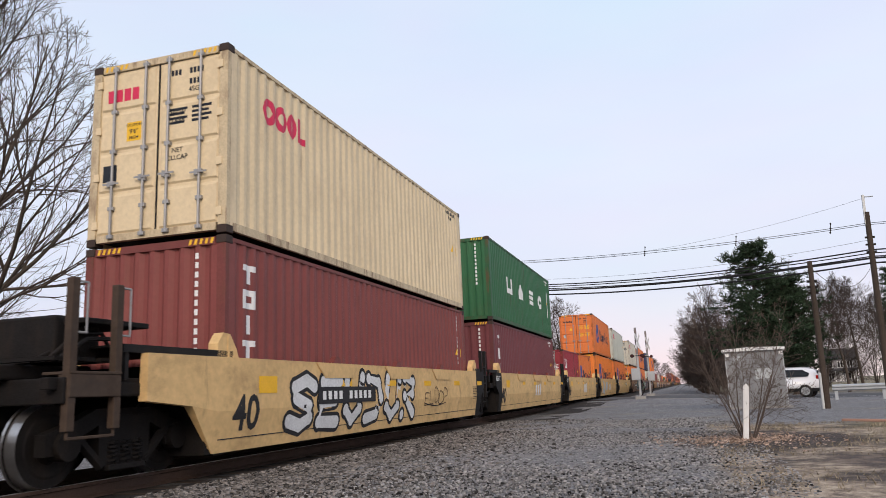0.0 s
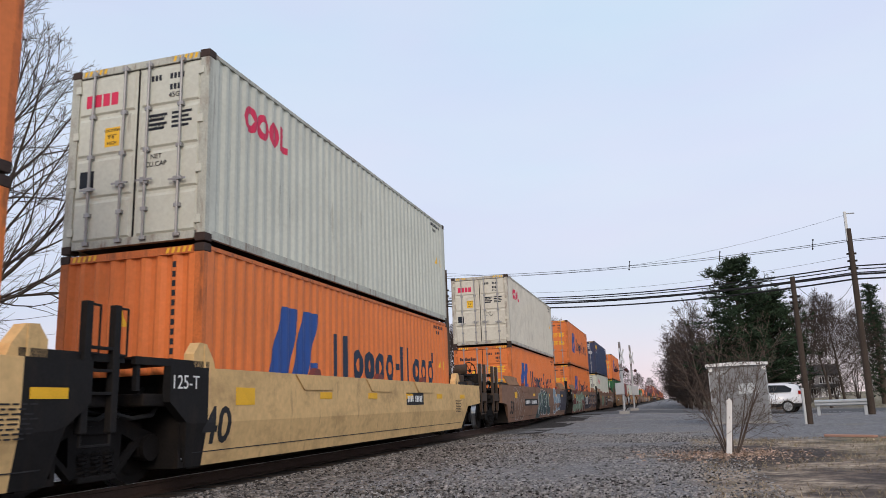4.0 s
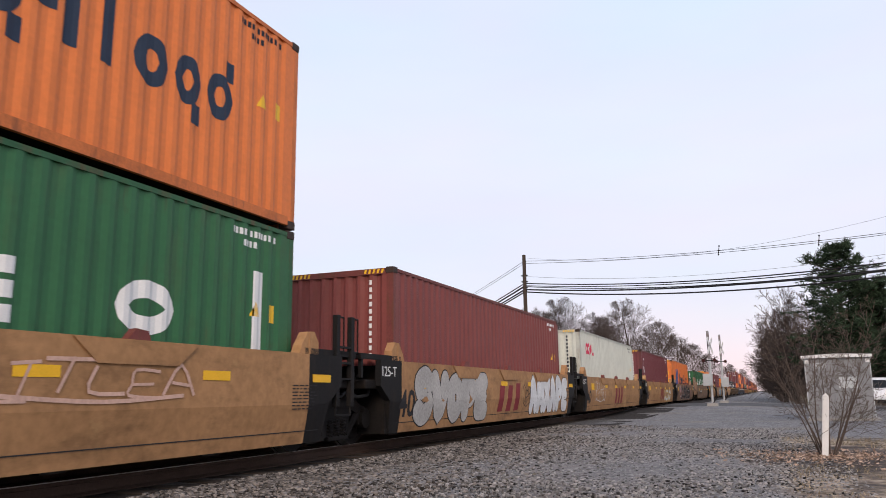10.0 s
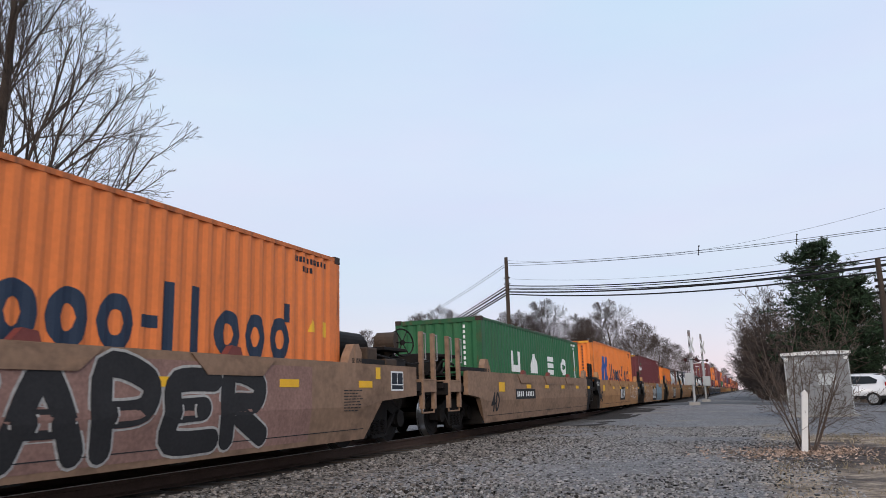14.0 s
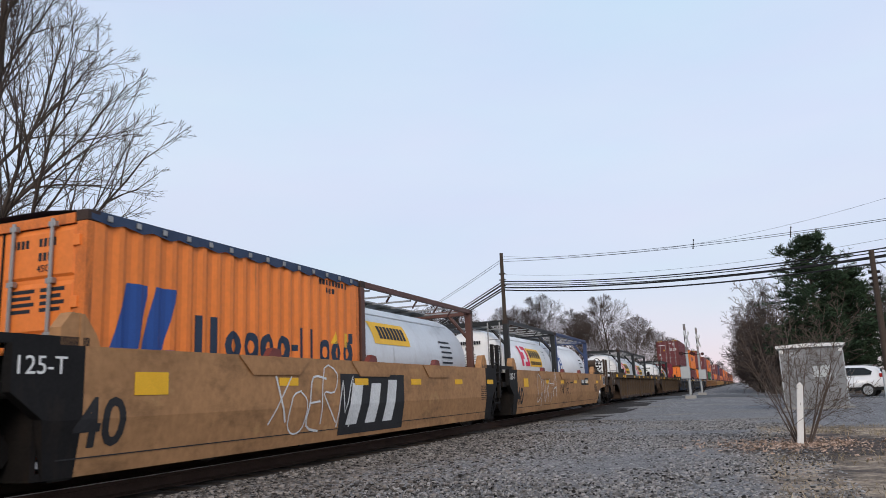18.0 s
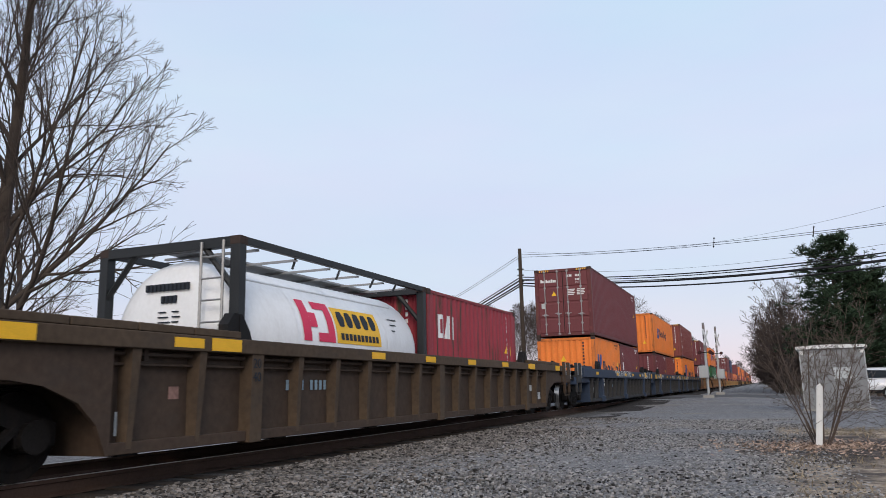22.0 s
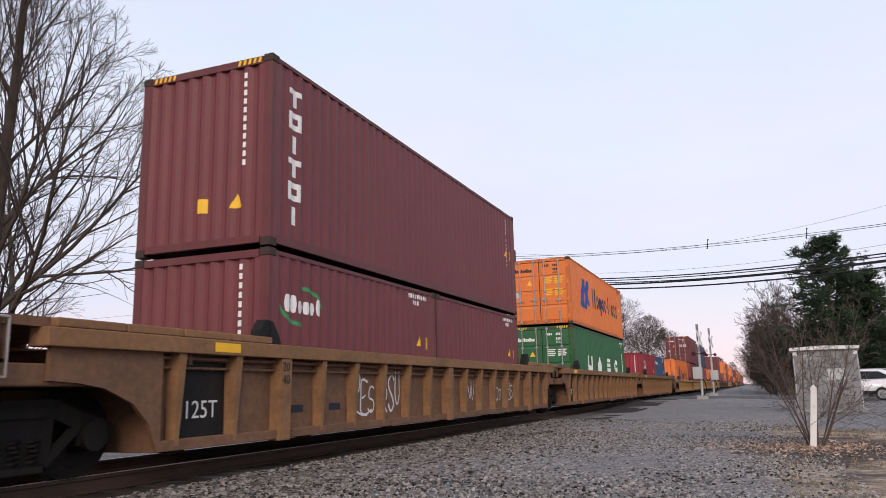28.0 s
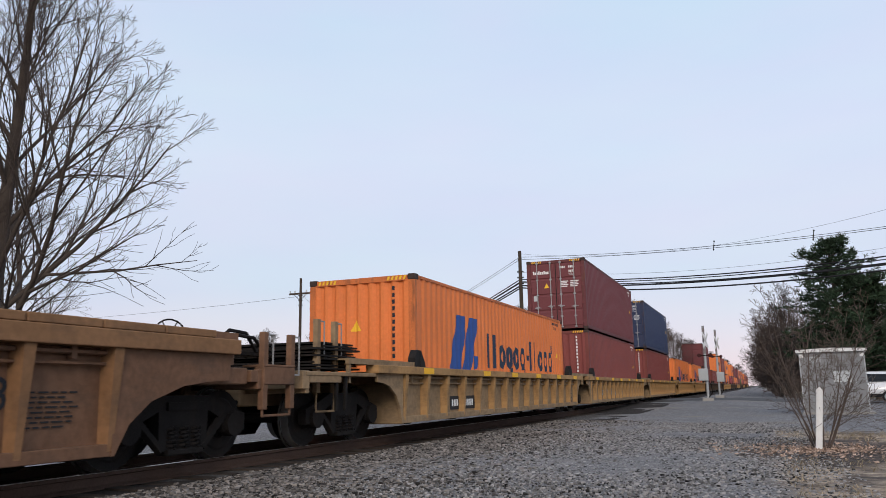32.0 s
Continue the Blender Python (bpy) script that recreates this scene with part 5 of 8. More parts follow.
def truck(car, y, rolls):
    """A two-axle bogie with cast side frames and coil springs."""
    def bolster():
        return mesh_of("truck", box(B(), -0.95, 0.95, -0.22, 0.22, 0.45, 0.70, 0.03), IRON)

    def side_frame(s):
        bm = B()
        o = [(-1.15, 0.34), (-1.15, 0.56), (-0.80, 0.66), (-0.45, 0.80), (0.45, 0.80), (0.80, 0.66), (1.15, 0.56), (1.15, 0.34), (0.72, 0.34), (0.70, 0.50), (0.42, 0.62), (0.40, 0.26), (0.26, 0.12), (-0.26, 0.12), (-0.40, 0.26), (-0.42, 0.62), (-0.70, 0.50), (-0.72, 0.34)]
        extrude_yz(bm, o, s * 0.90, s * 1.04)
        inner = [(-0.30, 0.63), (0.30, 0.63), (0.30, 0.72), (-0.30, 0.72)]
        extrude_yz(bm, inner, s * 1.04, s * 1.075)
        for q in (-1, 1):
            rod(bm, (s * 1.0, q * 0.74, 0.54), (s * 1.0, q * 0.34, 0.18), 0.06, 6)
            rod(bm, (s * 0.95, q * 0.89, 0.435), (s * 1.10, q * 0.89, 0.435), 0.16, 14)
        box(bm, s * 1.0, s * 1.09, -0.30, 0.30, 0.12, 0.19, 0.015)
        return mesh_of("side_frame", bm, IRON)

    def spring():
        bm = B()
        n, turns = 40, 5.5
        pts = [(0.075 * math.cos(2 * math.pi * turns * i / n), 0.075 * math.sin(2 * math.pi * turns * i / n), 0.26 * i / n) for i in range(n + 1)]
        for p, q in zip(pts, pts[1:]):
            rod(bm, p, q, 0.017, 4)
        rod(bm, (0, 0, 0), (0, 0, 0.26), 0.045, 8)
        return mesh_of("coil_spring", bm, IRON)
    tr = place("truck", cached(("truck",), bolster), car, pose(0, y, 0), "grimy cast-steel two-axle truck")
    for s in (-1, 1):
        place("side_frame", cached(("sideframe", s), lambda: side_frame(s)), tr)
        for q in (-0.2, 0.0, 0.2):
            place("coil_spring", cached(("spring",), spring), tr, pose(s * 1.01, q, 0.19))
    for q in (-0.89, 0.89):
        wheelset(tr, q, rolls)
    return tr


ROLLING = []


# where the step posts stand beyond the container's end, from z0 to z1, and whether they carry rungs
POSTS = {
    ("smooth40", "coupler", 0): (2.31, 2.95, 0.89, 2.12, False), ("smooth40", "coupler", 1): (2.95, 3.57, 0.89, 2.12, False), ("smooth40", "joint", 1): (0.92, 1.36, 0.95, 2.03, True),
    ("smooth53", "coupler", 0): (4.00, 4.62, 0.89, 2.10, False), ("smooth53", "coupler", 1): (3.94, 4.56, 0.89, 2.12, False), ("smooth53", "joint", 1): (2.75, 3.20, 0.95, 2.03, True),
    ("rib53", "coupler", 0): (4.27, 4.93, 0.89, 1.55, False), ("rib53", "coupler", 1): (4.68, 5.30, 0.90, 1.60, False), ("blue53", "joint", 1): (2.30, 2.66, 0.50, 1.38, True),
    ("blue53", "coupler", 0): (3.95, 4.55, 0.89, 1.62, False), ("blue53", "coupler", 1): (3.95, 4.55, 0.89, 1.62, False), ("rib48", "coupler", 0): (2.89, 3.42, 1.10, 1.93, False),
}


def end_fittings(car, kind, style, which, t, col, cpl):
    """Step posts, grab irons, stirrups and brake gear over an end's truck."""
    ribs = KINDS[kind]["ribs"]

    def Y(e):
        return -e if which == 0 else CL + e
    spec = POSTS.get((kind, style, which))
    mat = BLACK if (style == "joint" or spec is None) else (CAR_UMBER if col in (CAR_TAN, CAR_BROWN, CAR_YELLOW) else (CAR_GREY if col is CAR_GREY else col))
    key = (kind, style, which, mat.name)
    if spec:
        e0, e1, z0, z1, rungs = spec
        x = 1.40 if kind != "rib48" else 1.10
        for i, e in enumerate((e0, e1)):
            p = place("step_post", cached(("spost", i) + key, lambda: mesh_of("step_post", box(B(), x - 0.04, x + 0.045, Y(e) - 0.05, Y(e) + 0.05, z0 - 0.30, z1, 0.008), mat)), car)
            place("grab_iron", cached(("grab", i) + key, lambda: mesh_of("grab_iron", bent(B(), [(x + 0.03, Y(e) + 0.05, z1 - 0.03), (x + 0.03, Y(e) + 0.17, z1 - 0.03), (x + 0.03, Y(e) + 0.17, z1 - 0.55), (x + 0.03, Y(e) + 0.05, z1 - 0.55)], 0.013), ROD if mat is not BLACK else BLACK)), p)
        lo, hi = min(Y(e0), Y(e1)), max(Y(e0), Y(e1))
        if rungs:
            for i in range(3):
                z = z0 + 0.10 + i * 0.24
                place("ladder_rung", cached(("rung", i) + key, lambda: mesh_of("ladder_rung", box(B(), x - 0.03, x + 0.04, lo, hi, z, z + 0.03), mat)), car)
        elif kind != "rib48":
            place("step_panel", cached(("spanel",) + key, lambda: mesh_of("step_panel", box(box(B(), x - 0.10, x + 0.055, lo - 0.04, hi + 0.04, 0.92, 1.15, 0.01), x - 0.3, x + 0.06, lo - 0.04, hi + 0.04, 1.15, 1.18, 0.006), mat)), car)
        zs = 0.52
        place("stirrup", cached(("stir",) + key, lambda: mesh_of("stirrup", bent(B(), [(x, lo, z0), (x, lo, zs), (x, hi, zs), (x, hi, z0)], 0.018), mat)), car)
    if style == "joint":
        def hose():
            bm = B()
            for x, d in ((0.9, 0.0), (0.6, 0.08), (1.15, 0.16)):
                bent(bm, [(x, Y(0.75), 1.15 - d), (x + 0.08, Y(1.0), 0.98 - d), (x + 0.08, Y(1.35), 0.95 - d), (x, Y(1.62), 1.02 - d)], 0.028)
            return mesh_of("brake_hose", bm, RUBBER)
        if not ribs:
            place("brake_hose", cached(("hose",) + key, hose), car)
        if kind == "blue53":
            def platform():
                bm = B()
                box(bm, -1.05, 1.05, Y(0.1), Y(2.72), t + 0.19, t + 0.225, 0.006)
                for e in (0.35, 1.25, 2.4):
                    extrude_yz(bm, [(Y(e) - 0.05, t - 0.05), (Y(e) + 0.05, t - 0.05), (Y(e) + 0.14, t + 0.19), (Y(e) - 0.14, t + 0.19)], 0.75, 1.0)
                return mesh_of("end_platform", bm, IRON)
            place("end_platform", cached(("plat",) + key, platform), car)
            place("valve_box", cached(("vb",) + key, lambda: mesh_of("valve_box", box(B(), 0.5, 0.9, Y(1.9), Y(2.3), t + 0.225, t + 0.34, 0.015), IRON)), car)
        return
    if kind == "rib48":
        place("step_deck", cached(("sdeck",) + key, lambda: mesh_of("step_deck", box(box(B(), -1.43, 1.43, Y(2.05), Y(4.2), 1.05, 1.11, 0.01), -1.40, 1.40, Y(4.08), Y(4.18), 0.80, 1.05, 0.01), col)), car)
        for e in (3.01, 3.29):
            place("step_hanger", cached(("hang", e) + key, lambda: mesh_of("step_hanger", box(B(), 1.36, 1.40, Y(e) - 0.03, Y(e) + 0.03, 0.53, 1.05), IRON)), car)

        def bundle():
            bm = B()
            rng = random.Random(4)
            for i in range(9):
                z = 1.16 + 0.05 * i
                box(bm, -1.0, 1.2 - 0.05 * (i % 3), Y(2.2 + 0.1 * rng.random()), Y(3.6 - 0.3 * rng.random()), z, z + 0.03)
            return mesh_of("brake_rigging", bm, IRON)
        place("brake_rigging", cached(("rig",) + key, bundle), car)
        return
    first = {"smooth40": 1.95, "smooth53": 3.45}.get(kind, 4.1)

    def rigging():
        bm = B()
        box(bm, -0.8, 0.75, Y(first), Y(cpl - 0.45), 1.12, 1.28, 0.02)
        for i in range(5):
            box(bm, -1.25, 1.25, Y(first + 0.05 + i * 0.22), Y(first + 0.17 + i * 0.22), 1.30, 1.34)
        if not ribs:
            box(bm, 0.1, 0.95, Y(first + 0.1), Y(first + 0.75), 1.34, t + 0.40, 0.03)
            box(bm, -0.3, 1.25, Y(first - 0.35), Y(first + 0.65), t + 0.30, t + 0.36, 0.01)
        for x, d in ((1.05, 0.0), (1.18, 0.07), (0.85, 0.13)):
            bent(bm, [(x, Y(first + 0.05), 1.45 + d), (x + 0.05, Y(first + 0.25), 1.62 - d), (x + 0.05, Y(first + 0.6), 1.60 - d), (x, Y(first + 0.95), 1.30)], 0.024)
        for x in (-1.30, 1.30):
            box(bm, x - 0.05, x + 0.05, Y(first - 0.3), Y(cpl - 0.5), 1.0, 1.12, 0.01)
        return mesh_of("brake_rigging", bm, IRON)
    place("brake_rigging", cached(("rig",) + key, rigging), car)

    def wheel():
        bm = B()
        bmesh.ops.create_cone(bm, cap_ends=True, segments=12, radius1=0.05, radius2=0.05, depth=0.05)
        n, r = 22, 0.27
        for i in range(n):
            a, b = 2 * math.pi * i / n, 2 * math.pi * (i + 1) / n
            rod(bm, (r * math.cos(a), r * math.sin(a), 0), (r * math.cos(b), r * math.sin(b), 0), 0.016, 5)
        for i in range(6):
            a = 2 * math.pi * i / 6
            rod(bm, (0, 0, 0), (r * math.cos(a), r * math.sin(a), 0), 0.012, 5)
        return mesh_of("brake_wheel", bm, IRON)
    if which == 1 and not ribs:
        big = kind == "smooth53"
        e_w, e_d = (3.25, 2.15) if big else (2.55, 1.0)

        def drum():
            bm = B()
            rod(bm, (0.35, Y(e_d), t + 0.42), (0.35, Y(e_d + 1.15), t + 0.42), 0.27, 22)
            for q in (0.0, 1.15):
                bmesh.ops.create_uvsphere(bm, u_segments=22, v_segments=8, radius=0.27, matrix=Matrix.Translation((0.35, Y(e_d + q), t + 0.42)) @ Matrix.Diagonal((1, 0.35, 1, 1)))
            for q in (0.2, 0.85):
                box(bm, 0.1, 0.6, Y(e_d + q), Y(e_d + q + 0.1), t - 0.1, t + 0.2)
            return mesh_of("air_reservoir", bm, IRON)

        def housing():
            bm = B()
            rod(bm, (0.75, Y(e_w - 0.22), t + 0.5), (1.12, Y(e_w - 0.16), t + 0.5), 0.19, 18)
            extrude_yz(bm, [(Y(e_w - 0.50), t - 0.05), (Y(e_w + 0.02), t - 0.05), (Y(e_w - 0.05), t + 0.4), (Y(e_w - 0.32), t + 0.6)], 0.72, 0.98)
            return mesh_of("brake_housing", bm, CAR_UMBER)
        place("air_reservoir", cached(("drum",) + key, drum), car)
        place("brake_housing", cached(("house",) + key, housing), car)
        hw = cached(("hw",), wheel)
        place("brake_wheel", hw, car, pose(1.18, Y(e_w), t + 0.49, 84, 0, 62))
        if big:
            place("brake_wheel", hw, car, pose(1.18, Y(e_w + 0.46), t + 0.33, 84, 0, 62))
        place("valve_cover", cached(("vcov",) + key, lambda: mesh_of("valve_cover", box(box(B(), 0.9, 1.38, Y(e_d - 0.35), Y(e_d + 0.05), t, t + 0.30, 0.03), 1.05, 1.43, Y(e_d + 0.3), Y(e_d + 0.75), t, t + 0.12, 0.02), CAR_UMBER)), car)
        place("guard_pipe", cached(("gp",) + key, lambda: mesh_of("guard_pipe", bent(B(), [(1.36, Y(e_d - 0.2), t + 0.2), (1.36, Y(e_w), t + 0.06), (1.36, Y(e_w + 0.9), t + 0.14)], 0.02), IRON)), car)
    elif which == 1 and kind == "rib53":
        place("brake_wheel", cached(("hw",), wheel), car, pose(0.85, Y(3.55), t + 0.06, 84, 0, 62) @ Matrix.Diagonal((0.7, 0.7, 0.7, 1)))


def on_side(string, size, material, y, z):
    """Figures painted over the fold of a side sill."""
    def go():
        me = lettering(string, size, material).copy()
        me.transform(Matrix.Translation((0, y, z)) @ SIDE)
        bm = bmesh.new()
        bm.from_mesh(me)
        bmesh.ops.bisect_plane(bm, geom=bm.verts[:] + bm.edges[:] + bm.faces[:], plane_co=(0, 0, KINK), plane_no=(0, 0, 1))
        for v in bm.verts:
            v.co.x += side_x(v.co.z) + 0.004
        bm.to_mesh(me)
        bm.free()
        return me
    return cached(("on_side", string, size, material.name, y, z), go)


def well_car(m, kind, col, label, near="joint", far="joint", top_col=None, plate="40", simple=False, end_col=None, reporting=True, gear=0.0):
    k = KINDS[kind]
    car = thing("well_car", m, label, "well car", "well cars of the freight train")
    CAR_KIND[car.name] = kind
    top_col, end_col = top_col or col, end_col or (IRON if not k["ribs"] else col)
    y0, y1, t, f = -k["well"], CL + k["well"], k["top"], k["foot"]
    cn = col.name
    rolls = []
    if not k["ribs"]:
        for s in (1, -1):
            place("side_sill", cached(("side", kind, cn, s, near, far), lambda: mesh_of("side_sill", smooth_side(k, s, near, far), col)), car)

        def flap():
            bm = B()
            extrude_yz(bm, [(-0.85, 0.0), (0.85, 0.0), (0.55, -0.24), (-0.55, -0.24)], SX + 0.004, SX + 0.022)
            return mesh_of("hatch_plate", bm, col)

        def lug():
            bm = B()
            extrude_yz(bm, [(-0.16, 0.0), (0.16, 0.0), (0.12, 0.10), (-0.05, 0.12)], SX - 0.12, SX - 0.02)
            return mesh_of("locking_lug", bm, FRAME_PAINT["maroon_paint"])
        if kind == "smooth53" and not simple:
            for nm, ya, yb in (("near", -2.15, 0.04), ("far", CL - 0.04, CL + 2.16)):
                place("cover_plate", cached(("cover53", nm, cn), lambda: mesh_of("cover_plate", extrude_xz(B(), [(SX - 0.22, t + 0.35), (SX - 0.19, t + 0.37), (SX + 0.012, t + 0.02), (SX - 0.02, t + 0.003)], ya, yb), CAR_RUSSET)), car, None, "tan sloping cover plate")
        fl, lg = cached(("flap", cn), flap), cached(("lug", cn), lug)
        n = 3 if kind == "smooth40" else 4
        if not simple:
            for i in range(n):
                y = (y1 + y0) / 2 + (i - (n - 1) / 2) * (3.0 if n == 3 else 3.3)
                place("hatch_plate", fl, car, pose(0, y, t - 0.012))
                place("locking_lug", lg, car, pose(0, y, t))
            seam = cached(("seam", kind), lambda: mesh_of("weld_seam", box(B(), 0, 0.004, y0 + 0.2, y1 - 0.2, -0.006, 0.006), SPRAY_BLACK))
            place("weld_seam", seam, car, pose(side_x(f + 0.17) + 0.001, 0, f + 0.17))
    else:
        ch = k["chord"]

        EXT = {("rib53", "coupler", 0): 1.55, ("rib53", "coupler", 1): 1.89, ("blue53", "joint", 0): 1.05, ("blue53", "joint", 1): 1.05, ("blue53", "coupler", 0): 1.5, ("blue53", "coupler", 1): 1.5, ("rib48", "coupler", 0): 1.1, ("rib48", "coupler", 1): 1.1}
        x0, x1 = EXT.get((kind, near, 0), 0.7), EXT.get((kind, far, 1), 0.7)

        def panel(s):
            return mesh_of("side_sheet", extrude_yz(B(), [(y0, f + 0.06), (y1, f + 0.06), (y1, t - ch), (y0, t - ch)], s * (SX - 0.22), s * (SX - 0.18)), col)

        def chord(s):
            return mesh_of("top_chord", box(B(), s * (SX + 0.03), s * (SX - 0.22), y0 - x0, y1 + x1, t - ch, t, 0.012), top_col)

        def arch(s, q, ext, yy):
            w_ = max(ext - 0.1, 0.3)
            o = [(yy, f), (yy, t - ch), (yy + q * w_, t - ch), (yy + q * w_, 0.97), (yy + q * w_ * 0.78, 0.95), (yy + q * w_ * 0.55, 0.90), (yy + q * w_ * 0.28, 0.74), (yy + q * w_ * 0.12, 0.52), (yy + q * 0.04, f)]
            return mesh_of("arched_end_sheet", extrude_yz(B(), o, s * (SX - 0.10), s * (SX - 0.05)), col)
        for s in (1, -1):
            place("side_sheet", cached(("sheet", kind, cn, s), lambda: panel(s)), car)
            place("top_chord", cached(("chord", kind, cn, top_col.name, s, x0, x1), lambda: chord(s)), car)
            for q, ext, yy in ((-1, x0, y0), (1, x1, y1)):
                if kind != "blue53":
                    place("arched_end_sheet", cached(("arch", kind, cn, s, q, ext), lambda: arch(s, q, ext, yy)), car)
        if kind == "rib53" and not simple:
            big = cached(("bigrefl",), lambda: mesh_of("reflector", box(B(), 0, 0.004, -0.25, 0.25, -0.12, 0.12), REFLECT))
            for end, ext in ((0, x0), (1, x1)):
                if end == 0 and near == "joint":
                    continue
                for i in range(4):
                    e_ = 0.25 + i * 0.85 if end else -0.25 - (i + 1) * 0.85
                    place("cover_plate", cached(("cover", i, end, top_col.name), lambda: mesh_of("cover_plate", box(B(), SX - 0.35, SX + 0.02, (CL if end else 0) + e_, (CL if end else 0) + e_ + 0.83, t + 0.003, t + 0.09, 0.012), top_col)), car)
                if col is CAR_UMBER:
                    for d in (0.55, 3.45):
                        place("reflector", big, car, pose(SX + 0.033, CL + d if end else -d, t - ch / 2) @ Matrix.Diagonal((1, 1.1, 0.62, 1)))
            sheet_x = SX - 0.176
            for y_, z_, w_, h_, mat_ in ((13.35, 0.78, 0.52, 0.16, GREY_STICKER), (14.05, 0.55, 0.28, 0.20, GREY_STICKER), (-1.95, 0.52, 0.16, 0.24, GREY_STICKER), (-1.2, 0.82, 0.16, 0.14, SPRAY_DUSTY)) if col is CAR_UMBER else ((12.72, 0.80, 0.5, 0.14, SPRAY_DUSTY), (1.7, 0.6, 0.34, 0.10, INK), (0.6, 0.6, 0.4, 0.10, INK)):
                place("notice", cached(("ribnote", y_, mat_.name), lambda: mesh_of("notice", box(B(), 0, 0.004, -w_ / 2, w_ / 2, -h_ / 2, h_ / 2), mat_)), car, pose(sheet_x, y_, z_))

        def foot():
            bm = B()
            for s in (-1, 1):
                box(bm, s * (SX - 0.06), s * (SX - 0.22), y0, y1, f, f + 0.12, 0.008)
            return mesh_of("bottom_chord", bm, col)

        def pipe():
            bm = B()
            rod(bm, (SX - 0.12, y0, t - ch - 0.05), (SX - 0.12, y1, t - ch - 0.05), 0.028, 6)
            rod(bm, (SX - 0.12, y0, t - ch - 0.16), (SX - 0.12, y1, t - ch - 0.16), 0.018, 6)
            return mesh_of("brake_pipe", bm, col)

        def rib():
            bm = B()
            lo, hi = [(SX - 0.18, -0.05), (SX - 0.06, -0.035), (SX - 0.06, 0.035), (SX - 0.18, 0.05)], [(SX - 0.18, -0.075), (SX + 0.0, -0.062), (SX + 0.0, 0.062), (SX - 0.18, 0.075)]
            a, b = [bm.verts.new((x, y, f + 0.05)) for x, y in lo], [bm.verts.new((x, y, t - ch)) for x, y in hi]
            bm.faces.new(a)
            bm.faces.new(b[::-1])
            for i in range(4):
                bm.faces.new((a[i], b[i], b[(i + 1) % 4], a[(i + 1) % 4]))
            bmesh.ops.recalc_face_normals(bm, faces=bm.faces[:])
            return mesh_of("rib", bm, top_col if kind != "blue53" else col)
        for nm, fn in (("bottom_chord", foot), ("brake_pipe", pipe)):
            place(nm, cached((nm, kind, cn, top_col.name), fn), car)
        rb = cached(("rib", kind, cn, top_col.name), rib)
        nr = 17 if kind != "rib48" else 15
        for i in range(nr):
            y = 0.1 + 1.02 * (i - 2) if kind != "rib48" else y0 + 0.09 + (y1 - y0 - 0.18) * i / 14
            place("rib", rb, car, pose(0, y, 0))
            if not simple:
                place("rib", rb, car, pose(0, y, 0, 0, 0, 180))
        if kind == "rib53":
            wide = cached(("widepost", top_col.name), lambda: mesh_of("wide_post", extrude_xz(B(), [(SX - 0.19, f - 0.02), (SX - 0.01, f - 0.02), (SX + 0.012, t - ch), (SX - 0.19, t - ch)], -0.12, 0.12), top_col))
            for y in (0.1, 6.22, 12.34):
                place("wide_post", wide, car, pose(0, y, 0))
        if kind == "blue53":
            wide = cached(("widerib", kind), lambda: mesh_of("wide_post", extrude_xz(B(), [(SX - 0.19, f - 0.02), (SX + 0.06, f - 0.02), (SX + 0.05, f + 0.18), (SX - 0.02, f + 0.22), (SX + 0.02, t - ch), (SX - 0.19, t - ch)], -0.17, 0.17), SILL_BLUE))
            for y in (0.03, 5.67, CL - 0.27):
                place("wide_post", wide, car, pose(0, y, 0))

    def floor_mesh():
        bm = B()
        for i in range(7):
            y = y0 + 0.3 + (y1 - y0 - 0.6) * i / 6
            box(bm, -SX + 0.1, SX - 0.1, y - 0.14, y + 0.14, f - 0.02, f + 0.075)
        for s in (-1, 1):
            box(bm, s * 1.22, s * 1.37, y0, y1, f, f + 0.07)
        return mesh_of("well_floor", bm, IRON)
    place("well_floor", cached(("floor", kind), floor_mesh), car)

    # the ends, over the trucks
    for which, style in ((0, near), (1, far)):
        flip = Matrix.Identity(4) if which == 0 else Matrix.Translation((0, CL, 0)) @ Matrix.Diagonal((1, -1, 1, 1))
        edge, mid_, cpl = k["well"], k["truck"], k["coupler"]

        def end_mesh():
            bm = B()
            reach = mid_ - 0.35 if style == "joint" else mid_ + 0.75
            zt = t - 0.08
            # bulkhead and the deck that slopes up over the truck
            box(bm, -SX + 0.1, SX - 0.1, -edge - 0.03, -edge + 0.03, f, zt)
            box(bm, -SX + 0.10, SX - 0.10, -reach, -edge, 0.92, zt - 0.25, 0.02)
            if style == "coupler":
                box(bm, -0.35, 0.35, -cpl + 0.6, -reach, 0.62, 0.98, 0.03)
                box(bm, -1.42, 1.42, -cpl + 0.62, -cpl + 0.80, 0.86, 1.12, 0.015)
                for s in (-1, 1):
                    box(bm, s * 1.42, s * 1.32, -cpl + 0.8, -reach, 0.95, 1.10, 0.01)
            bmesh.ops.recalc_face_normals(bm, faces=bm.faces[:])
            return mesh_of("end_deck", bm, end_col)

        def grate_mesh():
            bm = B()
            a, b = edge - 0.55, mid_ - 0.15 if style == "joint" else mid_ + 0.5
            for i in range(9):
                box(bm, -1.38, 1.38, -b + (b - a) * i / 9, -b + (b - a) * i / 9 + (b - a) / 9 - 0.02, t + 0.06, t + 0.085)
            for s in (-1, 1):
                box(bm, s * 1.40, s * 1.34, -b, -a, t + 0.0, t + 0.09)
                for y in (-b + 0.05, -a - 0.1):
                    box(bm, s * 1.38, s * 1.32, y, y + 0.06, t - 0.3, t + 0.02)
            return mesh_of("walkway_grating", bm, BLACK if not k["ribs"] else end_col)

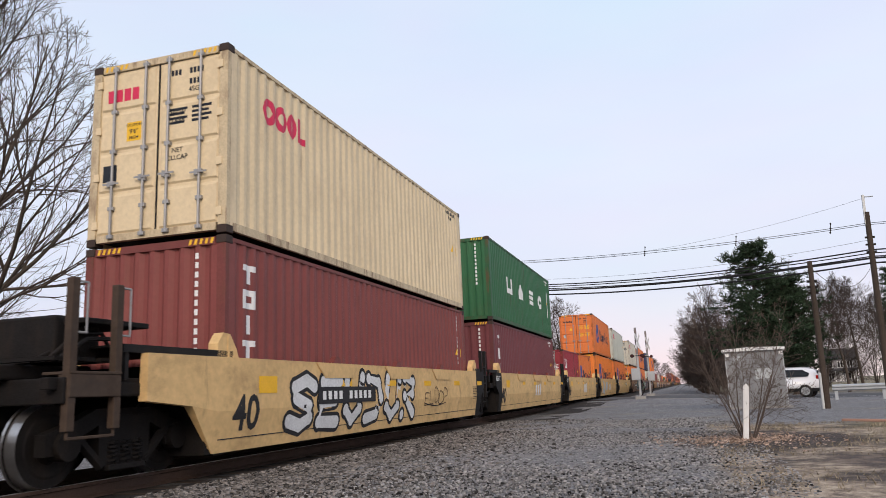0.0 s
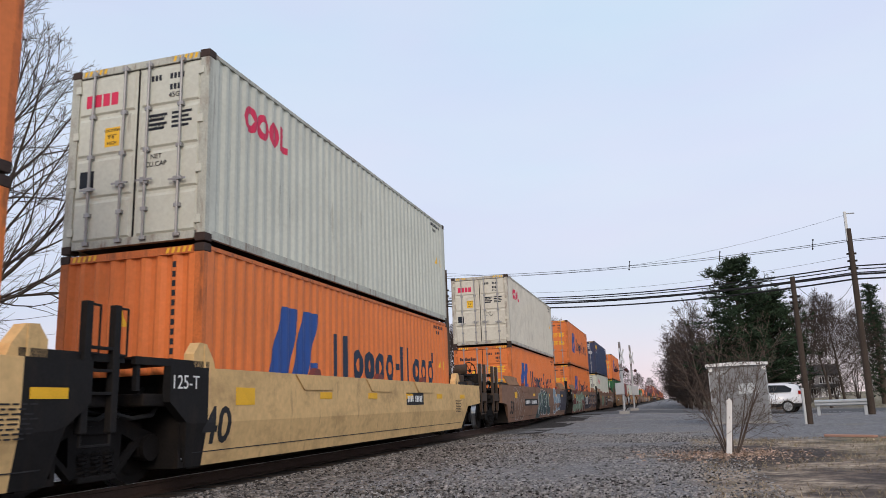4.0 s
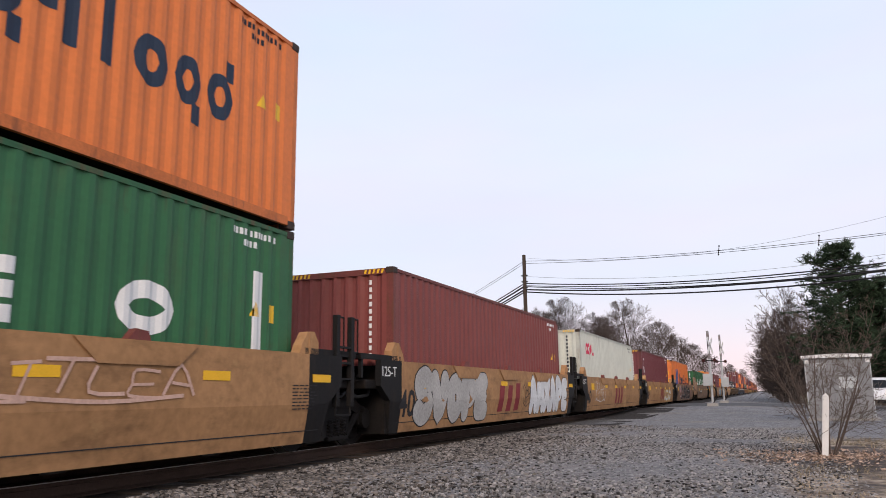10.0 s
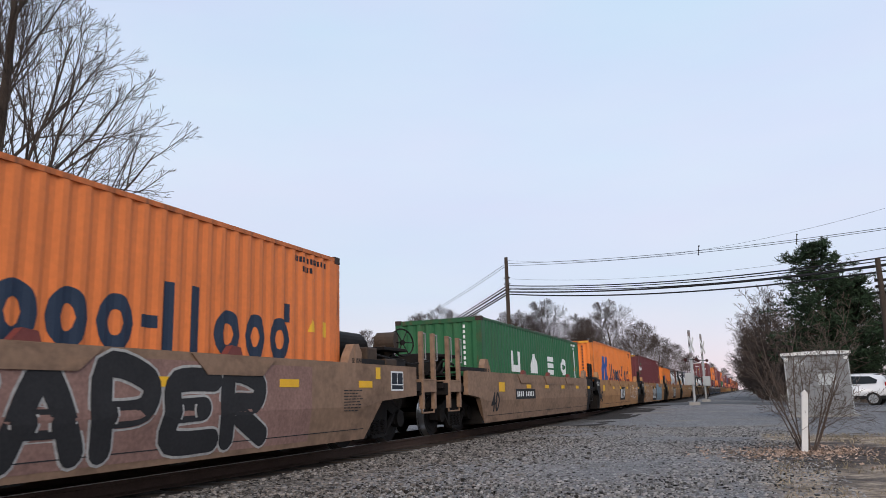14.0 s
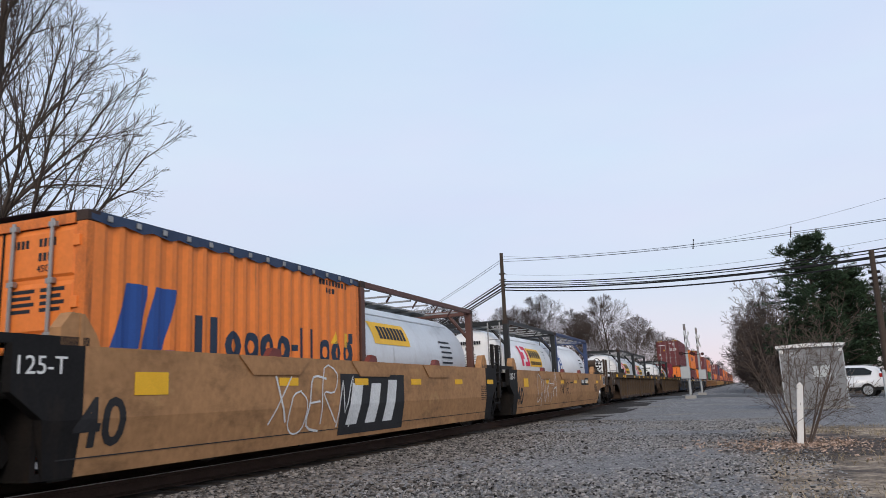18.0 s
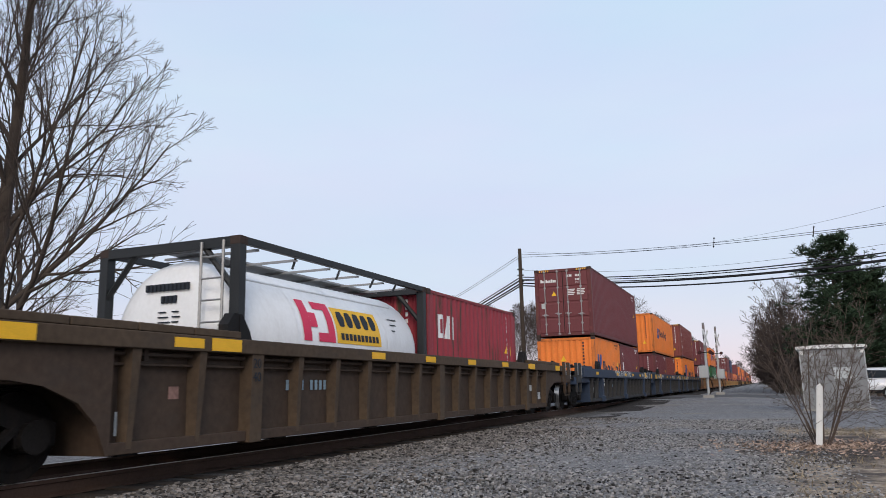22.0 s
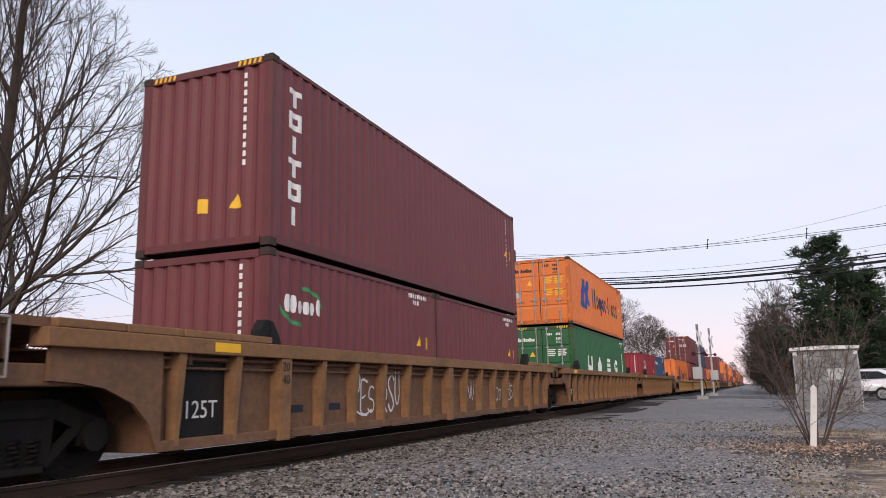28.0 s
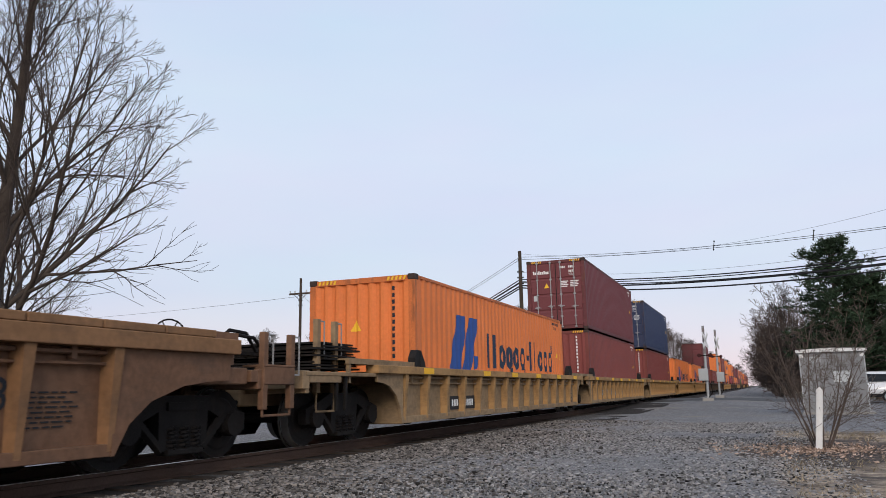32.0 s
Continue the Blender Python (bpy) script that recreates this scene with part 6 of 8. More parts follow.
        def guide_mesh(s):
            bm = B()
            extrude_yz(bm, [(-0.42, t - 0.02), (0.08, t - 0.02), (0.02, t + 0.12), (-0.14, t + 0.32), (-0.30, t + 0.33), (-0.42, t + 0.18)], s * 1.25, s * 1.40)
            box(bm, s * 1.24, s * 1.41, -0.2, -0.16, t, t + 0.31)
            return mesh_of("container_guide", bm, top_col if not k["ribs"] else BLACK)

        key = (kind, style, which, end_col.name, top_col.name, cn)

        def flipped(fn, nm):
            def go():
                me = fn()
                if which:
                    me.transform(flip)
                    me.flip_normals()
                return me
            return cached((nm,) + key, go)
        place("end_deck", flipped(end_mesh, "end_deck"), car)
        for s in (1, -1):
            if style == "joint" and not k["ribs"]:
                place("sill_end", cached(("sillend", kind, s, which), lambda: mesh_of("sill_end", black_end(k, s, which), BLACK)), car, None, "black end of the side sill")
            place("container_guide", flipped(lambda: guide_mesh(s), "guide%d" % s), car)
        place("walkway_grating", flipped(grate_mesh, "grate"), car)
        if not simple:
            end_fittings(car, kind, style, which, t, col, cpl)
            if style == "coupler":
                def coupler_mesh():
                    bm = B()
                    box(bm, -0.10, 0.10, -cpl + 0.05, -cpl + 0.75, 0.72, 0.90, 0.03)
                    box(bm, -0.20, 0.14, -cpl - 0.02, -cpl + 0.25, 0.66, 0.96, 0.04)
                    bent(bm, [(0.3, -cpl + 0.6, 0.7), (0.35, -cpl + 0.35, 0.42), (0.2, -cpl + 0.05, 0.35), (0.05, -cpl - 0.02, 0.45)], 0.03)
                    return mesh_of("coupler", bm, IRON)
                place("coupler", flipped(coupler_mesh, "coupler"), car)
        if which == 0 or style == "coupler":
            truck(car, -mid_ if which == 0 else CL + mid_, rolls)
    ROLLING.extend((w, car) for w, _ in rolls)

    if simple:
        return car
    # reflectors and painted figures
    refl = cached(("refl",), lambda: mesh_of("reflector", box(B(), 0, 0.004, -0.24, 0.24, -0.055, 0.055), REFLECT))
    bigr = cached(("bigrefl",), lambda: mesh_of("reflector", box(B(), 0, 0.004, -0.25, 0.25, -0.12, 0.12), REFLECT))
    zr = t - 0.34 if not k["ribs"] else t - k["chord"] / 2
    xr = SX + 0.003 if not k["ribs"] else SX + 0.032
    place("reflector", bigr if not k["ribs"] else refl, car, pose(xr, y0 + 1.35 if not k["ribs"] else y0 + 1.0, zr - (0.02 if not k["ribs"] else 0)))
    for y in (3.4, 5.6, 7.9, 10.3, 12.6):
        if y < y1 - 0.2 and col is not CAR_RED_BROWN:
            place("reflector", refl, car, pose(xr, y, zr))
    if not k["ribs"]:
        if near == "joint":
            place("lettering", lettering("125-T", 0.24 if k["well"] < 1 else 0.17, WHITE), car, pose(SX + 0.004, -0.68 if k["well"] < 1 else -2.38, t - 0.20) @ SIDE, "white stencilled load class")
        y_ = (0.18 if near == "coupler" else 0.06) if plate == "40" else -1.62
        place("lettering", on_side(plate, 0.66, SPRAY_BLACK, y_, 0.64), car, None, "black stencilled well length")
        if gear:
            z_ = 0.95 if kind == "smooth40" else 0.62
            p_ = place("data_panel", cached(("dpanel",), lambda: mesh_of("data_panel", box(B(), 0, 0.005, 0, 0.52, 0, 0.35), WHITE)), car, pose(SX + 0.003, CL + gear, z_), "black data panel with a white frame")
            for a, b, c, d in ((0.03, 0.245, 0.12, 0.32), (0.275, 0.49, 0.12, 0.32), (0.03, 0.49, 0.03, 0.10)):
                place("black_field", cached(("dfield", a, c, d), lambda: mesh_of("black_field", box(B(), 0.0045, 0.007, a, b, c, d), INK)), p_)
            n_ = place("yellow_label", cached(("ylab",), lambda: mesh_of("yellow_label", box(B(), 0, 0.004, 0, 0.17, 0, 0.20), STICKER)), car, pose(SX + 0.003, CL + gear - 0.6, 1.15))
    else:
        sheet = cached(("sheet", kind), lambda: mesh_of("dark_data_panel", box(B(), SX - 0.178, SX - 0.172, y0 + 0.2, y0 + 1.2, f + 0.12, t - k["chord"] - 0.02), BLACK))
        if kind != "rib48" and col is not CAR_UMBER:
            place("dark_data_panel", sheet, car)
            place("lettering", lettering("125T" if kind == "rib53" else "125-T", 0.29, SPRAY_WHITE), car, pose(SX - 0.165, -1.43, f + 0.42) @ SIDE, "white stencilled load class")
        if kind != "rib48":
            place("lettering", lettering("53", 0.42, INK if col is not CAR_GREY else CAR_TAN), car, pose(SX - 0.173, 11.6 if col is CAR_UMBER else 13.12, 0.82) @ SIDE)
            place("lettering", lettering("20\n40", 0.17, INK if kind == "rib53" else SPRAY_WHITE), car, pose(SX + (0.016 if kind == "rib53" else 0.03), 0.08, t - k["chord"] - 0.2) @ SIDE)

    def data():
        bm = B()
        rng = random.Random(8)
        for i in range(8):
            a = 0.0
            while a < 0.42 + 0.15 * rng.random():
                w_ = rng.uniform(0.05, 0.14)
                box(bm, 0, 0.003, a, a + w_, -i * 0.045, -i * 0.045 + 0.016)
                a += w_ + 0.03
        return mesh_of("data_block", bm, SPRAY_BLUE if col is CAR_GREY else SPRAY_BLACK)
    place("data_block", cached(("data", col is CAR_GREY), data), car, pose((SX + 0.003) if not k["ribs"] else SX - 0.17, y1 - 0.95, t - 0.45 if not k["ribs"] else t - 0.62))
    return car


def number_panel(car, y, z, w=1.25, dark=True, x=SX + 0.004):
    """The car's reporting mark, as plain bars on a panel."""
    if dark:
        p = part("number_panel", box(B(), x, x + 0.003, y - w / 2, y + w / 2, z - 0.14, z + 0.14), SPRAY_BLACK, car)
    else:
        p = car
    bm = B()
    n = 10
    for i in range(n):
        if i != 4:
            a = y - w * 0.44 + i * w * 0.088
            box(bm, x + 0.003, x + 0.006, a, a + w * 0.05, z - 0.07, z + 0.07)
    part("number_mark", bm, WHITE if dark else SPRAY_BLUE, p)


def patch(bm, y0, y1, z0, z1, lift, lean=0.0):
    """A painted field on the side sill, folded where the sill folds; lean shifts its top along the car."""
    zs = sorted({z0, z1, *(z for z in (KINK, KINK - 0.001) if z0 < z < z1)})
    rows = []
    for z in zs:
        k = lean * (z - z0) / (z1 - z0)
        rows.append([bm.verts.new((side_x(z) + lift, y + k, z)) for y in (y0, y1)])
    for p, q in zip(rows, rows[1:]):
        bm.faces.new((p[0], p[1], q[1], q[0]))


GLYPHS = {
    "S": (((0.95, 0.86), (0.6, 1.0), (0.12, 0.84), (0.2, 0.6), (0.8, 0.42), (0.9, 0.15), (0.5, 0.0), (0.05, 0.12)),),
    "E": (((0.92, 1.0), (0.12, 0.96), (0.08, 0.5), (0.10, 0.04), (0.94, 0.0)), ((0.1, 0.5), (0.72, 0.53))),
    "N": (((0.05, 0.0), (0.1, 1.0), (0.86, 0.04), (0.92, 1.0)),),
    "I": (((0.5, 0.0), (0.5, 1.0)), ((0.22, 1.0), (0.78, 1.0)), ((0.22, 0.0), (0.78, 0.0))),
    "O": (((0.5, 1.0), (0.1, 0.8), (0.06, 0.3), (0.45, 0.0), (0.9, 0.22), (0.93, 0.75), (0.5, 1.0)),),
    "D": (((0.1, 0.0), (0.1, 1.0), (0.7, 0.9), (0.92, 0.5), (0.7, 0.08), (0.1, 0.0)),),
    "U": (((0.08, 1.0), (0.1, 0.25), (0.5, 0.0), (0.88, 0.25), (0.92, 1.0)),),
    "R": (((0.1, 0.0), (0.1, 1.0), (0.8, 0.88), (0.72, 0.55), (0.15, 0.5), (0.95, 0.0)),),
    "A": (((0.02, 0.0), (0.45, 1.0), (0.95, 0.0)), ((0.25, 0.38), (0.75, 0.38))),
    "V": (((0.0, 1.0), (0.45, 0.0), (0.98, 1.0)),),
    "P": (((0.12, 0.0), (0.1, 1.0), (0.85, 0.85), (0.75, 0.48), (0.15, 0.42)),),
    "L": (((0.15, 1.0), (0.1, 0.05), (0.95, 0.0)),),
    "M": (((0.02, 0.0), (0.15, 1.0), (0.5, 0.3), (0.85, 1.0), (0.98, 0.0)),),
    "T": (((0.0, 1.0), (1.0, 0.97)), ((0.52, 0.98), (0.45, 0.0))),
    "X": (((0.0, 1.0), (0.98, 0.0)), ((0.95, 1.0), (0.02, 0.0))),
}


def smoothed(pts, n=5):
    """A curve through the given corners."""
    out = []
    for i in range(len(pts) - 1):
        p0, p1, p2, p3 = pts[max(i - 1, 0)], pts[i], pts[i + 1], pts[min(i + 2, len(pts) - 1)]
        for j in range(n):
            t = j / n
            out.append(tuple(0.5 * (2 * b + (c - a) * t + (2 * a - 5 * b + 4 * c - d) * t * t + (3 * b - a - 3 * c + d) * t ** 3) for a, b, c, d in zip(p0, p1, p2, p3)))
    return out + [pts[-1]]


def dot(bm, y, z, r, lift):
    c = bm.verts.new((side_x(z) + lift, y, z))
    vs = [bm.verts.new((side_x(z + r * math.sin(k * math.pi / 6)) + lift, y + r * math.cos(k * math.pi / 6), z + r * math.sin(k * math.pi / 6))) for k in range(12)]
    for k in range(12):
        bm.faces.new((c, vs[k], vs[(k + 1) % 12]))


def throw_up(car, y0, y1, z0, z1, letters, fill, line, seed, weight=0.2, edge=0.04, core=None, round_=True, lean=0.0):
    """Fat sprayed letter shapes that crowd together, with an outline and an optional bright core."""
    rng = random.Random(seed)
    n, lo, hi, co = len(letters), B(), B(), B()
    step = (y1 - y0) / n
    for i, ch in enumerate(letters):
        up, tall = 0.0014 * (i % 3), rng.uniform(0.9, 1.0)
        for k, stroke in enumerate(GLYPHS[ch]):
            half = weight / 2 + edge
            pts = [(y0 + i * step + half * 0.7 + (step * 1.06 - 1.4 * half) * p + lean * q, z0 + half + ((z1 - z0) * tall - 2 * half) * q) for p, q in stroke]
            pts = [(p + rng.uniform(-0.02, 0.02), q) for p, q in pts]
            joints = pts
            pts = smoothed(pts) if round_ else pts
            ribbon(lo, pts, weight + 2 * edge, 0.004 + up)
            ribbon(hi, pts, weight, 0.0085 + up)
            for p, q in (joints if not round_ else (joints[0], joints[-1])):
                dot(lo, p, q, weight / 2 + edge, 0.0044 + up)
                dot(hi, p, q, weight / 2, 0.0089 + up)
            if core:
                ribbon(co, [(p - weight * 0.18, q + weight * 0.1) for p, q in pts[:max(3, len(pts) // 2)]], weight * 0.28, 0.0135)
    part("graffiti_outline", lo, line, car)
    part("graffiti_fill", hi, fill, car, "fat spray-painted graffiti letter shapes")
    if core:
        part("graffiti_shine", co, core, car)
    else:
        co.free()


def field(car, y0, y1, z0, z1, mat, name="paint_patch", lean=0.0):
    bm = B()
    patch(bm, y0, y1, z0, z1, 0.0032, lean)
    return part(name, bm, mat, car)


def chord_marks(car, near):
    """White ticks, length figures and small notices on a blue top chord."""
    k = KINDS["blue53"]
    x, t = SX + 0.033, k["top"]
    tick = cached(("tick",), lambda: mesh_of("tick", box(B(), 0, 0.003, -0.018, 0.018, -0.31, -0.01), WHITE))
    note = cached(("note",), lambda: mesh_of("notice", box(B(), 0, 0.003, -0.3, 0.3, -0.012, 0.012), WHITE))
    y0, q = (CL - 0.28, 1) if not near else (0.28, -1)
    for d in (0.0, 0.75, 1.22, 2.12):
        place("tick", tick, car, pose(x, y0 + q * d, t))
    for d, w in ((0.22, "20/40"), (0.93, "45"), (1.40, "48"), (2.0, "53")):
        place("lettering", lettering(w, 0.13, WHITE), car, pose(x + 0.001, y0 + q * d, t - 0.25) @ SIDE)
    for i in range(4):
        place("notice", note, car, pose(x, y0 - q * 0.65, t - 0.08 - i * 0.035))
    big = cached(("bigrefl",), lambda: mesh_of("reflector", box(B(), 0, 0.004, -0.25, 0.25, -0.12, 0.12), REFLECT))
    place("reflector", big, car, pose(x, y0 + q * 0.42, t - 0.12))
    place("reflector", big, car, pose(x, y0 + q * 2.95, t - 0.17))


def speckle(car, y0, y1, z0, z1, n, mat, seed):
    """Small sprayed dots and curls over a graffiti piece."""
    rng = random.Random(seed)
    bm = B()
    for i in range(n):
        y, z = rng.uniform(y0, y1), rng.uniform(z0, z1)
        if i % 2:
            blob(bm, y, z, 0.07, 0.07, rng, 0.0125)
        else:
            ribbon(bm, [(y + 0.012 * k * math.cos(k * 0.9), z + 0.012 * k * math.sin(k * 0.9)) for k in range(2, 14)], 0.022, 0.0125)
    part("graffiti_dots", bm, mat, car)


def panel_letters(car, y0, y1, letters, mat):
    """One pale sprayed letter on each recessed sheet of a ribbed side."""
    step = (y1 - y0) / len(letters)
    for i, ch in enumerate(letters):
        bm = B()
        for k, stroke in enumerate(GLYPHS[ch]):
            flat_ribbon(bm, [(y0 + i * step + 0.16 + (step - 0.34) * p, 0.40 + 0.72 * q) for p, q in stroke], 0.2, SX - 0.174 + 0.001 * k)
        part("graffiti_letter", bm, mat, car, "pale sprayed letter on a side sheet")


def mark_blocks(car, y, z, h, mat, back=None):
    """The owner's mark, as three plain leaning blocks, on an optional dark field."""
    bm = B()
    for i, (w, top) in enumerate(((0.62, 0.42), (0.62, 0.42), (0.62, 0.5))):
        a = y + i * h * 0.9
        patch(bm, a, a + h * w * 0.8, z - h * 0.45, z + h * top, 0.007, h * 0.25)
    if back:
        bb = B()
        patch(bb, y - h * 0.3, y + h * 2.95, z - h * 0.65, z + h * 0.62, 0.004)
        part("mark_panel", bb, back, car)
    part("owner_mark", bm, mat, car)

# ---- trees ----


def tubes(lines, k=4):
    """Tapered tubes along polylines of (points, radii)."""
    V, F, base = [], [], 0
    ang = np.arange(k) * 2 * np.pi / k
    for P, R in lines:
        P, R = np.asarray(P, float), np.asarray(R, float)
        d = np.gradient(P, axis=0)
        d /= np.linalg.norm(d, axis=1, keepdims=True) + 1e-9
        ref = np.array([0.0, 0.0, 1.0]) if abs(d[0, 2]) < 0.8 else np.array([1.0, 0.0, 0.0])
        u = np.cross(d, ref)
        u /= np.linalg.norm(u, axis=1, keepdims=True) + 1e-9
        w = np.cross(d, u)
        ringv = P[:, None, :] + R[:, None, None] * (np.cos(ang)[None, :, None] * u[:, None, :] + np.sin(ang)[None, :, None] * w[:, None, :])
        V.append(ringv.reshape(-1, 3))
        n = len(P)
        for i in range(n - 1):
            for j in range(k):
                q = (j + 1) % k
                F.append((base + i * k + j, base + i * k + q, base + (i + 1) * k + q, base + (i + 1) * k + j))
        base += n * k
    return np.concatenate(V), np.array(F)


def branch(rng, start, way, length, radius, level, lines, lift, twigs, wobble, spread, fine=3, reach=0.20):
    """A slender limb with side shoots along its outer part, each shorter towards the tip."""
    n = 7 if level > 2 else (min(4, fine + 1 + (level > 1)) if level > 0 else fine)
    P, R, D = [np.array(start)], [radius], []
    d = np.array(way) / np.linalg.norm(way)
    for i in range(n):
        d = d + rng.normal(0, wobble, 3) + np.array([0, 0, lift])
        d /= np.linalg.norm(d)
        D.append(d)
        P.append(P[-1] + d * length / n)
        R.append(radius * (1 - 0.8 * (i + 1) / n))
    lines.append((level, P, R))
    if level == 0:
        return
    m_, turn = twigs[level - 1], rng.uniform(0, 6.28)
    for i in range(m_):
        k = 0.14 + 0.84 * (i + rng.uniform(0.1, 0.9)) / m_
        j = min(int(k * n), n - 1)
        p, dj = P[j] + (P[j + 1] - P[j]) * (k * n - j), D[j]
        u = np.cross(dj, (0.0, 0.0, 1.0)) + 1e-6
        u /= np.linalg.norm(u)
        w = np.cross(u, dj)
        turn += 2.4 + rng.uniform(-0.5, 0.5)
        a = rng.uniform(*spread)
        side = u * math.cos(turn) + w * math.sin(turn)
        branch(rng, p, dj * math.cos(a) + side * math.sin(a), length * (0.52 * (1 - k) + reach) * rng.uniform(0.75, 1.2), R[j] * 0.62, level - 1, lines, lift, twigs, wobble * 1.15, spread, fine, reach)


def bare_tree_meshes(key, seed, tall, trunk_r, twigs, limbs=16, lift=0.02, wobble=0.07, stems=1, twig_mat=None, low=0.13, lean=0.35, min_r=0.006, wide=0.36, slope=(0.55, 1.35), spread=(0.35, 0.8), thick_levels=3, fine=3, taper=0.75, reach=0.20):
    """A leafless tree: a tapering leader (or several stems) with ascending limbs that fork into fine twigs."""
    def mk():
        rng = np.random.default_rng(seed)
        lines, level = [], len(twigs)
        for s in range(stems):
            a = rng.uniform(0, 6.28) if stems == 1 else s * 6.283 / stems + rng.uniform(-0.4, 0.4)
            q = lean * rng.uniform(0.4, 1.2)
            d = np.array([math.cos(a) * q, math.sin(a) * q, 1.0]) if stems > 1 else np.array([rng.normal(0, 0.05), rng.normal(0, 0.05), 1.0])
            n, h = 9, tall * (0.9 if stems == 1 else rng.uniform(0.6, 1.0))
            P, R = [np.array([math.cos(a), math.sin(a), 0]) * (0.1 if stems > 1 else 0)], [trunk_r]
            d /= np.linalg.norm(d)
            for i in range(n):
                d = d + rng.normal(0, 0.05, 3) + np.array([0, 0, 0.03])
                d /= np.linalg.norm(d)
                P.append(P[-1] + d * h / n)
                R.append(trunk_r * (1 - 0.9 * (i + 1) / n))
            lines.append((level + 1, P, R))
            for i in range(limbs):
                k = low + (0.97 - low) * (i + rng.uniform(0.2, 0.8)) / limbs
                j = min(int(k * n), n - 1)
                p = P[j] + (P[j + 1] - P[j]) * (k * n - j)
                b = i * 2.4 + rng.uniform(-0.4, 0.4)
                up = slope[0] + (slope[1] - slope[0]) * k
                branch(rng, p, np.array([math.cos(b), math.sin(b), up]), h * wide * (1.12 - k) ** taper * rng.uniform(0.85, 1.08), max(R[j] * 0.32, min_r), level - 1, lines, lift, twigs, wobble, spread, fine, reach)
        thick = [(P, np.maximum(R, min_r)) for dd, P, R in lines if dd >= level - thick_levels + 1]
        thin = [(P, np.maximum(R, min_r)) for dd, P, R in lines if dd < level - thick_levels + 1]
        a, b = tubes(thick, 6)
        c, d_ = tubes(thin, 3)
        return fast_mesh("trunk", a, b, BARK if twig_mat is None else twig_mat, True), fast_mesh("crown", c, d_, twig_mat or TWIG)
    return cached(("tree", key), mk)


def bare_tree(meshes, m, label, group=""):
    ob = thing("tree", m, label, "tree", group)
    place("trunk", meshes[0], ob)
    place("crown", meshes[1], ob)
    return ob


def needle_tree(m, label, tall, wide, seed, narrow=False):
    """An evergreen: a straight trunk, tiers of limbs and many small needle tufts."""
    rng = np.random.default_rng(seed)
    ob = thing("evergreen_tree", m, label, "tree")
    lines = [([(0, 0, 0), (0.05, 0, tall * 0.5), (0, 0.05, tall)], [0.28, 0.18, 0.03])]
    tips = []
    n = 56 if not narrow else 60
    for i in range(n):
        h = tall * (0.16 + 0.82 * i / n) if not narrow else tall * (0.04 + 0.94 * i / n)
        k = 1 - (h / tall)
        reach = wide * ((0.35 + 0.65 * math.sin(min(k * 1.9, 1.57))) if not narrow else (0.25 + 0.75 * k)) * rng.uniform(0.55, 1.15)
        if not narrow and k < 0.12:
            reach = wide * rng.uniform(0.15, 0.4)
        a = i * 2.399 + rng.uniform(-0.5, 0.5)
        p = np.array([(math.cos(a) * reach * q, math.sin(a) * reach * q, h + reach * (0.12 * q + 0.22 * q * q)) for q in (0, 0.35, 0.7, 1.0)])
        lines.append((p, [0.06, 0.045, 0.03, 0.012]))
        for q in np.linspace(0.25, 1.05, 13 if not narrow else 8):
            c = p[0] + (p[-1] - p[0]) * q + np.array([0, 0, reach * 0.03])
            for _ in range(3):
                tips.append((c + rng.normal(0, 0.16 + 0.10 * reach, 3) * np.array([1, 1, 0.45]), rng.uniform(0.22, 0.45) if not narrow else rng.uniform(0.15, 0.3)))
    v, f = tubes(lines, 6)
    place("trunk", fast_mesh("trunk", v, f, BARK, True), ob)
    V, F = [], []
    for c, s in tips:
        for _ in range(9):
            d = rng.normal(0, 1, 3)
            d[2] = abs(d[2]) * 0.7 + 0.1
            d /= np.linalg.norm(d)
            u = np.cross(d, rng.normal(0, 1, 3))
            u /= np.linalg.norm(u) + 1e-9
            b = len(V)
            V += [c - u * s * 0.09, c + u * s * 0.09, c + d * s + u * s * 0.03, c + d * s - u * s * 0.03]
            F.append((b, b + 1, b + 2, b + 3))
    place("crown", fast_mesh("crown", np.array(V), np.array(F), NEEDLE), ob)
    return ob


def polar(az, d):
    x, y = d * math.sin(radians(az)), d * math.cos(radians(az))
    return x, y, height(x, y)


def from_stop(az, d):
    """As polar(), from the second standpoint, a metre further on."""
    x, y = 0.18 + d * math.sin(radians(az)), 1.11 + d * math.cos(radians(az))
    return x, y, height(x, y)


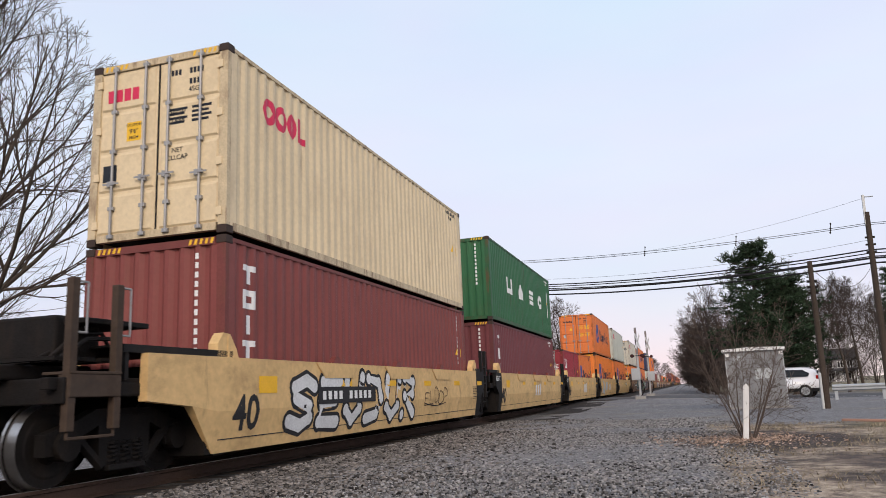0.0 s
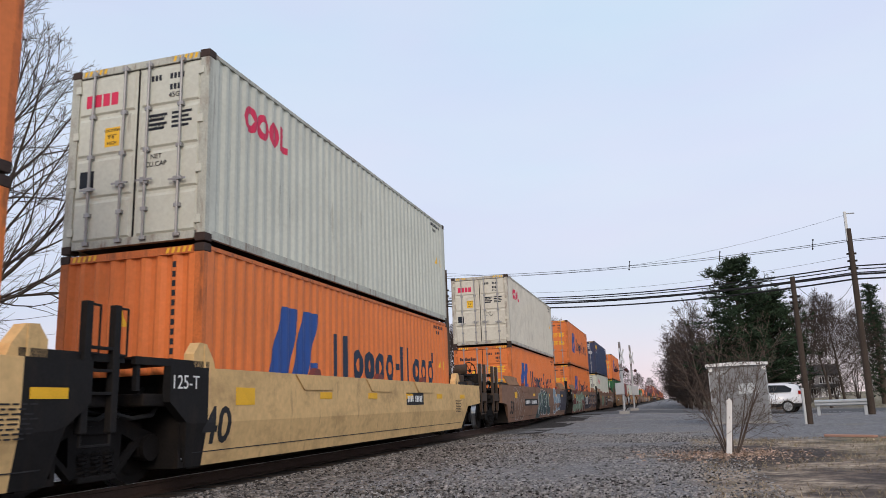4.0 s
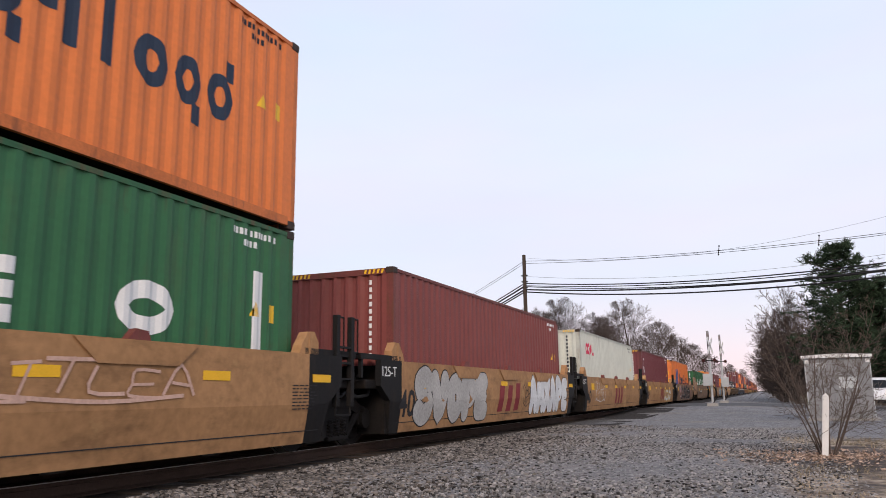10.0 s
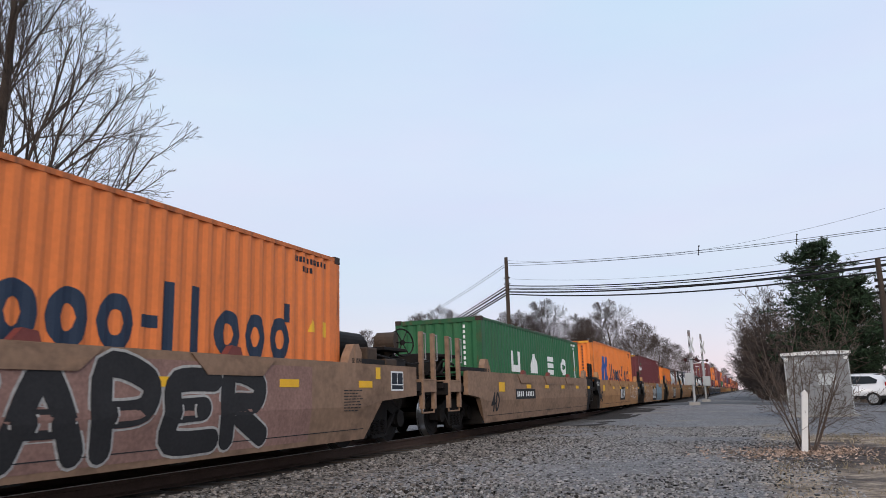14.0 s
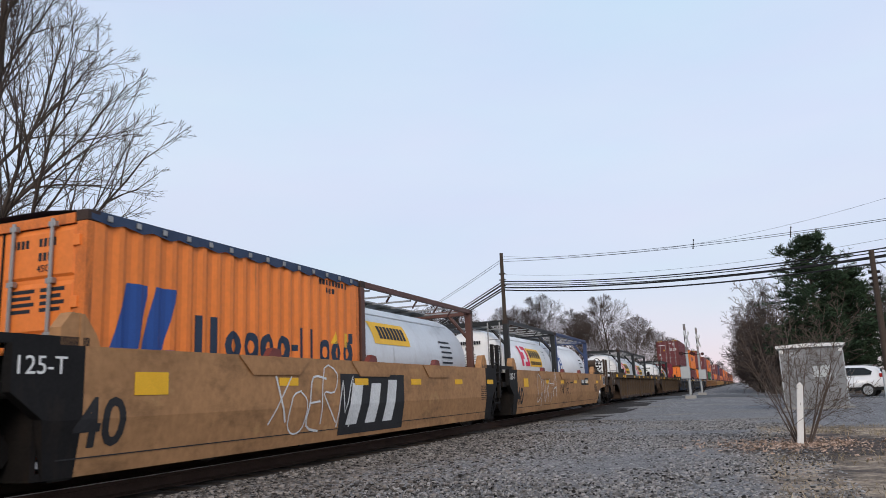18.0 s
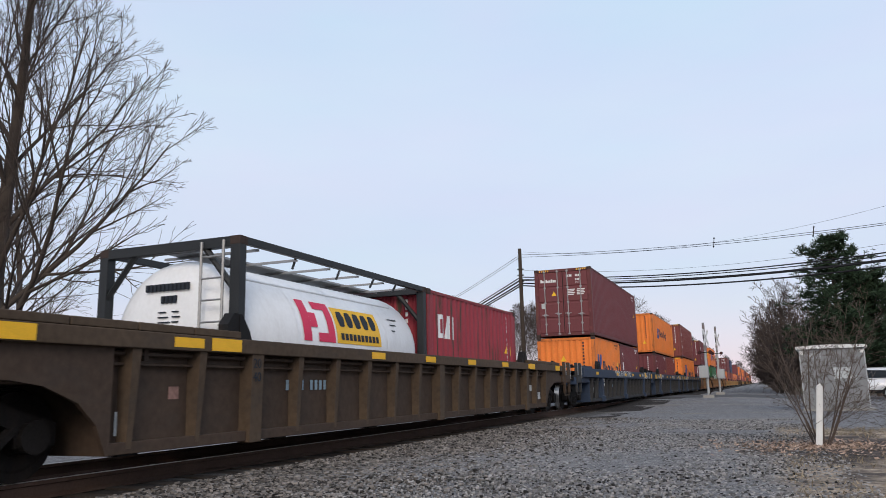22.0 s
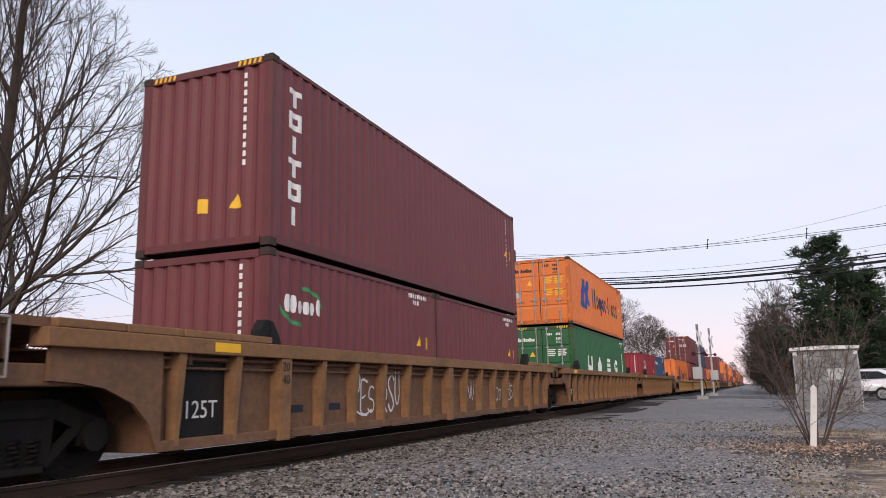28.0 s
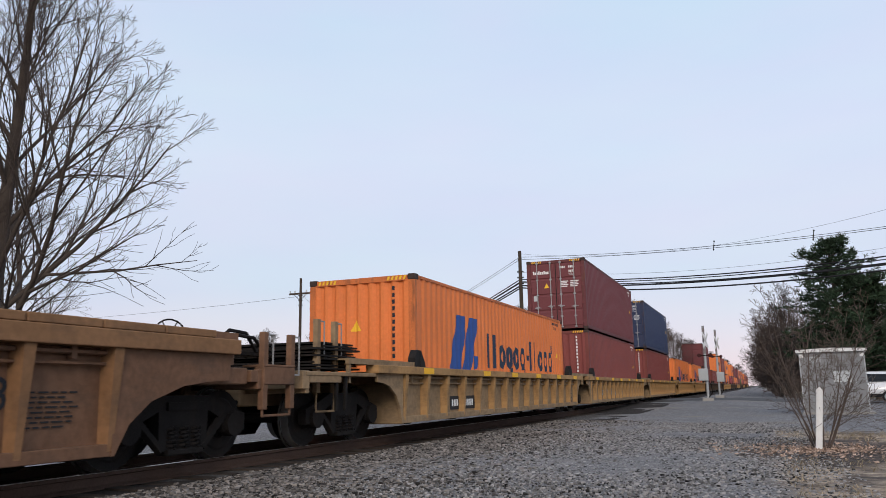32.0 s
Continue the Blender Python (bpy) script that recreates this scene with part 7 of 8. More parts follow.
def build_trees():
    big = bare_tree_meshes("big", 11, 14.8, 0.27, (5, 6, 9, 1), 25, 0.035, 0.085, min_r=0.0052, wide=0.57, low=0.08, slope=(0.8, 2.4), spread=(0.3, 0.72), fine=3, taper=1.0)
    big2 = bare_tree_meshes("big2", 12, 14.0, 0.22, (4, 5, 7, 1), 18, 0.035, 0.08, min_r=0.0055, wide=0.42, low=0.05, slope=(0.7, 2.2), spread=(0.3, 0.75), fine=2, taper=1.0)
    for az, d, rz, sc, me in ((-53.5, 21, 0, 1.0, big), (-61, 21, 130, 1.0, big2), (-51.5, 38, 200, 0.95, big2), (-56, 44, 80, 1.0, big2)):
        x, y, z = from_stop(az, d)
        t = bare_tree(me, pose(x, y, z, 0, 0, rz), "tall leafless deciduous tree with fine twigs", "bare trees behind the track")
        t.scale = (sc, sc, sc)
    mids = [bare_tree_meshes("mid%d" % i, 30 + i, 12.0, 0.17, (5, 7, 8, 1), 13, 0.035, 0.06, min_r=0.0075, wide=0.52, low=0.16, slope=(0.75, 1.5), spread=(0.3, 0.75), fine=1, reach=0.36) for i in range(3)]
    rng = random.Random(5)
    spots = [(-23.5, 95, 0.95), (-21.1, 92, 0.98), (-18.9, 96, 0.95), (-17, 100, 1.0), (-15.2, 94, 0.92), (-13.2, 90, 1.0), (-11.3, 98, 0.92), (-9.9, 104, 0.9), (-8.6, 92, 0.98), (-7.3, 98, 0.8), (-6.1, 110, 0.72), (-27, 110, 0.9), (-31, 115, 0.85), (-36, 120, 0.9), (-4.6, 170, 0.9), (-3.6, 200, 0.85), (-2.4, 330, 1.0), (-1.4, 420, 1.0)]
    for i, (az, d, sc) in enumerate(spots):
        x, y, z = from_stop(az, d)
        t = bare_tree(mids[i % 3], pose(x, y, z, 0, 0, rng.uniform(0, 360)), "leafless tree beyond the track", "bare trees beyond the track")
        t.scale = (sc * 1.15, sc * 1.15, sc)
    for i, (az, d, sc) in enumerate([(10.35, 62, 0.72), (11.2, 74, 0.8), (9.1, 90, 0.8), (12.6, 84, 0.8), (14.5, 88, 0.8), (7.6, 95, 0.85)]):
        x, y, z = polar(az, d)
        t = bare_tree(mids[(i + 1) % 3], pose(x, y, z, 0, 0, rng.uniform(0, 360)), "leafless tree near the road", "bare trees by the road")
        t.scale = (sc, sc, sc)
    # thicket that lines the right side of the railway, and brush behind the road
    th = [bare_tree_meshes("thick%d" % i, 50 + i, 8.8, 0.06, (5, 6, 1), 12, 0.03, 0.08, stems=6, low=0.05, lean=0.24, min_r=0.0085, wide=0.38, slope=(0.5, 1.2), spread=(0.35, 0.85), thick_levels=2, fine=1, reach=0.30) for i in range(3)]
    spots, y = [], 66.0
    while y < 330:
        spots += [(2.2, y, 0.98), (4.9 + 0.004 * y, y + 2, 1.0)] + ([(7.6, y + 4, 0.9)] if y < 120 else [])
        y += 4.5 if y < 100 else (12 if y < 160 else 34)
    spots += [(d * math.sin(radians(az)), d * math.cos(radians(az)), 0.62 + 0.1 * (i % 3)) for i, (az, d) in enumerate(((5.6, 96), (7.0, 88), (8.2, 98), (9.4, 104), (10.7, 100), (11.9, 96), (13.1, 104), (14.4, 96), (15.8, 104)))]
    for i, (x, y, sc) in enumerate(spots):
        t = bare_tree(th[i % 3], pose(x + rng.uniform(-0.7, 0.7), y + rng.uniform(-1.2, 1.2), height(x, y), 0, 0, rng.uniform(0, 360)), "dense leafless thicket of saplings and vines", "thicket along the railway")
        sc *= rng.uniform(0.85, 1.1)
        t.scale = (sc, sc, sc)
    x, y, z = polar(5.25, 60)
    needle_tree(pose(x, y, z), "tall dark green pine behind the equipment shed", 11.2, 3.3, 6)
    x, y, z = polar(7.2, 62)
    needle_tree(pose(x, y, z), "broad dark green pine behind the equipment shed", 8.6, 3.1, 7)
    x, y, z = polar(13.5, 74)
    needle_tree(pose(x, y, z), "narrow dark evergreen beside the road", 10.2, 1.7, 8, True)


def build_shrub():
    me = bare_tree_meshes("shrub", 71, 2.7, 0.013, (4, 4, 1), 8, 0.02, 0.10, stems=11, twig_mat=SHRUB_TWIG, low=0.10, lean=0.50, min_r=0.0028, wide=0.42, slope=(0.5, 1.3), spread=(0.4, 0.95), thick_levels=2)
    s = thing("shrub", pose(0.98, 14.3, height(1.0, 14.3)), "leafless multi-stemmed shrub around a white stake", "shrub")
    place("stem", me[0], s)
    place("crown", me[1], s)
    st = thing("marker_post", pose(0.925, 14.13, height(1.0, 14.1), 0, 6.0, 0), "weathered white marker post in dead leaves", "post")
    part("post", box(B(), -0.045, 0.045, -0.045, 0.045, -0.05, 0.9, 0.008), WHITE_PAINT, st)
    bm = B()
    extrude_xz(bm, [(-0.047, 0.9), (0.047, 0.9), (0.0, 0.95)], -0.047, 0.047)
    part("cap", bm, WHITE_PAINT, st)
    # dead leaves round the foot
    rng = np.random.default_rng(9)
    n = 2600
    a, r = rng.uniform(0, 6.28, n), np.abs(rng.normal(0, 0.75, n))
    c = np.stack([1.0 + np.cos(a) * r, 14.15 + np.sin(a) * r * 1.1, np.zeros(n)], 1)
    c[:, 2] = [height(p[0], p[1]) + 0.02 for p in c]
    u, w = rng.normal(0, 1, (n, 3)), rng.normal(0, 1, (n, 3))
    u[:, 2] *= 0.35
    w[:, 2] *= 0.35
    s_ = rng.uniform(0.015, 0.04, (n, 1))
    u, w = u / np.linalg.norm(u, axis=1, keepdims=True) * s_, w / np.linalg.norm(w, axis=1, keepdims=True) * s_
    v = np.stack([c - u, c + w * 0.6, c + u, c - w * 0.6], 1).reshape(-1, 3)
    tagged(new("dead_leaves", fast_mesh("dead_leaves", v, np.arange(4 * n).reshape(-1, 4), LEAF_LITTER)), "dry brown leaves round the shrub's foot", "leaves", kind="stuff")


# ---- road, crossing and things beside it ----
ROAD_DIR = Vector((0.955, -0.297, 0)).normalized()
ROAD_MID = Vector((-2.6, 54.6, 0))


def road_point(a, off):
    p = ROAD_MID + ROAD_DIR * a + Vector((0.297, 0.955, 0)).normalized() * off
    d = abs(p.x - TX)
    k = min(max((d - 2.2) / 4.5, 0), 1)
    k = k * k * (3 - 2 * k)
    return p.x, p.y, (RAIL - 0.01) * (1 - k) + (height(p.x, p.y) + 0.03) * k


def build_road():
    V, F = [], []
    aa = np.concatenate([np.arange(-90, 90, 2.0), [120, 200]])
    offs = (-4.6, -4.3, 0, 4.3, 4.6)
    for a in aa:
        for o in offs:
            x, y, z = road_point(a, o)
            V.append((x, y, z - (0.08 if abs(o) > 4.5 else 0)))
    k = len(offs)
    F = [(j * k + i, j * k + i + 1, (j + 1) * k + i + 1, (j + 1) * k + i) for j in range(len(aa) - 1) for i in range(k - 1)]
    tagged(new("road", fast_mesh("road", V, F, ASPHALT, True)), "worn grey asphalt road over the level crossing", "road", kind="structure")
    # gravel shoulders that slope from the road's edges to the ground
    for side, nm in ((-1, "near"), (1, "far")):
        V = []
        for a in np.arange(-60, 60, 1.5):
            for o, k in ((4.5, 0), (5.6, 0.35), (8.5, 1.0)):
                x, y, z = road_point(a, side * o)
                V.append((x, y, (z - 0.03) * (1 - k) + (height(x, y) - 0.04) * k if abs(x - TX) > 2.2 or k == 0 else z - 0.25))
        F = [(3 * j + i, 3 * j + i + 1, 3 * j + i + 4, 3 * j + i + 3) for j in range(len(V) // 3 - 1) for i in range(2)]
        tagged(new("road_shoulder", fast_mesh("road_shoulder", V, F, GROUND, True)), "grey gravel shoulder sloping off the road", "road shoulder", kind="structure")
    V, F = [], []
    for a in np.arange(8, 80, 2.0):
        for o in (-3.95, -3.82):
            x, y, z = road_point(a, o)
            V.append((x, y, z + 0.005))
    F = [(2 * j, 2 * j + 1, 2 * j + 3, 2 * j + 2) for j in range(len(V) // 2 - 1)]
    tagged(new("road_edge_line", fast_mesh("road_edge_line", V, F, WHITE_PAINT)), "white painted line along the road edge", "road marking", kind="structure")


def crossing_signal(x, y, z, tall, box_side, label):
    ob = thing("crossing_signal", pose(x, y, z), label, "crossing signal", "level crossing signals")
    part("base", box(B(), -0.3, 0.3, -0.3, 0.3, -0.3, 0.18, 0.02), CONCRETE, ob)
    part("mast", rod(B(), (0, 0, 0.1), (0, 0, tall * 0.62), 0.075, 12), GALV, ob)
    bm = B()
    box(bm, -0.07, 0.07, 0.12, 0.16, 0.9, tall, 0.01)
    part("gate_arm", bm, ALU, ob, "raised grey gate arm")
    for i in range(3):
        part("gate_stripe", box(B(), -0.075, 0.075, 0.105, 0.118, tall - 0.35 - i * 0.62, tall - 0.12 - i * 0.62), STRIPE_GREY, ob)
    part("mechanism_box", box(B(), -0.42 if box_side < 0 else -0.1, 0.1 if box_side < 0 else 0.42, -0.3, 0.3, 1.15, 1.85, 0.03), GALV, ob)
    bm = B()
    for s in (-1, 1):
        rod(bm, (0, -0.08, tall * 0.60), (s * 0.30, -0.12, tall * 0.60), 0.025, 6)
    part("lamp_bracket", bm, IRON, ob)
    for s in (-1, 1):
        lamp = part("lamp", rod(B(), (s * 0.30, -0.05, tall * 0.60), (s * 0.30, -0.20, tall * 0.60), 0.11, 18), IRON, ob)
        part("lens", rod(B(), (s * 0.30, -0.20, tall * 0.60), (s * 0.30, -0.21, tall * 0.60), 0.085, 16), LENS_DARK, lamp)
    for s in (-1, 1):
        bm = B()
        box(bm, -0.6, 0.6, -0.012, 0.012, -0.1, 0.1)
        part("crossbuck", bm, WHITE_PAINT, ob, "white crossed sign board edge-on", pose(0.09, 0, tall * 0.80, 0, 0, 75) @ pose(0, 0, 0, 0, 45 * s, 0))
    bm = B()
    bent(bm, [(0.06, -0.1, 0.2), (0.28, -0.15, 0.5), (0.22, -0.1, 0.95), (0.1, -0.05, 1.15)], 0.03)
    part("cable_loop", bm, IRON, ob)
    return ob


def build_shed():
    x, y = 2.56, 30.9
    ob = thing("equipment_shed", pose(x, y, height(x, y), 0, 0, -4), "dull grey aluminium railway equipment shed", "shed")
    hw, hd, h = 0.99, 1.0, 2.06
    part("plinth", box(B(), -hw - 0.05, hw + 0.15, -hd - 0.03, hd + 0.03, -0.1, 0.06, 0.01), CONCRETE, ob)
    part("body", box(B(), -hw, hw, -hd, hd, 0.06, h, 0.015), ALU, ob)
    bm = B()
    extrude_xz(bm, [(-hw - 0.09, h), (hw + 0.09, h), (hw + 0.09, h + 0.09), (0, h + 0.14), (-hw - 0.09, h + 0.09)], -hd - 0.12, hd + 0.12)
    part("roof", bm, WHITE_PAINT, ob, "pale overhanging metal roof")
    for s in (-1, 1):
        part("lifting_bracket", box(B(), s * (hw - 0.08) - 0.06, s * (hw - 0.08) + 0.06, -hd - 0.05, -hd - 0.001, h - 0.18, h - 0.06, 0.01), WHITE_PAINT, ob)
    d = part("door", box(B(), -0.15, 0.75, -hd - 0.03, -hd - 0.002, 0.16, 1.92, 0.01), ALU, ob)
    part("door_handle", box(B(), 0.62, 0.68, -hd - 0.07, -hd - 0.03, 1.0, 1.16, 0.008), GALV, d)
    bm = B()
    box(bm, -0.72, -0.32, -hd - 0.02, -hd - 0.002, 1.72, 1.90)
    for i in range(5):
        box(bm, -0.70, -0.34, -hd - 0.035, -hd - 0.02, 1.74 + i * 0.032, 1.755 + i * 0.032)
    part("louvre", bm, GALV, ob)
    part("notice", box(B(), 0.0, 0.55, -hd - 0.038, -hd - 0.031, 1.05, 1.42), GREY_STICKER, ob, "faded pale notice")
    part("seam", box(B(), -hw - 0.006, -hw + 0.03, -hd - 0.006, -hd + 0.03, 0.06, h), GALV, ob)
    part("seam", box(B(), hw - 0.03, hw + 0.006, -hd - 0.006, -hd + 0.03, 0.06, h), GALV, ob)


def build_car():
    x, y = 5.62, 49.95
    ang = math.degrees(math.atan2(ROAD_DIR.y, ROAD_DIR.x))
    z = 0.085
    ob = thing("suv", pose(x, y, z, 0, 0, ang), "white sport utility vehicle waiting on the road", "car")
    # local x runs towards the rear
    prof = [(-2.25, 0.35), (2.25, 0.35), (2.30, 0.62), (2.28, 1.0), (2.16, 1.12), (1.78, 1.60), (1.2, 1.69), (0.2, 1.70), (-0.45, 1.62), (-1.05, 1.12), (-2.05, 1.02), (-2.28, 0.75)]
    bm = B()
    extrude_xz(bm, prof, -0.9, 0.9)
    for v in bm.verts:
        if v.co.z > 1.15:
            v.co.y *= 0.82
    bmesh.ops.bevel(bm, geom=bm.edges[:], offset=0.05, segments=2, affect="EDGES")
    part("body", bm, CAR_PAINT, ob, smooth=True)
    for s in (-1, 1):
        bm = B()
        vs = [(-0.95, 1.16), (-0.42, 1.54), (0.35, 1.60), (1.25, 1.57), (1.62, 1.36), (1.55, 1.18)]
        f1 = [bm.verts.new((a, s * (0.905 - 0.163 * (b - 1.15) / 0.55 * 1.0 + 0.012), b)) for a, b in vs]
        bm.faces.new(f1 if s < 0 else f1[::-1])
        part("side_window", bm, GLASS, ob, "dark tinted side glass")
        bm = B()
        box(bm, 1.95, 2.26, s * 0.62, s * 0.915, 1.02, 1.24, 0.03)
        part("tail_lamp", bm, LAMP_RED, ob)
        part("sill_trim", box(B(), -2.0, 2.2, s * 0.86, s * 0.925, 0.33, 0.52, 0.02), RUBBER, ob)
    part("rear_window", extrude_yz(B(), [(-0.62, 1.2), (0.62, 1.2), (0.56, 1.5), (-0.56, 1.5)], 1.98, 2.06), GLASS, ob)
    for wx in (-1.35, 1.32):
        for s in (-1, 1):
            w = part("wheel", rod(B(), (wx, s * 0.70, 0.35), (wx, s * 0.935, 0.35), 0.36, 26), RUBBER, ob)
            part("rim", rod(B(), (wx, s * 0.92, 0.35), (wx, s * 0.945, 0.35), 0.24, 20), GALV, w)
            bm = B()
            for i in range(5):
                a = i * 1.2566
                rod(bm, (wx, s * 0.95, 0.35), (wx + 0.22 * math.cos(a), s * 0.95, 0.35 + 0.22 * math.sin(a)), 0.03, 5)
            part("spoke_star", bm, ALU, w)
    part("roof_rack", box(box(B(), -0.3, 1.4, -0.66, -0.62, 1.70, 1.74), -0.3, 1.4, 0.62, 0.66, 1.70, 1.74), GALV, ob)


def utility_pole(x, y, z, tall, r, label, lean=(0, 0), crossarm=False, mast=0.0, foot=False):
    ob = thing("utility_pole", pose(x, y, z, lean[0], lean[1], 0), label, "utility pole", "utility poles")
    part("pole", rod(B(), (0, 0, -0.3), (0, 0, tall), r, 14, r * 0.72), POLE_WOOD, ob, smooth=False)
    if crossarm:
        part("crossarm", box(B(), -1.2, 1.2, -0.06, 0.06, tall - 1.45, tall - 1.3), POLE_WOOD, ob)
        for q in (-1.1, -0.6, 0.6, 1.1):
            part("insulator", rod(B(), (q, 0, tall - 1.3), (q, 0, tall - 1.08), 0.05, 8), GREY_STICKER, ob)
        bm = B()
        rod(bm, (-0.7, -0.05, tall - 1.4), (0, -0.1, tall - 2.0), 0.03, 5)
        rod(bm, (0.7, -0.05, tall - 1.4), (0, -0.1, tall - 2.0), 0.03, 5)
        part("arm_brace", bm, IRON, ob)
    if mast:
        part("mast", box(B(), -0.13, -0.02, -0.06, 0.06, tall - 0.6, tall + mast), GALV, ob)
        part("bracket", rod(B(), (-0.1, 0, tall + mast - 0.1), (0.35, 0, tall + mast - 0.1), 0.03, 6), GALV, ob)
    if foot:
        part("foot_guard", box(B(), -r - 0.05, -r + 0.03, -0.07, 0.07, 0.0, 1.15, 0.02), GREY_STICKER, ob, "pale guy-wire guard at the foot")
    for z_ in (tall * 0.78, tall * 0.82, tall * 0.86):
        part("bracket", box(B(), -r - 0.05, r + 0.05, -0.05, 0.05, z_ - 0.04, z_ + 0.04), IRON, ob)
    return ob


def wire(a, b, sag, r, mat=None, name="overhead_wire"):
    cu = bpy.data.curves.new(name, "CURVE")
    cu.dimensions, cu.bevel_depth, cu.bevel_resolution = "3D", r, 1
    sp = cu.splines.new("POLY")
    n = 24
    sp.points.add(n)
    for i in range(n + 1):
        k = i / n
        p = Vector(a).lerp(Vector(b), k)
        sp.points[i].co = (p.x, p.y, p.z - 4 * sag * k * (1 - k), 1)
    cu.materials.append(mat or CABLE)
    return tagged(new(name, cu), "thin dark overhead line between utility poles", "cable", "overhead lines")


def build_lines():
    lp, p2, p1 = (-13.37, 47.14), (8.93, 39.54), (4.26, 27.0)
    utility_pole(lp[0], lp[1], height(*lp), 9.94 - height(*lp), 0.15, "dark wooden utility pole across the track")
    utility_pole(p2[0] - 0.05, p2[1], height(*p2), 8.82 - height(*p2), 0.16, "dark wooden utility pole with a metal mast", (0, 1.0), mast=0.85)
    utility_pole(p1[0], p1[1], height(*p1), 4.94 - height(*p1), 0.105, "short weathered utility pole with a pale foot guard", (0, 0.5), foot=True)
    x, y, z = from_stop(-33.13, 68)
    utility_pole(x, y, z, 11.32 - z, 0.15, "distant utility pole with a crossarm", crossarm=True)
    far = (-60, 114)
    utility_pole(far[0], far[1], height(*far), 9.0, 0.14, "distant wooden utility pole")
    nx, ny = p2[0] + 30, p2[1] - 8
    # upper pair with hanging spacers
    for za, zb, zf in ((9.54, 8.28, 10.3), (9.39, 8.20, 10.1)):
        wire((*lp, za), (*p2, zb), 0.36, 0.013)
        wire((*p2, zb), (nx, ny, zb + 0.3), 0.4, 0.013)
        wire((*lp, za), (*far, zf), 0.9, 0.013)
    A, Bp = Vector((*lp, 9.54)), Vector((*p2, 8.28))
    for k in (0.535, 0.745, 0.935):
        p = A.lerp(Bp, k)
        s = thing("wire_spacer", pose(p.x, p.y, p.z - 4 * 0.36 * k * (1 - k), 0, 8, 0), "small insulated spacer hanging on the overhead line", "spacer", "spacers on the line")
        bm = B()
        rod(bm, (0, 0, 0.26), (0, 0, -0.26), 0.018, 6)
        for q in (0.25, 0, -0.2):
            rod(bm, (0, 0, q - 0.03), (0, 0, q + 0.03), 0.04, 8)
        part("spacer", bm, IRON, s)
    # lower cable bundle, which also touches the short pole
    for i, (za, zb, sag, r) in enumerate(((8.10, 7.00, 0.54, 0.034), (7.95, 6.84, 0.50, 0.026), (7.89, 6.68, 0.55, 0.028), (7.70, 6.60, 0.48, 0.048), (7.55, 6.37, 0.58, 0.042))):
        wire((*lp, za), (*p2, zb), sag, r)
        wire((*p2, zb), (nx, ny, zb - 0.6), 0.3, r)
        wire((*lp, za), (*far, za - 1.1), 0.8, r)
    wire((*lp, 8.55), (*p2, 7.47), 0.7, 0.007)
    wire((p1[0], p1[1], 4.8), (p2[0], p2[1], 6.3), 0.9, 0.010)
    wire((*p2, 9.5), (*lp, 9.75), 1.1, 0.006)
    wire((x, y, 10.0), (*far, 8.6), 0.8, 0.012)
    wire((x, y, 9.7), (x - 60, y - 10, 8.6), 0.8, 0.012)


def build_guardrail():
    ob = thing("guardrail", pose(7.62, 39.3, height(7.62, 39.3), 0, 0, -9), "short galvanised steel guardrail beside the road", "guardrail", "", "structure")
    prof = [(0.0, 0.42), (-0.06, 0.47), (-0.06, 0.53), (0.0, 0.565), (-0.06, 0.60), (-0.06, 0.66), (0.0, 0.71), (0.012, 0.71), (-0.045, 0.655), (-0.045, 0.605), (0.015, 0.565), (-0.045, 0.525), (-0.045, 0.475), (0.012, 0.42)]
    bm = B()
    lo, hi = [bm.verts.new((-1.12, y, z)) for y, z in prof], [bm.verts.new((1.04, y, z)) for y, z in prof]
    n = len(prof)
    for i in range(n):
        bm.faces.new((lo[i], hi[i], hi[(i + 1) % n], lo[(i + 1) % n]))
    bmesh.ops.recalc_face_normals(bm, faces=bm.faces[:])
    part("rail_beam", bm, GALV, ob)
    for px in (-0.98, 0.96):
        part("post", box(B(), px - 0.07, px + 0.07, 0.02, 0.16, -0.3, 0.70, 0.01), GALV, ob)
        part("spacer_block", box(B(), px - 0.06, px + 0.06, 0.003, 0.02, 0.45, 0.69), POLE_WOOD, ob)


def build_house():
    x, y, z = polar(9.95, 190)
    ob = thing("house", pose(x, y, z, 0, 0, -12), "grey two-storey house with a dark roof", "house")
    part("wall", box(B(), -3.2, 3.2, 0, 7, 0, 5.0), SIDING, ob)
    bm = B()
    extrude_yz(bm, [(-0.5, 4.9), (7.5, 4.9), (3.5, 7.4)], -3.6, 3.6)
    part("roof", bm, SLATE, ob)
    part("chimney", box(B(), 1.6, 2.3, 3, 3.7, 6, 8.3), CONCRETE, ob)
    bm = B()
    extrude_yz(bm, [(-1.9, 2.35), (0.0, 2.75), (0.0, 2.95), (-1.9, 2.5)], -3.3, 3.3)
    part("porch_roof", bm, SLATE, ob)
    for px in (-3.1, -1.0, 1.0, 3.1):
        part("porch_post", box(B(), px - 0.09, px + 0.09, -1.8, -1.62, 0, 2.4), WHITE_PAINT, ob)
    for wx, wz in ((-1.9, 3.2), (0.1, 3.2), (2.0, 3.2), (-1.9, 0.7), (2.0, 0.7)):
        w = part("window", box(B(), wx - 0.6, wx + 0.6, -0.06, 0.02, wz - 0.1, wz + 1.35), WHITE_PAINT, ob, "white-framed window")
        for s in (-1, 1):
            part("pane", box(B(), wx + s * 0.27 - 0.2, wx + s * 0.27 + 0.2, -0.08, -0.055, wz, wz + 1.25), GLASS, w)
    part("door", box(B(), -0.35, 0.55, -0.05, 0.02, 0.1, 2.2), WHITE_PAINT, ob)


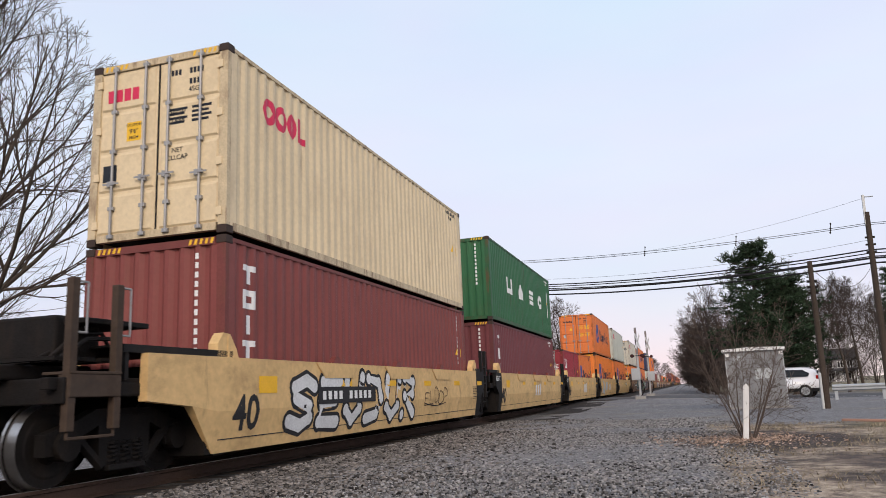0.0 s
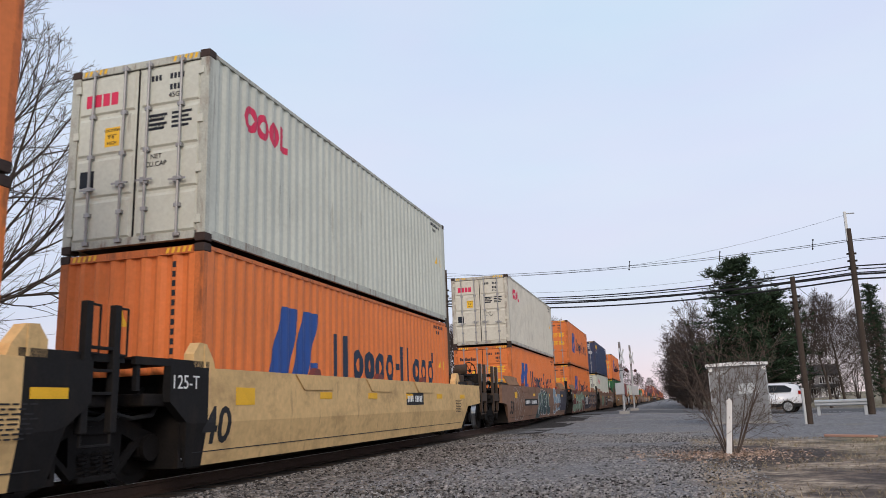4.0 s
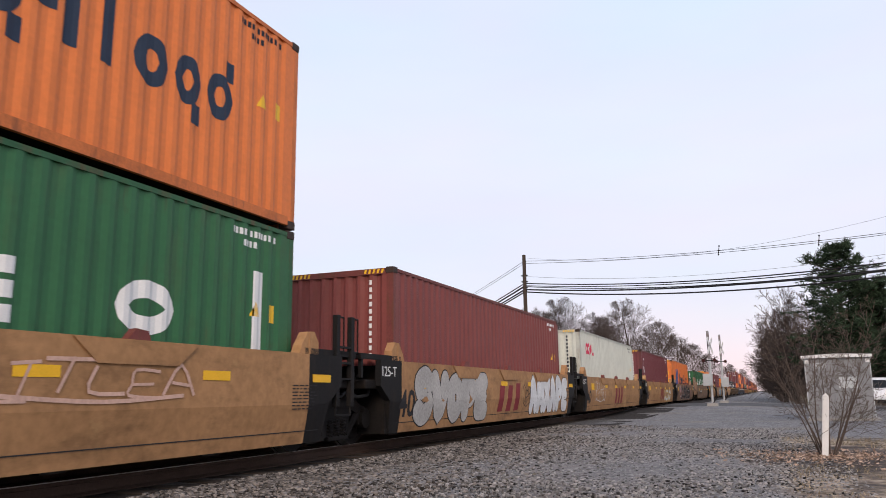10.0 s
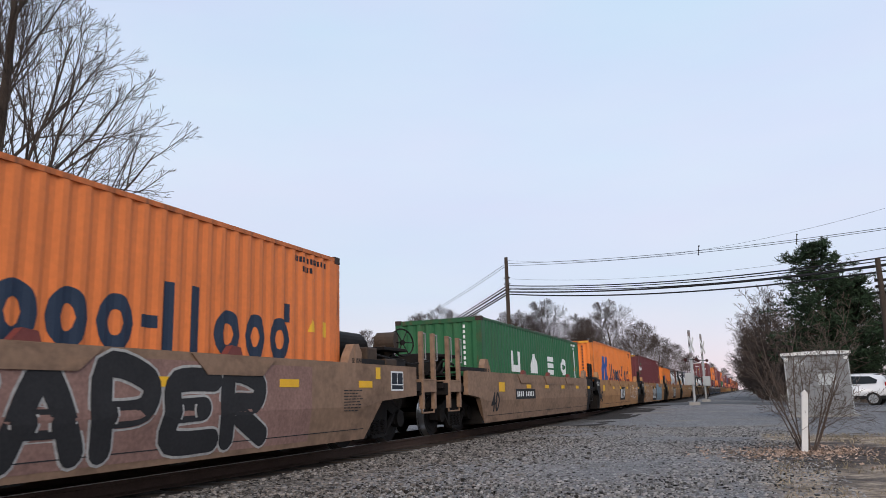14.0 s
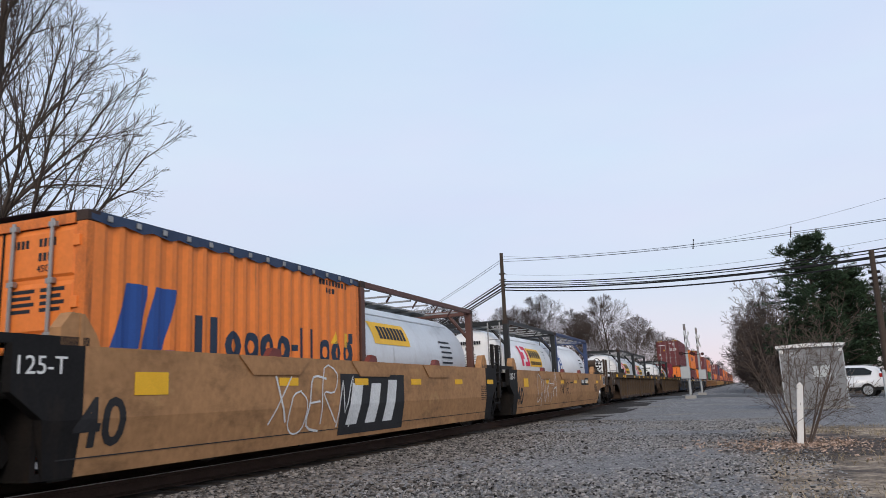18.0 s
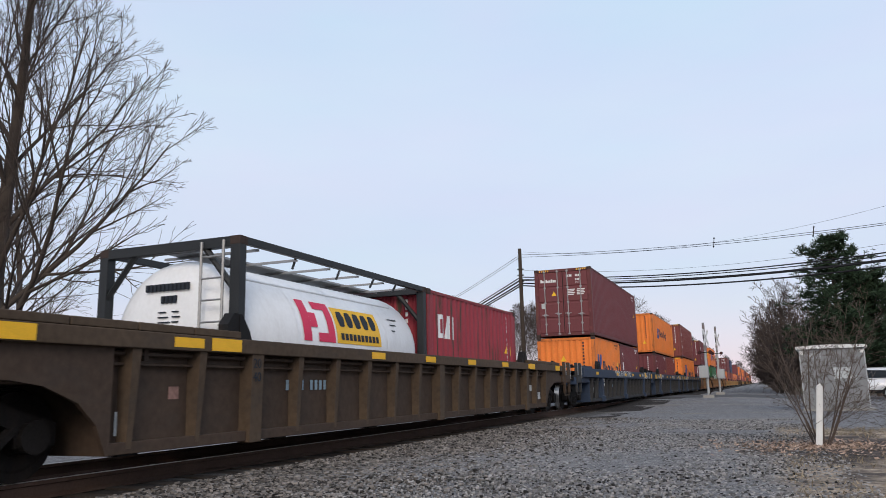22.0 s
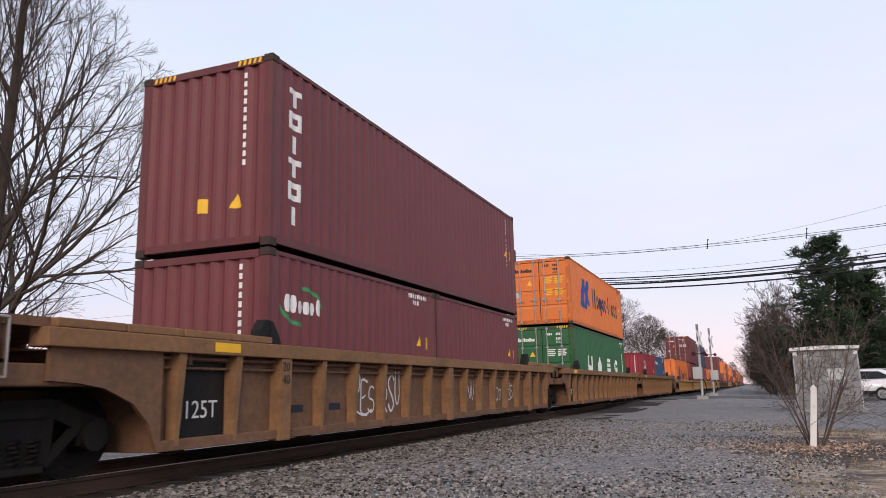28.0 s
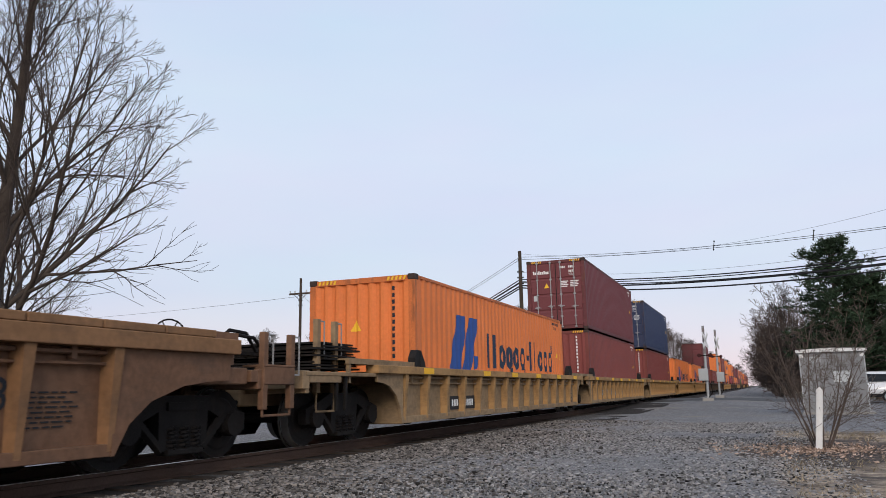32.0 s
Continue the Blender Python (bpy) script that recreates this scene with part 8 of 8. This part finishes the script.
def build_debris():
    ob = thing("broken_plank", pose(3.75, 18.7, height(3.9, 18.4) + 0.03, 0, 0, -28), "broken salmon-coloured plank lying on the grass", "plank")
    part("plank", box(B(), -0.55, 0.5, -0.06, 0.06, -0.02, 0.03, 0.006), PLANK_PINK, ob, m=pose(0, 0, 0.01, 2, 1, 0))
    part("splinter", box(B(), 0.55, 1.35, -0.04, 0.05, -0.02, 0.02, 0.006), PLANK_PINK, ob, m=pose(0, 0.05, 0, 0, 3, 8))


def build_grass():
    """Short matted winter grass on the right."""
    rng = np.random.default_rng(21)
    n = 30000
    x = rng.uniform(0.4, 12, n)
    y = 4 + 15.2 * rng.random(n) ** 0.8
    keep = np.array([noise.noise(Vector((p * 0.55, q * 0.55, 3.1))) > -0.12 for p, q in zip(x, y)]) & (np.hypot(x - 1.0, y - 14.2) > 1.5)
    x, y = x[keep], y[keep]
    n = len(x)
    z = np.array([height(p, q) for p, q in zip(x, y)]) - 0.005
    a = rng.uniform(0, 6.28, n)
    h, w, ln = rng.uniform(0.02, 0.07, n), rng.uniform(0.004, 0.009, n), rng.uniform(0.02, 0.09, n)
    ux, uy = np.cos(a) * w, np.sin(a) * w
    b = a + rng.uniform(0.8, 2.3, n)
    tx, ty = np.cos(b) * ln, np.sin(b) * ln
    v = np.stack([np.stack([x - ux, y - uy, z], 1), np.stack([x + ux, y + uy, z], 1), np.stack([x + tx, y + ty, z + h], 1)], 1).reshape(-1, 3)
    tagged(new("winter_grass", fast_mesh("winter_grass", v, np.arange(3 * n).reshape(-1, 3), GRASS_BLADE)), "short matted straw-coloured winter grass", "grass", kind="stuff")


build_ground()
build_track()
build_road()
build_trees()
build_shrub()
build_shed()
build_car()
crossing_signal(-2.64, 48.0, height(-2.64, 48), 4.35, -1, "grey level crossing signal with a control box")
crossing_signal(-2.6, 61.0, height(-2.6, 61), 5.0, 1, "grey level crossing signal across the road")
build_lines()
build_guardrail()
build_house()
build_debris()
build_grass()
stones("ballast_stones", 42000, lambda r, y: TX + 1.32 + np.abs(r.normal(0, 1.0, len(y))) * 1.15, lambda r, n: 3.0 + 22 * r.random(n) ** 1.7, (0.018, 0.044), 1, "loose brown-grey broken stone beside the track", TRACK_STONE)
stones("lane_gravel", 46000, lambda r, y: r.uniform(-4.2, 1.1, len(y)), lambda r, n: 4.5 + 19 * r.random(n) ** 1.4, (0.010, 0.030), 2, "grey crushed gravel of the lane", STONE)

# ---- the train ----
RUN = [(0, -0.30), (2, 30.64), (4, 61.58), (6, 92.40), (8, 123.43), (10, 153.86), (12, 184.00), (14, 213.71), (16, 243.39), (18, 272.79), (20, 302.05), (22, 330.76), (23, 344.83), (24, 359.37), (26, 387.29), (28, 415.28), (30, 443.37), (32, 471.41)]
MOVERS = []


def way(u, z=0.0):
    return pose(TX, u, RAIL + z)


def load(u, base, *stack):
    """Stack boxes from the well's floor up; each is (maker, height)."""
    z = base
    for make, h in stack:
        for ob, du in make(z):
            MOVERS.append((ob, u + du, z))
        z += h + 0.03


BASE = 0.265


def boxc(paint_mat, label, H=2.896, end="ribs", logo="", L=12.192, tarp=False, simple=False, marks=None):
    return (lambda z: [(container("shipping_container", way(0, z), paint_mat, label, L, H, end, logo, marks, simple, tarp), 0.0)], H)


def pair(a, b, H=2.591):
    """Two twenty-foot units end to end; each is a maker that takes a height."""
    return (lambda z: [(a(z), 0.0), (b(z), 6.13)], H)


def short(paint_mat, label, end="ribs", logo="", tarp=False):
    return lambda z: container("shipping_container", way(0, z), paint_mat, label, 6.058, 2.591, end, logo, None, False, tarp)


def tank(fm, sm, label, logo=""):
    return lambda z: tank_container("tank_container", way(0, z), fm, sm, label, logo)


def car_at(u, *args, **kw):
    c = well_car(way(u), *args, **kw)
    MOVERS.append((c, u, 0.0))
    return c


Y5, T5, S3, B1, SF, R3, W5 = "yellow well car with grimy sides", "tan well car with a folded side sill", "brown smooth-sided well car", "dark brown ribbed well car", "blue-topped grey ribbed well car", "brown ribbed well car", "ochre ribbed well car"
O40, M40, G40 = "orange corrugated shipping container with a blue emblem", "maroon corrugated shipping container", "green corrugated shipping container with white lettering"

# the unit that has just gone by
car_at(-12.6, "rib53", CAR_UMBER, B1, "coupler", "coupler", simple=True)

# five yellow units
c = car_at(8.75, "smooth40", CAR_YELLOW, Y5, "coupler")
throw_up(c, 1.2, 7.0, 0.24, 1.36, "SEUDUR", SPRAY_WHITE, SPRAY_BLACK, 3, 0.21, 0.065, round_=False, lean=0.12)
number_panel(c, 3.5, 0.86, 2.4, x=SX + 0.016)
scrawl(c, 7.6, 9.4, 0.55, 1.0, 5, SPRAY_BLACK, 4, 0.02)
load(8.75, BASE, boxc(MAROON, "maroon corrugated shipping container with vertical white lettering", logo="tall_blocks"), boxc(CREAM, "cream shipping container with red lettering and closed doors", end="doors", logo="red_rings"))
c = car_at(24.43, "smooth40", CAR_YELLOW, Y5)
mark_blocks(c, 5.6, 0.80, 0.48, SPRAY_WHITE)
load(24.43, BASE, boxc(PLUM, "maroon corrugated shipping container with white lettering", logo="tall_three"), boxc(GREEN, G40, logo="wide_blocks"))
c = car_at(39.71, "smooth40", CAR_YELLOW, Y5)
mark_blocks(c, 5.6, 0.78, 0.55, SPRAY_WHITE)
load(39.71, BASE, pair(short(RED, "short red shipping container with large white letters", "doors", "big_blocks"), short(ORANGE, "short orange shipping container with a blue emblem", logo="blades")))
c = car_at(55.13, "smooth40", CAR_YELLOW, Y5)
mark_blocks(c, 5.6, 0.80, 0.55, SPRAY_WHITE)
field(c, 0.9, 1.7, 0.35, 1.0, SPRAY_PALEBLUE, lean=0.9)
field(c, 2.2, 2.9, 0.25, 1.25, SPRAY_PALEBLUE, lean=-0.7)
field(c, 3.0, 4.4, 0.55, 1.15, SPRAY_PALEBLUE, lean=0.4)
load(55.13, BASE, boxc(AMBER, O40, logo="blades"), boxc(ORANGE, O40, end="doors", logo="blades"))
c = car_at(70.59, "smooth40", CAR_YELLOW, Y5, far="coupler")
number_panel(c, 8.3, 1.0)
load(70.59, BASE, boxc(ORANGE, O40, logo="blades"), boxc(GREYWHITE, "grey-white shipping container with small red lettering", end="doors", logo="red_rings"))

# three brown smooth-sided units
c = car_at(92.13, "smooth53", CAR_BROWN, S3, "coupler", plate="53")
number_panel(c, 2.67, 0.85, 3.3)
graffiti(c, -1.15, 1.0, 0.25, 1.40, 2, CAR_BROWN, SPRAY_SILVER, 11, None, 0.022)
field(c, 3.9, 5.0, 0.14, 0.66, SPRAY_TEAL, lean=0.5)
field(c, 11.3, 14.0, 0.35, 1.40, SPRAY_SLATE, lean=0.3)
throw_up(c, 4.5, 8.1, 0.24, 1.48, "OUEAL", SPRAY_TEAL, SPRAY_WHITE, 12, 0.34, 0.03, SPRAY_PALE)
graffiti(c, 9.2, 11.6, 0.3, 1.44, 2, SPRAY_BLUE, SPRAY_WHITE, 13)
load(92.13, BASE + 0.02, boxc(ORANGE, O40, end="doors", logo="blades"), boxc(BONE, "grimy bone-white shipping container with red lettering", end="doors", logo="red_rings"))
c = car_at(111.70, "smooth53", CAR_BROWN, S3, plate="53")
field(c, -2.0, 4.6, 0.16, 1.48, SPRAY_OXBLOOD)
throw_up(c, -2.0, 4.5, 0.16, 1.48, "LOST", SPRAY_MINT, SPRAY_PALE, 14, 0.44, 0.018, round_=False)
speckle(c, -0.4, 4.2, 0.4, 1.35, 46, SPRAY_PALE, 61)
field(c, 5.0, 7.9, 0.30, 1.2, SPRAY_SLATE, lean=-0.5)
throw_up(c, 7.7, 13.2, 0.30, 1.44, "ESTER", SPRAY_SLATE, SPRAY_SILVER, 15, 0.24, 0.035, round_=False, lean=0.15)
mark_blocks(c, 5.45, 0.85, 0.6, SPRAY_WHITE, SPRAY_BLACK)
load(111.70, BASE + 0.02, boxc(ORANGE, O40, end="doors", logo="blades"), boxc(ORANGE, O40, end="doors", logo="blades"))
c = car_at(131.00, "smooth53", CAR_BROWN, S3, far="coupler", plate="53", gear=1.02)
number_panel(c, 8.94, 0.85, 3.3)
throw_up(c, 0.2, 2.1, 0.33, 1.36, "SSO", SPRAY_MINT, SPRAY_PALE, 16, 0.34, 0.02)
throw_up(c, 2.1, 3.8, 0.33, 1.36, "ASEO", CAR_BROWN, SPRAY_PINK, 17, 0.22, 0.028)
throw_up(c, 3.8, 6.2, 0.34, 1.36, "OSX", SPRAY_BLACK, SPRAY_WHITE, 18, 0.25, 0.03)
scrawl(c, 10.3, 12.2, 0.98, 1.34, 9, SPRAY_WHITE, 19, 0.022)
scrawl(c, 10.7, 12.1, 0.62, 0.9, 6, SPRAY_WHITE, 59, 0.022)
scrawl(c, 12.3, 14.1, 0.7, 1.38, 5, SPRAY_WHITE, 60, 0.024)
load(131.00, BASE + 0.02, boxc(GREYWHITE, "white shipping container with large red lettering", end="doors", logo="red_rings"), boxc(NAVY, "navy shipping container with yellow lettering", end="doors", logo="yellow_row"))

# five tan units
c = car_at(151.88, "smooth40", CAR_TAN, T5, "coupler")
number_panel(c, 2.35, 0.87, 2.3)
field(c, 0.53, 1.02, 0.72, 1.09, CAR_YELLOW)
graffiti(c, 4.1, 7.2, 0.33, 1.26, 4, CAR_TAN, SPRAY_ROSE, 21, None, 0.028)
scrawl(c, 7.4, 9.9, 0.8, 1.15, 5, SPRAY_ROSE, 62, 0.035)
load(151.88, BASE, boxc(GREEN, G40, logo="wide_blocks"), boxc(ORANGE, O40, end="doors", logo="blades"))
c = car_at(167.31, "smooth40", CAR_TAN, T5)
throw_up(c, 0.36, 4.3, 0.22, 1.38, "SVOPE", SPRAY_SILVER, SPRAY_BLACK, 23, 0.40, 0.024)
mark_blocks(c, 5.1, 0.72, 0.72, LOGO_MAROON)
scrawl(c, 7.1, 7.8, 0.5, 1.2, 3, SPRAY_BLACK, 63, 0.02)
throw_up(c, 7.8, 12.0, 0.24, 1.38, "AMXAPE", SPRAY_WHITE, SPRAY_BLACK, 24, 0.34, 0.02)
load(167.31, BASE, boxc(MAROON, M40, logo="plain"))
c = car_at(182.72, "smooth40", CAR_TAN, T5)
scrawl(c, 1.2, 3.0, 0.5, 1.3, 6, SPRAY_WHITE, 26, 0.02)
mark_blocks(c, 5.3, 0.70, 0.75, LOGO_MAROON)
load(182.72, BASE, boxc(GREYWHITE, "white shipping container with large red lettering and rusty ends", logo="red_rings"))
c = car_at(198.17, "smooth40", CAR_TAN, T5)
mark_blocks(c, 5.4, 0.72, 0.72, LOGO_MAROON)
throw_up(c, 7.35, 10.75, 0.22, 1.06, "NINO", SPRAY_WHITE, SPRAY_YELLOW, 28, 0.19, 0.045, round_=False)
place("lettering", lettering("C", 0.26, SPRAY_BLACK), c, pose(SX + 0.004, 3.3, 0.92) @ SIDE)
load(198.17, BASE, boxc(PLUM, "maroon corrugated shipping container with white lettering", logo="tall_three"))
c = car_at(213.64, "smooth40", CAR_DUSTY, "dusty tan well car with a folded side sill", far="coupler", gear=1.39)
graffiti(c, 1.5, 2.6, 0.35, 1.3, 1, SPRAY_PINK, SPRAY_WHITE, 30)
field(c, 2.2, 10.9, 0.24, 1.30, SPRAY_DUSTY)
throw_up(c, 2.8, 9.8, 0.22, 1.36, "DUSAPER", SPRAY_BLACK, SPRAY_SILVER, 31, 0.27, 0.03)
load(213.64, BASE, boxc(ORANGE, O40, end="doors", logo="blades"))

# five more tan units
c = car_at(233.19, "smooth40", CAR_DUSTY, "dusty tan well car with a folded side sill", "coupler")
number_panel(c, 3.06, 0.85, 2.1)
load(233.19, BASE, boxc(GREEN, G40, H=2.591, logo="wide_blocks"))
c = car_at(248.66, "smooth40", CAR_TAN, T5)
mark_blocks(c, 5.6, 0.78, 0.5, SPRAY_WHITE, SPRAY_BLACK)
scrawl(c, 9.0, 12.0, 0.5, 1.2, 5, SPRAY_WHITE, 33)
load(248.66, BASE, boxc(AMBER, O40, logo="blades"))
c = car_at(264.15, "smooth40", CAR_TAN, T5)
graffiti(c, -0.05, 4.5, 0.24, 1.30, 5, CAR_TAN, SPRAY_WHITE, 34, None, 0.022)
mark_blocks(c, 4.75, 0.72, 0.72, SPRAY_WHITE, SPRAY_BLACK)
field(c, 6.95, 10.5, 0.22, 1.38, SPRAY_BLUE)
throw_up(c, 7.05, 10.4, 0.30, 1.32, "SOSEP", SPRAY_BLUE, SPRAY_TEAL, 35, 0.30, 0.016)
load(264.15, BASE, boxc(PLUM, "dark maroon shipping container with a small green ring", logo="ring"))
c = car_at(279.70, "smooth40", CAR_TAN, T5)
scrawl(c, 2.9, 5.2, 0.3, 1.25, 5, SPRAY_WHITE, 36)
mark_blocks(c, 5.1, 0.72, 0.75, SPRAY_WHITE, SPRAY_BLACK)
load(279.70, BASE, pair(short(AMBER, "short amber open-top container under a blue tarpaulin", "doors", "blades", True), tank(FRAME_BROWN, TANK_GREY, "grey tank container with yellow sign, brown frame", "yellow_sign")))
c = car_at(295.03, "smooth40", CAR_TAN, T5, far="coupler", gear=1.92)
number_panel(c, 9.8, 1.08, 1.5)
scrawl(c, 2.0, 4.6, 0.35, 1.35, 5, SPRAY_WHITE, 38)
scrawl(c, 5.2, 7.2, 0.6, 1.1, 4, SPRAY_BLACK, 39)
load(295.03, BASE, pair(tank(FRAME_DARK, TANK_WHITE, "white tank container with red and yellow sign, dark frame", "red_yellow"), tank(FRAME_NAVY, TANK_WHITE, "white tank container with blue sign, navy frame", "blue_sign")))

# two single ribbed cars with tanks
c = car_at(316.94, "rib53", CAR_UMBER, B1, "coupler", "coupler", top_col=CAR_WALNUT)
number_panel(c, 4.4, 1.46, 1.3, False, SX + 0.033)
scrawl(c, 2.6, 4.6, 0.5, 1.15, 4, SPRAY_WHITE, 41)
load(316.94, BASE, pair(tank(FRAME_DARK, TANK_WHITE, "white tank container with red and yellow sign, dark frame", "red_yellow"), tank(FRAME_DARK, TANK_WHITE, "white tank container with red and yellow sign, dark frame", "red_yellow")))
c = car_at(339.85, "rib53", CAR_UMBER, B1, "coupler", "coupler", top_col=CAR_WALNUT)
number_panel(c, 1.6, 0.9, 1.4, False, SX - 0.17)
load(339.85, BASE, pair(tank(FRAME_DARK, TANK_WHITE, "white tank container with red and yellow sign, dark frame", "red_yellow"), short(RED, "short red shipping container with large white letters", "ribs", "big_blocks")))

# three blue-topped grey units
c = car_at(363.08, "blue53", CAR_GREY, SF, "coupler", top_col=SILL_BLUE, end_col=SILL_BLUE)
place("graffiti_lettering", lettering("*TROLL SLAYER'S FAMILY...", 0.36, SPRAY_WHITE, 1.12), c, pose(SX + 0.034, 5.2, 1.31) @ SIDE, "white hand-sprayed graffiti words")
number_panel(c, 3.0, 0.8, 1.4, False, SX - 0.17)
load(363.08, BASE - 0.04, pair(short(AMBER, "short amber shipping container with a blue emblem", "ribs", "blades"), short(PLUM, "short maroon shipping container with white lettering", "ribs", "tall_three")), boxc(PLUM, "maroon shipping container with closed doors and stickers", end="doors", logo="plain"))
chord_marks(c, False)
c = car_at(382.70, "blue53", CAR_GREY, SF, top_col=SILL_BLUE, end_col=SILL_BLUE)
place("graffiti_lettering", lettering("IVY LEAGUE", 0.30, SPRAY_WHITE, 1.05), c, pose(SX + 0.034, 7.38, 1.28) @ SIDE, "white hand-sprayed graffiti words")
scrawl(c, 1.8, 7.0, 0.4, 1.1, 6, SPRAY_WHITE, 45, 0.02)
load(382.70, BASE - 0.04, pair(short(PLUM, "short maroon shipping container with white lettering", "ribs", "tall_three"), short(MAROON, "short maroon shipping container", "ribs", "plain")), boxc(AMBER, "worn amber shipping container with a blue emblem", H=2.591, logo="small_blades"))
chord_marks(c, False)
chord_marks(c, True)
c = car_at(401.90, "blue53", CAR_GREY, SF, far="coupler", top_col=SILL_BLUE, end_col=SILL_BLUE)
number_panel(c, 2.2, 0.85, 1.5, False, SX - 0.17)
scrawl(c, 3.4, 6.5, 0.5, 1.1, 5, SPRAY_WHITE, 46, 0.03)
load(401.90, BASE - 0.04, boxc(AMBER, O40, logo="blades"), boxc(MAROON, "maroon shipping container with vertical white lettering", logo="tall_blocks"))

chord_marks(c, True)

# three brown ribbed units
c = car_at(425.14, "rib53", CAR_RED_BROWN, R3, "coupler", top_col=CAR_RUSSET)
scrawl(c, 7.25, 8.2, 0.5, 1.05, 4, SPRAY_WHITE, 47, 0.03)
scrawl(c, 9.35, 10.1, 0.5, 0.95, 4, SPRAY_WHITE, 54, 0.03)
scrawl(c, 10.4, 11.1, 0.55, 1.05, 3, SPRAY_WHITE, 55, 0.025)
scrawl(c, 2.2, 4.0, 0.45, 1.15, 3, SPRAY_WHITE, 56, 0.04)
load(425.14, BASE, pair(short(PLUM, "short maroon shipping container", "ribs", "ring"), short(PLUM, "short maroon shipping container", "ribs", "plain")), boxc(PLUM, M40, logo="tall_blocks"))
c = car_at(444.68, "rib53", CAR_RED_BROWN, R3, top_col=CAR_RUSSET)
scrawl(c, 5.2, 6.1, 0.75, 1.15, 4, SPRAY_WHITE, 48, 0.022)
scrawl(c, 7.3, 8.2, 0.55, 1.1, 5, SPRAY_WHITE, 57, 0.025)
scrawl(c, 8.35, 9.1, 0.45, 1.1, 4, SPRAY_WHITE, 49, 0.03)
scrawl(c, 9.4, 10.1, 0.5, 1.1, 3, SPRAY_WHITE, 58, 0.022)
load(444.68, BASE, boxc(GREEN, G40, end="doors", logo="wide_blocks"), boxc(ORANGE, O40, H=2.591, end="doors", logo="blades"))
c = car_at(463.95, "rib53", CAR_RED_BROWN, R3, far="coupler", top_col=CAR_RUSSET)

panel_letters(c, 4.18, 9.28, "EMSEO", SPRAY_SILVER)
scrawl(c, 3.2, 4.0, 0.34, 1.05, 6, SPRAY_WHITE, 50, 0.03)
scrawl(c, 0.2, 0.9, 0.78, 1.1, 6, SPRAY_WHITE, 64, 0.03)
load(463.95, BASE, pair(short(RED, "short red shipping container with large white letters", "ribs", "big_blocks"), short(BLUE, "short dark blue shipping container with white lettering", "ribs", "blue_row")))

# ochre ribbed units
c = car_at(486.02, "rib48", CAR_BUFF, W5, "coupler", top_col=CAR_OCHRE)
number_panel(c, 2.3, 0.55, 1.5, True, SX - 0.17)
load(486.02, BASE - 0.04, boxc(ORANGE, O40, logo="blades"))
c = car_at(502.60, "rib48", CAR_BUFF, W5, top_col=CAR_OCHRE)
scrawl(c, 2.0, 7.0, 0.5, 1.1, 5, SPRAY_BLUE, 53, 0.07)
load(502.60, BASE - 0.04, boxc(MAROON, M40, logo="plain"), boxc(PLUM, "maroon shipping container with closed doors", end="doors", logo="plain"))
car_at(519.60, "rib48", CAR_BUFF, W5, top_col=CAR_OCHRE)
load(519.60, BASE - 0.04, boxc(MAROON, M40, logo="plain"), boxc(NAVY, "navy shipping container with closed doors", end="doors", logo="plain"))

# the rest of the train, far down the line
REST = [(ORANGE, None), (ORANGE, None), (MAROON, PLUM), (MAROON, None), (ORANGE, ORANGE), (PLUM, MAROON), (ORANGE, AMBER), (RED, None), (MAROON, ORANGE), (AMBER, PLUM), (ORANGE, None), (PLUM, PLUM), (MAROON, ORANGE), (GREEN, MAROON), (ORANGE, ORANGE), (RED, MAROON), (PLUM, None), (ORANGE, AMBER), (MAROON, MAROON), (AMBER, ORANGE), (PLUM, RED), (ORANGE, PLUM), (MAROON, ORANGE), (ORANGE, MAROON)]
LABELS = {"orange_paint": "orange corrugated shipping container", "amber_paint": "amber corrugated shipping container", "maroon_paint": M40, "plum_paint": "dark maroon corrugated shipping container", "red_paint": "red corrugated shipping container", "green_paint": "green corrugated shipping container"}
u = 536.7
for i, (lo, hi) in enumerate(REST):
    car_at(u, "rib48", CAR_OCHRE if i % 5 < 2 else CAR_UMBER, W5 if i % 5 < 2 else B1, simple=True)
    st = [boxc(lo, LABELS[lo.name], logo="blades" if lo in (ORANGE, AMBER) else "", simple=True)]
    if hi:
        st.append(boxc(hi, LABELS[hi.name], end="doors", logo="blades" if hi in (ORANGE, AMBER) else "", simple=True))
    load(u, BASE - 0.04, *st)
    u += 16.9


def gone(t):
    """How far the train has come by t seconds."""
    return float(np.interp(t, [a for a, _ in RUN], [b for _, b in RUN]))


def motions():
    where = {}
    for ob, u0, z in MOVERS:
        walk(ob, [(t, way(u0 - s, z)) for t, s in RUN])
        where[ob] = u0
    # wheels turn while they pass near the camera
    for w, car in ROLLING:
        y0 = where[car] + w.parent.location.y + w.location.y
        base = w.matrix_basis.copy()
        near = [i / 30 for i in range(0, 961) if -3 < y0 - gone(i / 30) < 30]
        if len(near) < 3:
            continue
        rows = [(0.0, base)] if near[0] > 0.05 else []
        first = gone(near[0])
        for t in near:
            rows.append((t, base @ pose(0, 0, 0, math.degrees((gone(t) - first) / 0.44), 0, 0)))
        if near[-1] < 31.95:
            rows.append((32.0, rows[-1][1]))
        walk(w, rows)


motions()
